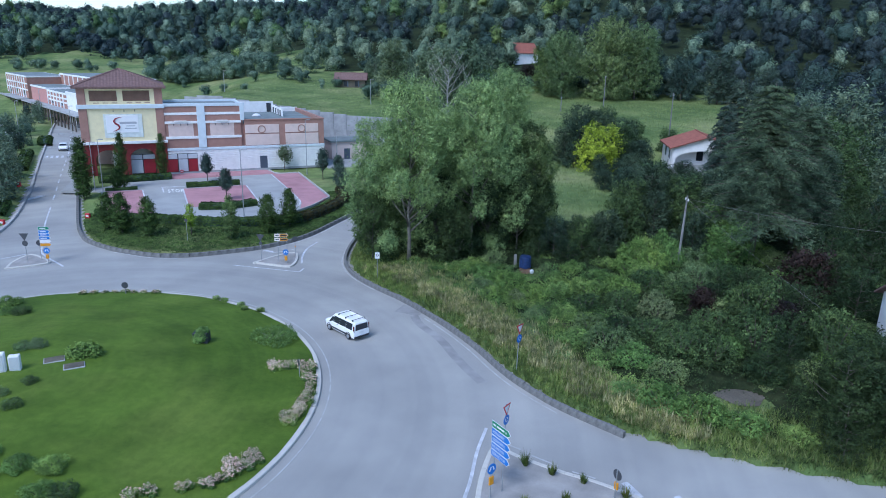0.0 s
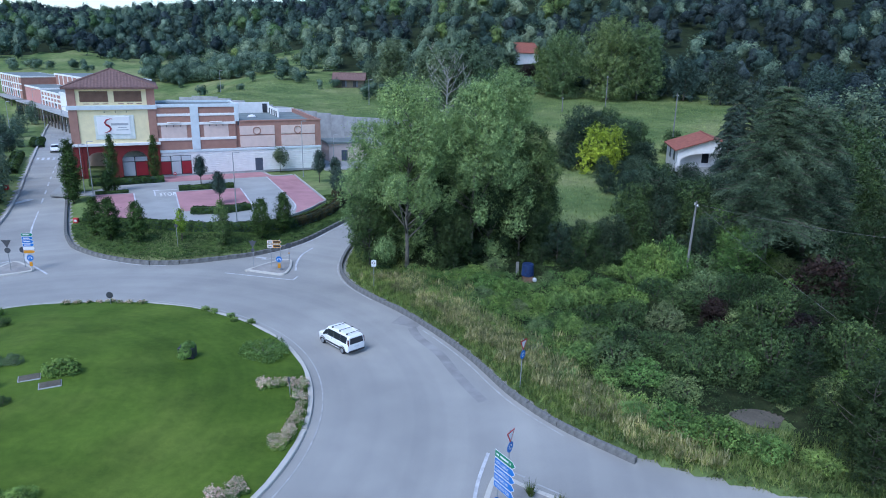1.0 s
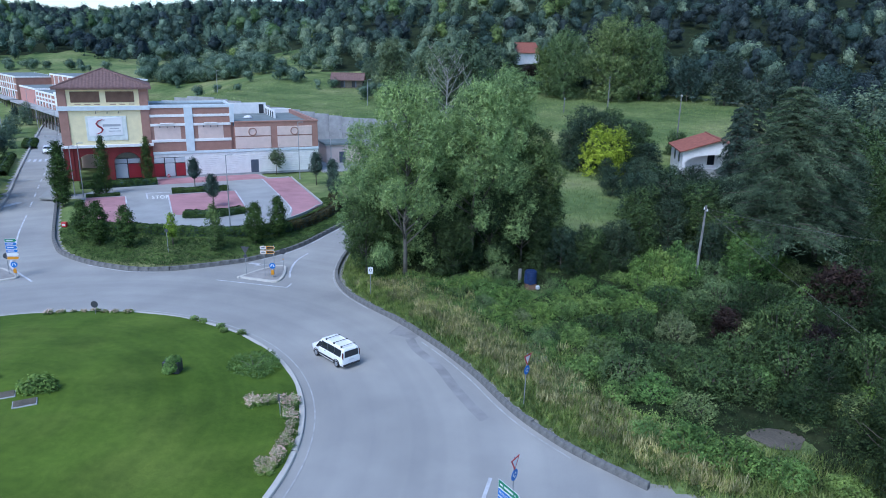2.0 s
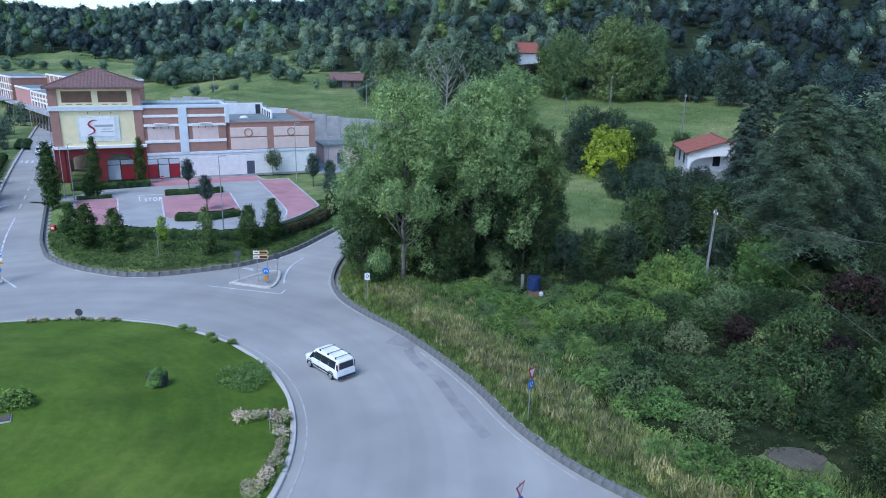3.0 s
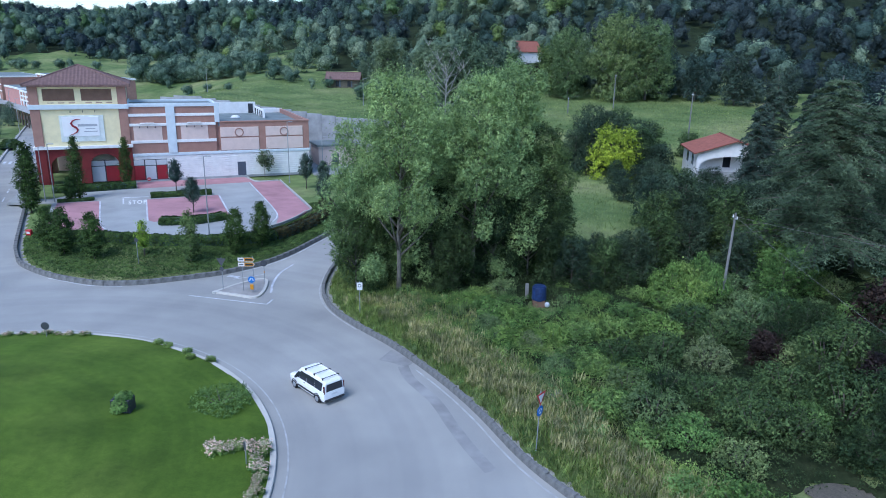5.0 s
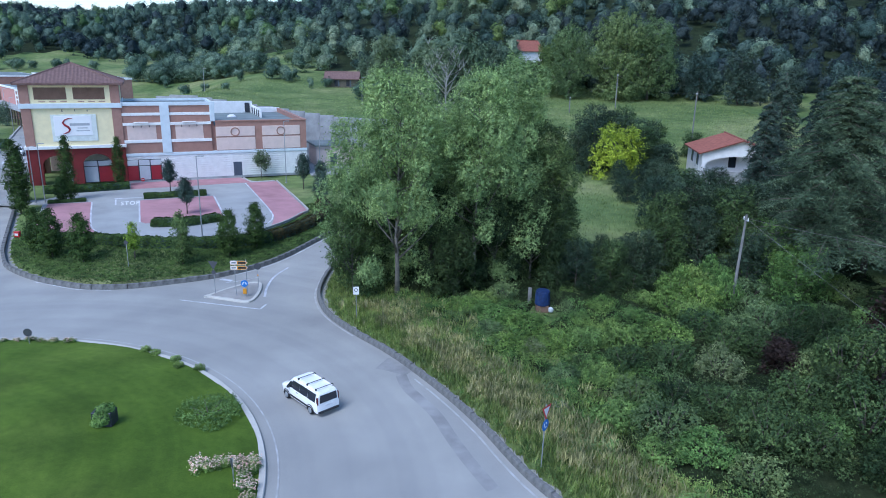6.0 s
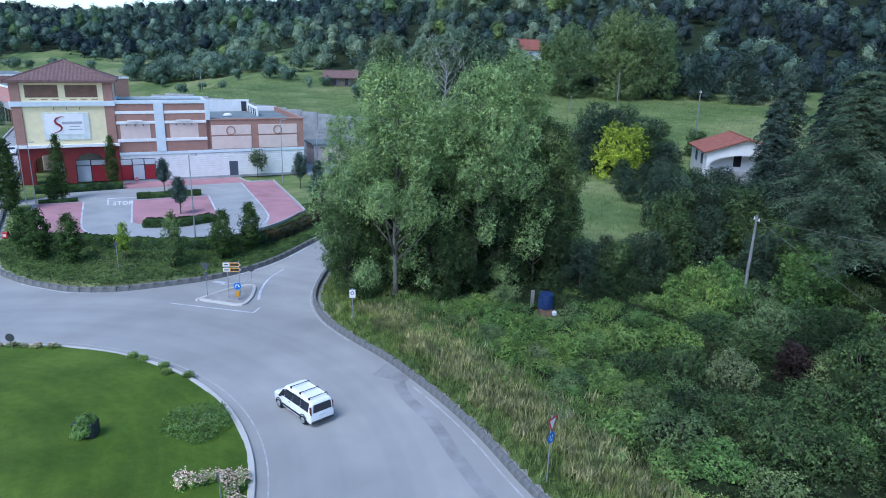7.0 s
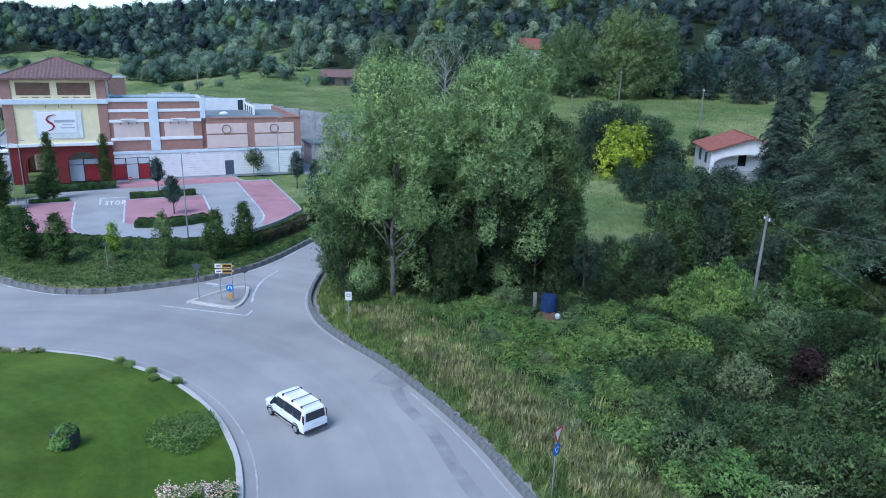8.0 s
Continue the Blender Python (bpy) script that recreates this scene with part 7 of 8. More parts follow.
def sign_post(x, y, z, face, height, items, label, name="road_sign", tilt=0.0):
    """A post with plates facing the compass turn 'face' (degrees; 0 looks south)."""
    r = root(name, label, "road sign", Matrix.Translation((x, y, z)) @ Matrix.Rotation(radians(face), 4, "Z") @ Matrix.Rotation(radians(tilt), 4, "Y"))
    part("post", tube([(0, 0, -0.1), (0, 0, height)], [0.032, 0.032], 8), M_STEEL, r)
    for kind, zz, s in items:
        if kind == "yield":
            b = part("plate", plate(down_triangle(s, zz), -0.05, -0.035), M_SIGNRED, r, "red-rimmed give-way triangle")
            part("plate_centre", plate(down_triangle(s * 0.66, zz), -0.056, -0.051), M_SIGNWHITE, b)
        elif kind == "yield_back":
            part("plate", plate(down_triangle(s, zz), -0.05, -0.035), M_SIGNBACK, r, "dark back of a give-way triangle")
        elif kind == "disc_back":
            part("plate", plate(disc(s / 2, zz), -0.05, -0.035), M_SIGNBACK, r, "dark back of a round sign")
        elif kind in ("keep", "ring"):
            b = part("plate", plate(disc(s / 2, zz), -0.05, -0.035), M_SIGNBLUE, r, "round blue sign with white arrow")
            if kind == "keep":
                for sg in (-1, 1):
                    part("arrow", plate([(sg * 0.02, zz + s * 0.24), (sg * 0.1, zz + s * 0.24), (sg * s * 0.33, zz - s * 0.12), (sg * s * 0.22, zz - s * 0.2)], -0.056, -0.051), M_SIGNWHITE, b)
            else:
                for k in range(3):
                    a0 = k * math.tau / 3
                    arcp = [(0.26 * s * math.cos(a0 + t), zz + 0.26 * s * math.sin(a0 + t)) for t in np.linspace(0, 1.4, 6)] + [(0.15 * s * math.cos(a0 + t), zz + 0.15 * s * math.sin(a0 + t)) for t in np.linspace(1.4, 0, 6)]
                    part("arrow", plate(arcp, -0.056, -0.051), M_SIGNWHITE, b)
        elif kind == "yellow_box":
            part("marker", box(-s / 2, s / 2, -0.08, 0.02, zz - s * 0.8, zz + s * 0.8, 0.02), M_SIGNYELLOW, r, "yellow hazard marker")
        elif kind == "white":
            b = part("plate", plate([(-s / 2, zz - s * 0.7), (s / 2, zz - s * 0.7), (s / 2, zz + s * 0.7), (-s / 2, zz + s * 0.7)], -0.05, -0.035), M_SIGNWHITE, r)
            part("ring_mark", plate(disc(s * 0.3, zz + s * 0.12), -0.056, -0.051), M_SIGNBLACK, b)
            part("ring_centre", plate(disc(s * 0.2, zz + s * 0.12), -0.06, -0.057), M_SIGNWHITE, b)
        elif kind == "noentry":
            b = part("plate", plate(disc(s / 2, zz), -0.05, -0.035), M_SIGNRED, r)
            part("bar", plate([(-s * 0.38, zz - s * 0.1), (s * 0.38, zz - s * 0.1), (s * 0.38, zz + s * 0.1), (-s * 0.38, zz + s * 0.1)], -0.056, -0.051), M_SIGNWHITE, b)
    return r


def arrow_board(parent, x0, length, z, high, mat, text="", bars=()):
    pts = [(x0, z), (x0 + length, z), (x0 + length + high * 0.55, z + high / 2), (x0 + length, z + high), (x0, z + high)]
    rim = part("direction_board", plate(pts, -0.055, -0.035), M_SIGNWHITE, parent)
    c = 0.02
    inner = [(x0 + c, z + c), (x0 + length - c, z + c), (x0 + length + high * 0.55 - 2 * c, z + high / 2), (x0 + length - c, z + high - c), (x0 + c, z + high - c)]
    part("board_face", plate(inner, -0.061, -0.056), mat, rim)
    if text:
        bar_text(parent, text, x0 + 0.09, z + high * 0.28, high * 0.62)
    for a, b in bars:
        part("lettering", plate([(x0 + a, z + high * 0.36), (x0 + b, z + high * 0.36), (x0 + b, z + high * 0.64), (x0 + a, z + high * 0.64)], -0.065, -0.0615), M_SIGNWHITE, rim, "bar of lettering")


guide = sign_post(3.11, 31.27, 0.15, -56, 3.8, [], "stack of green and blue town direction signs", "direction_sign")
part("post", tube([(-0.75, 0, -0.1), (-0.75, 0, 3.8)], [0.04, 0.04], 8), M_STEEL, guide)
for i, (mat, text, bars) in enumerate(((M_SIGNGREEN, "", ((0.12, 0.32), (0.42, 1.05), (1.15, 1.22))), (M_SIGNBLUE, "NOVI LIGURE 9", ()), (M_SIGNBLUE, "ALESSANDRIA 31", ()),
                                       (M_SIGNBLUE, "MILANO 90", ()), (M_SIGNBLUE, "TORINO 120", ()))):
    arrow_board(guide, -1.0, 1.35, 3.4 - i * 0.42, 0.38, mat, text, bars)
for ob in guide.children:
    if ob.type == "FONT":
        ob.scale.x = 0.82 if len(ob.data.body) < 12 else 0.6
sign_post(2.45, 30.7, 0.15, 40, 2.0, [("keep", 1.75, 0.6), ("yellow_box", 1.05, 0.3)], "round blue arrow sign above a yellow marker")
sign_post(3.4, 34.0, 0.15, 55, 3.7, [("yield", 3.4, 0.8), ("ring", 2.7, 0.6)], "give-way triangle above round blue sign on a post")
sign_post(9.0, 30.9, 0.15, 120, 1.7, [("disc_back", 1.4, 0.6), ("yellow_box", 0.75, 0.26)], "dark-backed round sign with yellow marker")
sign_post(5.15, 45.4, 0.45, 52, 3.5, [("yield", 3.15, 0.9), ("ring", 2.35, 0.62)], "give-way triangle above round blue sign in tall grass", tilt=2)
sign_post(-7.1, 65.2, 0.35, 8, 2.9, [("white", 2.5, 0.46)], "white rectangular sign with black ring on a post")
sign_post(-20.5, 71.4, 0.13, -8, 3.0, [("yield_back", 2.7, 0.9), ("disc_back", 1.95, 0.4)], "dark backs of traffic signs on a post")
isl = sign_post(-18.5, 71.0, 0.13, 4, 3.25, [], "two yellow and white direction arrows on posts", "direction_sign")
part("post", tube([(0.95, 0.1, -0.1), (0.95, 0.1, 3.25)], [0.035, 0.035], 8), M_STEEL, isl)
for z in (2.82, 2.36):
    arrow_board(isl, -0.35, 1.3, z, 0.36, M_SIGNYELLOW)
    part("white_panel", plate([(-0.32, z + 0.04), (0.22, z + 0.04), (0.22, z + 0.32), (-0.32, z + 0.32)], -0.068, -0.062), M_SIGNWHITE, isl)
    part("lettering", plate([(-0.24, z + 0.13), (0.14, z + 0.13), (0.14, z + 0.23), (-0.24, z + 0.23)], -0.073, -0.069), M_SIGNBACK, isl)
    part("lettering", plate([(0.3, z + 0.09), (0.98, z + 0.09), (0.98, z + 0.27), (0.3, z + 0.27)], -0.068, -0.062), M_SIGNBLACK, isl)
sign_post(-17.6, 70.6, 0.13, 4, 1.55, [("keep", 1.25, 0.62), ("yellow_box", 0.55, 0.3)], "round blue keep sign above a yellow marker")
sign_post(-17.2, 73.4, 0.13, 10, 2.2, [("disc_back", 1.95, 0.62), ("yellow_box", 1.1, 0.1)], "dark-backed round sign on a post")
sign_post(-29.9, 59.4, 0.25, 5, 1.2, [("disc_back", 0.95, 0.6)], "small dark-backed round sign among roses")
sign_post(-10.3, 43.6, 0.3, -60, 1.35, [("disc_back", 1.1, 0.5)], "small dark-backed round sign among roses")
sign_post(-44.6, 68.6, 0.13, 4, 3.2, [("yield_back", 3.0, 0.95), ("disc_back", 2.2, 0.6)], "dark backs of traffic signs on a post")
nwg = sign_post(-42.9, 69.4, 0.13, 10, 3.9, [], "stack of green, blue and white direction signs", "direction_sign")
for i, mat in enumerate((M_SIGNGREEN, M_SIGNBLUE, M_SIGNBLUE, M_SIGNBLUE, M_SIGNWHITE, M_SIGNYELLOW)):
    arrow_board(nwg, -0.55, 0.95, 3.5 - i * 0.36, 0.33, mat, "", ((0.15, 0.75),) if i < 4 else ())
sign_post(-42.6, 68.9, 0.13, 10, 1.6, [("keep", 1.35, 0.62), ("yellow_box", 0.7, 0.28)], "round blue keep sign above a yellow marker")
sign_post(-43.9, 69.9, 0.13, 10, 2.1, [("disc_back", 1.9, 0.62)], "dark-backed round sign on a post")
q = uv(-25.0, 1.6)
sign_post(q.x, q.y, 1.5, 24, 0.9, [("noentry", 0.65, 0.55)], "low red no-entry sign by the shop window")
sign_post(-30.5, 76.5, 0.9, 0, 2.5, [("disc_back", 2.3, 0.4)], "thin post with a small grey plate on the bank")
for x, y in ((-47.4, 86.6), (-57.4, 84.4), (-66.0, 102.2)):
    hyd = root("fire_box", "small red box with white panel by the kerb", "box", Matrix.Translation((x, y, float(ground_height(x, y)) - 0.05)))
    part("body", box(-0.3, 0.3, -0.2, 0.2, 0, 0.75, 0.03), M_SIGNRED, hyd)
    part("panel", box(-0.18, 0.18, -0.23, -0.19, 0.3, 0.55, 0.005), M_SIGNWHITE, hyd)
for x, y, t in ((4.6, 33.7, 1.0), (6.0, 32.9, 0.9), (7.6, 32.2, 0.7), (9.6, 31.0, 0.9), (6.4, 30.6, 0.6), (4.2, 30.3, 0.55), (7.4, 29.7, 0.5), (8.9, 29.8, 0.9), (9.9, 29.6, 0.8), (3.1, 34.6, 0.4)):
    w = root("weed_tuft", "spiky grass tuft growing in the paving", "weed", Matrix.Translation((x, y, 0.13)))
    rr_ = np.random.default_rng(int(x * 100))
    nb = 90
    aa_ = rr_.random(nb) * math.tau
    hh = rr_.uniform(0.35, 0.95, nb) * t
    base_ = np.stack([0.1 * np.cos(aa_), 0.1 * np.sin(aa_), 0 * aa_], 1)
    sd = np.stack([-np.sin(aa_), np.cos(aa_), 0 * aa_], 1) * 0.025
    tp = base_ * (1 + 4.5 * t * rr_.random(nb)[:, None]) + np.stack([0 * aa_, 0 * aa_, hh], 1)
    sheet("blades", np.stack([base_ - sd, base_ + sd, tp], 1).reshape(-1, 3), np.arange(3 * nb).reshape(-1, 3), L_GRASS, w)

# ---- lamp posts ----
def street_lamp(x, y, z, height, label, heads=((0.5, 0),), thick=0.07):
    r = root("street_lamp", label, "street lamp", Matrix.Translation((x, y, z)))
    part("pole", tube([(0, 0, -0.2), (0, 0, 1.0), (0, 0, height)], [thick * 1.3, thick, thick * 0.7], 10), M_STEEL, r)
    part("base_collar", tube([(0, 0, -0.1), (0, 0, 0.12)], [thick * 2.2, thick * 2.0], 10), M_CONCRETE, r)
    for dx, dy in heads:
        d = Vector((dx, dy, 0))
        n = d.normalized() if d.length else Vector((1, 0, 0))
        arm = part("arm", tube([(0, 0, height - 0.1), tuple(d * 0.6 + Vector((0, 0, height)))], [0.035, 0.03], 6), M_STEEL, r)
        bm = box(-0.32, 0.32, -0.13, 0.13, -0.05, 0.05, 0.03)
        bmesh.ops.transform(bm, matrix=Matrix.Translation(d + Vector((0, 0, height))) @ Matrix.Rotation(math.atan2(n.y, n.x), 4, "Z"), verts=bm.verts)
        part("lamp_head", bm, M_STEEL, r, "flat grey lamp head")
    return r


for x, y, h, heads in ((-53.2, 100.1, 7.4, ((-0.9, -0.3), (0.9, 0.3))), (-52.1, 100.3, 7.8, ((-0.9, -0.3), (0.9, 0.3))), (-26.3, 84.9, 9.0, ((0.0, 0.25),)), (-25.2, 118.9, 9.5, ((-0.6, -0.2), (0.6, 0.2))),
                       (-19.6, 117.5, 7.5, ((0.0, 0.25),)), (-81, 146, 9.0, ((0.9, 0.4),)), (-95, 150, 9.0, ((0.9, 0.4),)), (-98, 168, 9.0, ((0.9, 0.4),)), (-112, 188, 9.0, ((0.9, 0.4),)),
                       (-62, 190, 6.0, ((0, 0.2),)), (-20, 172, 6.0, ((0, 0.2),))):
    street_lamp(x, y, float(ground_height(x, y)) if y < 125 else float(ground_height(x, y)), h, "slim grey steel street lamp")

# ---- blue drum and bits in the thicket ----
drum = root("water_tank", "blue plastic-wrapped tank half sunk in weeds", "tank", Matrix.Translation((7.9, 67.0, float(ground_height(7.9, 67.0)))))
bm = bmesh.new()
bmesh.ops.create_cone(bm, cap_ends=True, segments=18, radius1=0.62, radius2=0.58, depth=1.25)
bmesh.ops.translate(bm, vec=(0, 0, 1.15), verts=bm.verts)
bmesh.ops.bevel(bm, geom=[e for e in bm.edges if abs(e.verts[0].co.z - e.verts[1].co.z) < 1e-4], offset=0.08, segments=2, affect="EDGES")
part("body", bm, plain("blue_plastic", (0.02, 0.04, 0.12), 0.4, 0.4, 0, 0.4, 3, 9, 0.6), drum)
part("stand", box(-0.5, 0.5, -0.5, 0.5, -0.1, 0.55, 0.03), M_VENT, drum, "dark wooden stand")
part("white_bag", box(0.45, 0.85, -0.75, -0.35, 0.05, 0.5, 0.12), M_GLASSWHITE, drum)
post_ = root("wooden_post", "weathered wooden board standing in the weeds", "post", Matrix.Translation((7.0, 68.2, float(ground_height(7.0, 68.2)))))
part("board", box(-0.15, 0.15, -0.05, 0.05, -0.1, 1.5, 0.02), M_WOODPOLE, post_)
earth = sheet("bare_patch", [(19.9 + 1.6 * math.cos(a) * (1 + 0.2 * math.sin(3 * a)), 41.6 + 1.2 * math.sin(a), float(ground_height(19.9 + 1.6 * math.cos(a), 41.6 + 1.2 * math.sin(a))) + 0.06) for a in np.linspace(0, math.tau, 25)[:-1]], [tuple(range(24))], M_EARTH)
tagged(earth, "patch of bare grey earth among the shrubs", "earth", kind="structure")
rail = root("guard_rail", "galvanised steel guard rail along the road", "guard rail")
rl = smooth_line([(25.6, 32.6), (28, 31.9), (30, 31.2), (38, 28.6), (46, 26.2)], 2.0)
for (x0, y0), (x1, y1) in zip(rl, rl[1:]):
    zz = 0.75
    part("beam", tube([(x0, y0, zz), (x1, y1, zz)], [0.13, 0.13], 8), M_STEEL, rail)
    part("post", box(x0 - 0.05, x0 + 0.05, y0 + 0.12, y0 + 0.22, 0.1, 0.85, 0.01), M_STEEL, rail)

# ---- vehicles ----
M_CARWHITE = plain("white_car_paint", (0.90, 0.90, 0.90), 0.25, 0.5, 0, 0.03, 2, 30, 0)
M_CARGREY = plain("silver_car_paint", (0.36, 0.37, 0.38), 0.3, 0.5, 0.4, 0.03, 2, 30, 0)
M_TYRE = plain("tyre_rubber", (0.025, 0.025, 0.027), 0.85, 0.2, 0, 0.2, 5, 40, 0.2)
M_TRIM = plain("black_plastic_trim", (0.03, 0.031, 0.033), 0.6, 0.3, 0, 0.1, 5, 40, 0.1)
M_LAMPRED = plain("red_lamp_lens", (0.35, 0.02, 0.02), 0.2, 0.5, 0, 0.05, 5, 40, 0)
M_LAMPDARK = plain("smoked_lamp_lens", (0.09, 0.015, 0.015), 0.2, 0.5, 0, 0.05, 5, 40, 0)
M_LAMPCLEAR = plain("clear_lamp_lens", (0.55, 0.57, 0.6), 0.15, 0.6, 0, 0.05, 5, 40, 0)


def loft(sections, caps=True):
    """A skin over rings of equally many points."""
    bm = bmesh.new()
    rings = [[bm.verts.new(p) for p in s] for s in sections]
    n = len(rings[0])
    for a, b in zip(rings, rings[1:]):
        for k in range(n):
            bm.faces.new((a[k], a[(k + 1) % n], b[(k + 1) % n], b[k]))
    if caps:
        bm.faces.new(rings[0][::-1])
        bm.faces.new(rings[-1])
    bmesh.ops.recalc_face_normals(bm, faces=bm.faces)
    return bm


def car_section(x, w, z0, zb, zt, tumble):
    """Half-rounded cross-section of a car at x: sill z0, belt zb, roof zt."""
    wt = w - tumble
    half = [(w * 0.94, z0), (w, z0 + 0.18), (w, zb), (wt + (w - wt) * 0.25, zb + (zt - zb) * 0.6), (wt, zt - 0.08), (wt * 0.86, zt)]
    return [(x, -y, z) for y, z in half] + [(x, y, z) for y, z in half[::-1]]


def vehicle(name, label, m, stations, wheels, paint, width, windows, extras):
    r = root(name, label, "car", m)
    body = part("body", loft([car_section(*s) for s in stations]), paint, r, smooth=True)
    mod = body.modifiers.new("soft_edges", "BEVEL")
    mod.width, mod.segments, mod.limit_method, mod.angle_limit, mod.harden_normals = 0.07, 3, "ANGLE", radians(18), True
    for wx in wheels:
        for sy in (-1, 1):
            tyre = bmesh.new()
            bmesh.ops.create_cone(tyre, cap_ends=True, segments=24, radius1=0.33, radius2=0.33, depth=0.22)
            bmesh.ops.rotate(tyre, cent=(0, 0, 0), matrix=Matrix.Rotation(math.pi / 2, 3, "X"), verts=tyre.verts)
            bmesh.ops.bevel(tyre, geom=[e for e in tyre.edges if abs(e.verts[0].co.y - e.verts[1].co.y) < 1e-4], offset=0.04, segments=2, affect="EDGES")
            bmesh.ops.translate(tyre, vec=(wx, sy * (width - 0.08), 0.33), verts=tyre.verts)
            w = part("wheel", tyre, M_TYRE, r)
            rim = bmesh.new()
            bmesh.ops.create_cone(rim, cap_ends=True, segments=16, radius1=0.21, radius2=0.19, depth=0.05)
            bmesh.ops.rotate(rim, cent=(0, 0, 0), matrix=Matrix.Rotation(-sy * math.pi / 2, 3, "X"), verts=rim.verts)
            bmesh.ops.translate(rim, vec=(wx, sy * (width + 0.04), 0.33), verts=rim.verts)
            part("rim", rim, M_STEEL, w, "steel rim")
            arch = bmesh.new()
            n = 12
            ring = [[arch.verts.new((wx + q * math.cos(a), sy * yy, 0.33 + q * math.sin(a))) for q, yy in ((0.36, width - 0.02), (0.42, width - 0.02), (0.42, width + 0.02), (0.36, width + 0.02))] for a in np.linspace(-0.2, math.pi + 0.2, n)]
            for a, b in zip(ring, ring[1:]):
                for k in range(4):
                    arch.faces.new((a[k], a[(k + 1) % 4], b[(k + 1) % 4], b[k]))
            part("wheel_arch", arch, M_TRIM, r, "dark wheel arch")
    for kind, pts, mat in windows:
        bm = bmesh.new()
        f = bm.faces.new([bm.verts.new(p) for p in pts])
        bm.normal_update()
        ext = bmesh.ops.extrude_face_region(bm, geom=[f])
        nrm = f.normal.copy()
        for v in ext["geom"]:
            if isinstance(v, bmesh.types.BMVert):
                v.co += nrm * 0.012
        bmesh.ops.recalc_face_normals(bm, faces=bm.faces)
        part(kind, bm, mat, r)
    for kind, b, mat in extras:
        part(kind, box(*b), mat, r)
    return r


# long white people carrier with roof bars; x forward
W = 0.91
van_st = [(-2.36, 0.80, 0.42, 0.85, 1.05, 0.05), (-2.33, 0.88, 0.32, 1.0, 1.66, 0.14), (-2.22, 0.90, 0.30, 1.02, 1.80, 0.17), (-1.0, W, 0.28, 1.02, 1.84, 0.18), (0.5, W, 0.28, 1.0, 1.83, 0.18), (0.95, W, 0.28, 1.0, 1.76, 0.19),
          (1.55, W, 0.28, 0.98, 1.25, 0.12), (1.72, 0.90, 0.28, 0.96, 1.10, 0.06), (2.15, 0.86, 0.30, 0.84, 0.98, 0.06), (2.38, 0.74, 0.36, 0.66, 0.78, 0.06), (2.45, 0.62, 0.42, 0.55, 0.62, 0.05)]


def side_glass(x0, x1, sy, z0=1.07, z1=1.66, slant0=0.0, slant1=0.0):
    a, b = W - 0.015, W - 0.135
    q = [(x0, sy * a, z0), (x1, sy * a, z0), (x1 + slant1, sy * b, z1), (x0 + slant0, sy * b, z1)]
    return q if sy < 0 else q[::-1]


van_win = [("rear_window", [(-2.385, -0.70, 1.06), (-2.385, 0.70, 1.06), (-2.365, 0.64, 1.60), (-2.365, -0.64, 1.60)][::-1], M_WIN),
           ("windscreen", [(1.52, -0.74, 1.27), (1.52, 0.74, 1.27), (0.98, 0.66, 1.74), (0.98, -0.66, 1.74)], M_WIN)]
for sy in (-1, 1):
    van_win += [("side_window", side_glass(-2.05, -1.12, sy), M_WIN), ("side_window", side_glass(-1.09, -0.12, sy), M_WIN), ("side_window", side_glass(-0.09, 0.78, sy, 1.07, 1.64), M_WIN),
                ("side_window", side_glass(0.82, 1.42, sy, 1.07, 1.5, 0.0, -0.32), M_WIN)]
van_ex = [("rear_bumper", (-2.46, -2.26, -0.84, 0.84, 0.32, 0.47, 0.05), M_TRIM), ("front_bumper", (2.3, 2.48, -0.72, 0.72, 0.30, 0.52, 0.05), M_TRIM), ("number_plate", (-2.385, -2.355, -0.26, 0.26, 0.74, 0.86, 0.005), M_SIGNWHITE)]
for sy in (-1, 1):
    van_ex += [("tail_lamp", (-2.37, -2.2, sy * 0.83 - 0.045, sy * 0.83 + 0.045, 0.92, 1.5, 0.03), M_LAMPDARK), ("headlamp", (2.05, 2.36, sy * 0.72 - 0.1, sy * 0.72 + 0.1, 0.70, 0.86, 0.04), M_LAMPCLEAR),
               ("side_trim", (-1.35, 1.05, sy * (W + 0.005) - 0.02, sy * (W + 0.005) + 0.02, 0.42, 0.56, 0.01), M_TRIM), ("door_mirror", (1.02, 1.18, sy * 1.03 - 0.1, sy * 1.03 + 0.1, 1.05, 1.22, 0.04), M_TRIM),
               ("door_handle", (0.05, 0.22, sy * (W + 0.01) - 0.02, sy * (W + 0.01) + 0.02, 0.93, 0.97, 0.005), M_TRIM), ("roof_rail", (-2.0, 0.6, sy * 0.60 - 0.025, sy * 0.60 + 0.025, 1.86, 1.92, 0.01), M_CARWHITE)]
for x in (-1.9, -0.85, 0.25):
    van_ex += [("roof_bar", (x - 0.03, x + 0.03, -0.68, 0.68, 1.92, 1.955, 0.01), M_TRIM)]
    for sy in (-1, 1):
        van_ex += [("bar_foot", (x - 0.06, x + 0.06, sy * 0.66 - 0.05, sy * 0.66 + 0.05, 1.82, 1.96, 0.01), M_TRIM)]
VAN = (-8.3, 52.4, 134)
vehicle("people_carrier", "white long people carrier with roof bars on the road", pose(VAN[0], VAN[1], 0, 0, 0, VAN[2]) @ Matrix.Scale(0.88, 4), van_st, (-1.5, 1.5), M_CARWHITE, W, van_win, van_ex)


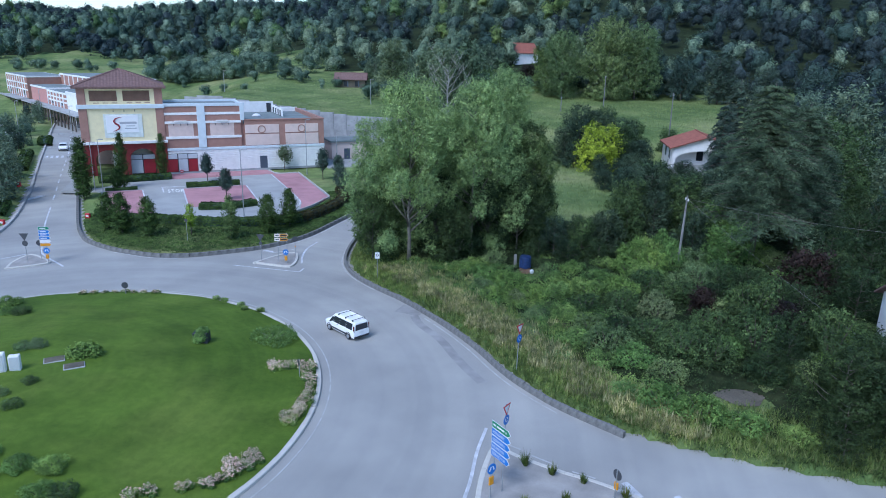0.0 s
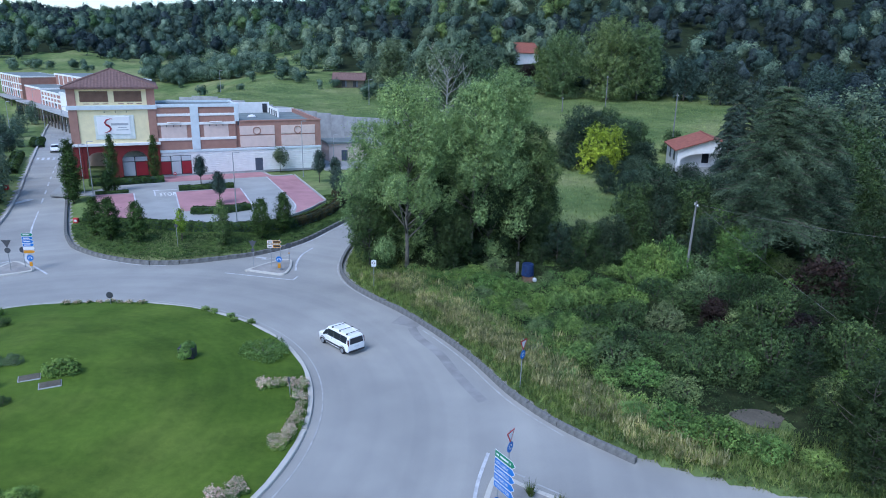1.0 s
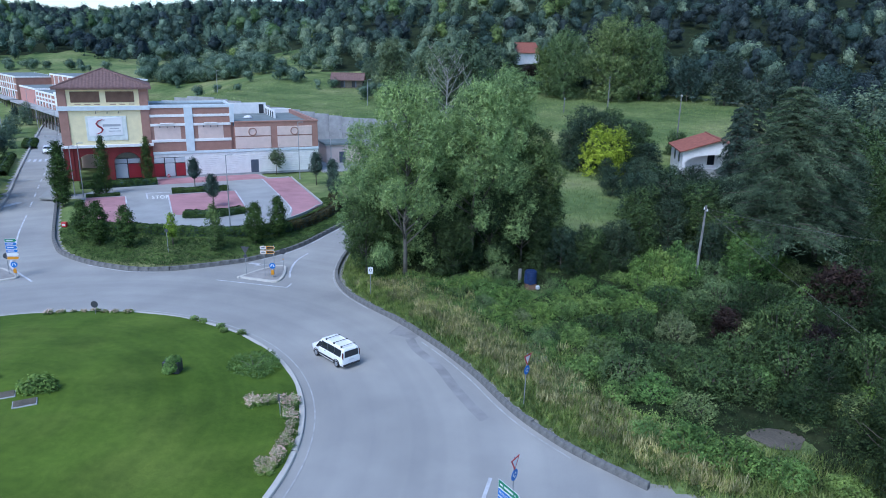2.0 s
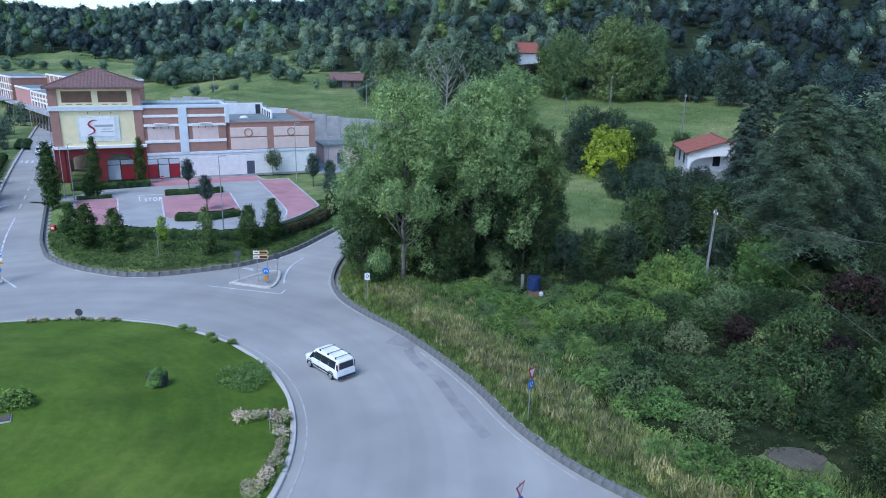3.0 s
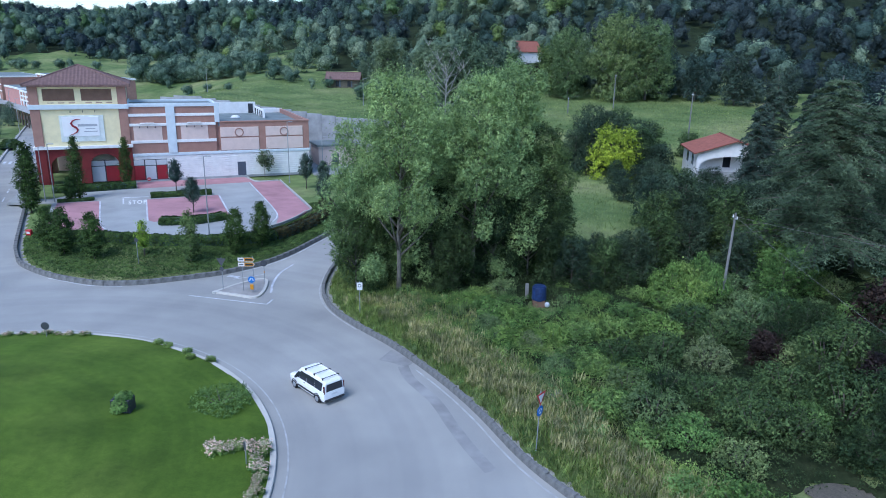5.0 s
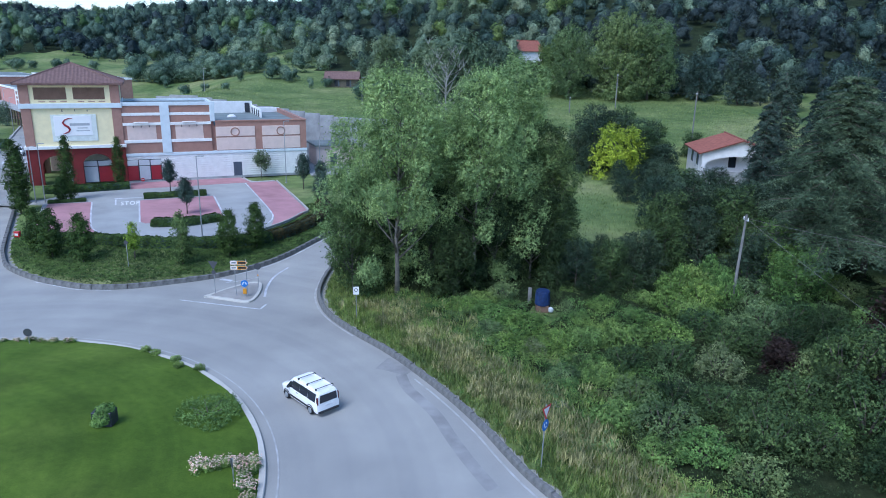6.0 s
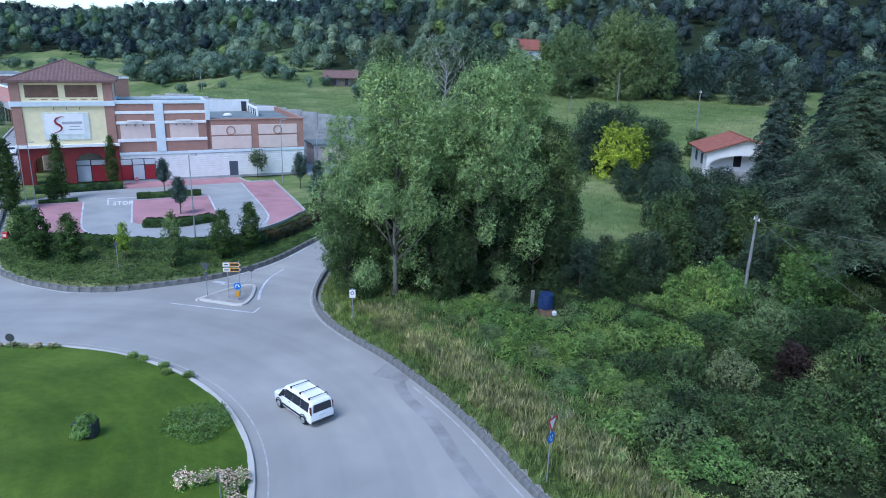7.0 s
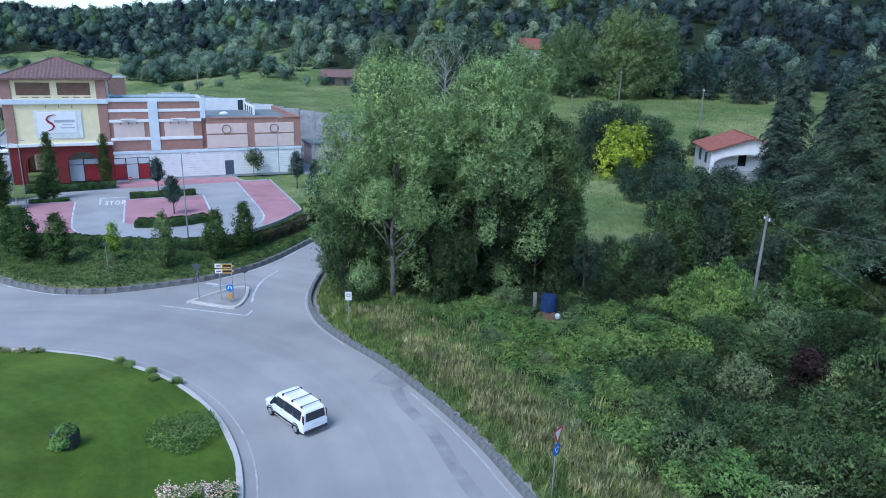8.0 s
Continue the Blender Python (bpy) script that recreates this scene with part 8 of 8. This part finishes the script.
def small_car(x, y, z, turn, paint, label):
    w = 0.86
    st = [(-2.05, 0.72, 0.40, 0.75, 0.92, 0.05), (-1.95, 0.82, 0.30, 0.88, 1.10, 0.12), (-1.3, w, 0.26, 0.92, 1.42, 0.2), (-0.3, w, 0.26, 0.92, 1.47, 0.2), (0.35, w, 0.26, 0.90, 1.40, 0.2), (1.0, w, 0.26, 0.88, 1.0, 0.06),
          (1.7, 0.82, 0.28, 0.76, 0.86, 0.06), (2.0, 0.68, 0.36, 0.6, 0.68, 0.05)]
    win = [("windscreen", [(0.98, -0.7, 1.03), (0.98, 0.7, 1.03), (0.40, 0.6, 1.37), (0.40, -0.6, 1.37)], M_WIN), ("rear_window", [(-1.93, -0.62, 1.0), (-1.93, 0.62, 1.0), (-1.40, 0.58, 1.38), (-1.40, -0.58, 1.38)][::-1], M_WIN)]
    for sy in (-1, 1):
        q = [(-1.25, sy * (w - 0.012), 0.97), (0.75, sy * (w - 0.012), 0.95), (0.3, sy * (w - 0.15), 1.32), (-1.15, sy * (w - 0.15), 1.34)]
        win.append(("side_window", q if sy < 0 else q[::-1], M_WIN))
    ex = [("front_bumper", (1.85, 2.04, -0.66, 0.66, 0.28, 0.46, 0.05), M_TRIM), ("rear_bumper", (-2.1, -1.9, -0.72, 0.72, 0.30, 0.50, 0.05), M_TRIM)]
    for sy in (-1, 1):
        ex += [("headlamp", (1.72, 1.95, sy * 0.62 - 0.12, sy * 0.62 + 0.12, 0.62, 0.76, 0.04), M_LAMPCLEAR), ("tail_lamp", (-2.05, -1.9, sy * 0.68 - 0.08, sy * 0.68 + 0.08, 0.75, 0.95, 0.03), M_LAMPRED)]
    return vehicle("car", label, pose(x, y, z, 0, 0, turn), st, (-1.25, 1.28), paint, w, win, ex)


small_car(-80.6, 141.2, 1.4, -62, M_CARWHITE, "white small car coming down the access road")
for x, y, t, p in ((-118, 176, 20, M_CARWHITE), (-115, 171, 20, M_CARGREY), (-126, 190, 110, M_CARGREY), (-102, 158, 25, M_CARWHITE)):
    small_car(x, y, float(ground_height(x, y)) + 0.03, t, p, "parked car beyond the hedges")
park = sheet("west_car_park", [(-96, 152, 1.42), (-118, 196, 1.42), (-145, 186, 1.42), (-118, 146, 1.42)], [(0, 1, 2, 3)], M_PAVE)
tagged(park, "grey paved car park west of the access road", "car park", kind="structure")
# trees and hedges west of the access road
for x, y, s, k in ((-63.5, 93, 0.9, 0), (-66, 99, 0.8, 0), (-70.5, 103, 1.0, 1), (-88, 138, 0.55, 1), (-90.5, 144, 0.5, 0), (-86, 131, 0.5, 1), (-100, 160, 0.5, 0), (-96, 146, 0.6, 0), (-104, 168, 0.5, 0), (-80, 120, 0.55, 1), (-84, 116, 0.7, 0), (-92, 124, 0.8, 1), (-98, 134, 0.8, 0),
                   (-112, 186, 0.5, 0), (-118, 196, 0.55, 0), (-126, 204, 0.5, 1), (-110, 150, 0.7, 0), (-74, 98, 0.9, 1), (-62, 84, 0.5, 1), (-72, 108, 0.75, 0), (-77, 113, 0.8, 1), (-82, 123, 0.7, 0), (-88, 130, 0.8, 1), (-94, 139, 0.7, 0), (-79, 106, 0.9, 1), (-86, 112, 1.0, 0), (-97, 151, 0.6, 1), (-104, 160, 0.6, 0), (-69, 93, 0.8, 1), (-108, 142, 0.9, 1), (-103, 130, 1.0, 0)):
    stand((wood_a, wood_b)[k], x, y, rng.random() * 360, s, None, 0.95)
hedge("clipped_hedge", smooth_line([(-82.5, 132), (-78.5, 124.5), (-74.8, 117.5), (-72.5, 113.5)], 0.8), 2.2, 1.0, court_z, L_HEDGE, "clipped hedge along the access road", 420, 0.2)
hedge("clipped_hedge", smooth_line([(-94, 158), (-90, 150.5), (-87.3, 146)], 0.8), 3.0, 1.0, court_z, L_HEDGE, "clipped hedge at the car park corner", 420, 0.2)
hedge("clipped_hedge", smooth_line([(-61.8, 92), (-59.4, 86.5)], 0.8), 1.8, 0.7, court_z, L_HEDGE, "low hedge on the western verge", 420, 0.2)
fence = root("brown_fence", "dark brown timber fence beside the access road", "fence")
fl = np.linspace((-80, 116.5), (-88, 133), 9)
for (x0, y0), (x1, y1) in zip(fl, fl[1:]):
    seg = part("board", box(0, math.hypot(x1 - x0, y1 - y0) - 0.05, -0.04, 0.04, 0.05, 1.6, 0.01), M_VENT, fence)
    seg.matrix_basis = Matrix.Translation((x0, y0, float(ground_height(x0, y0)))) @ Matrix.Rotation(math.atan2(y1 - y0, x1 - x0), 4, "Z")
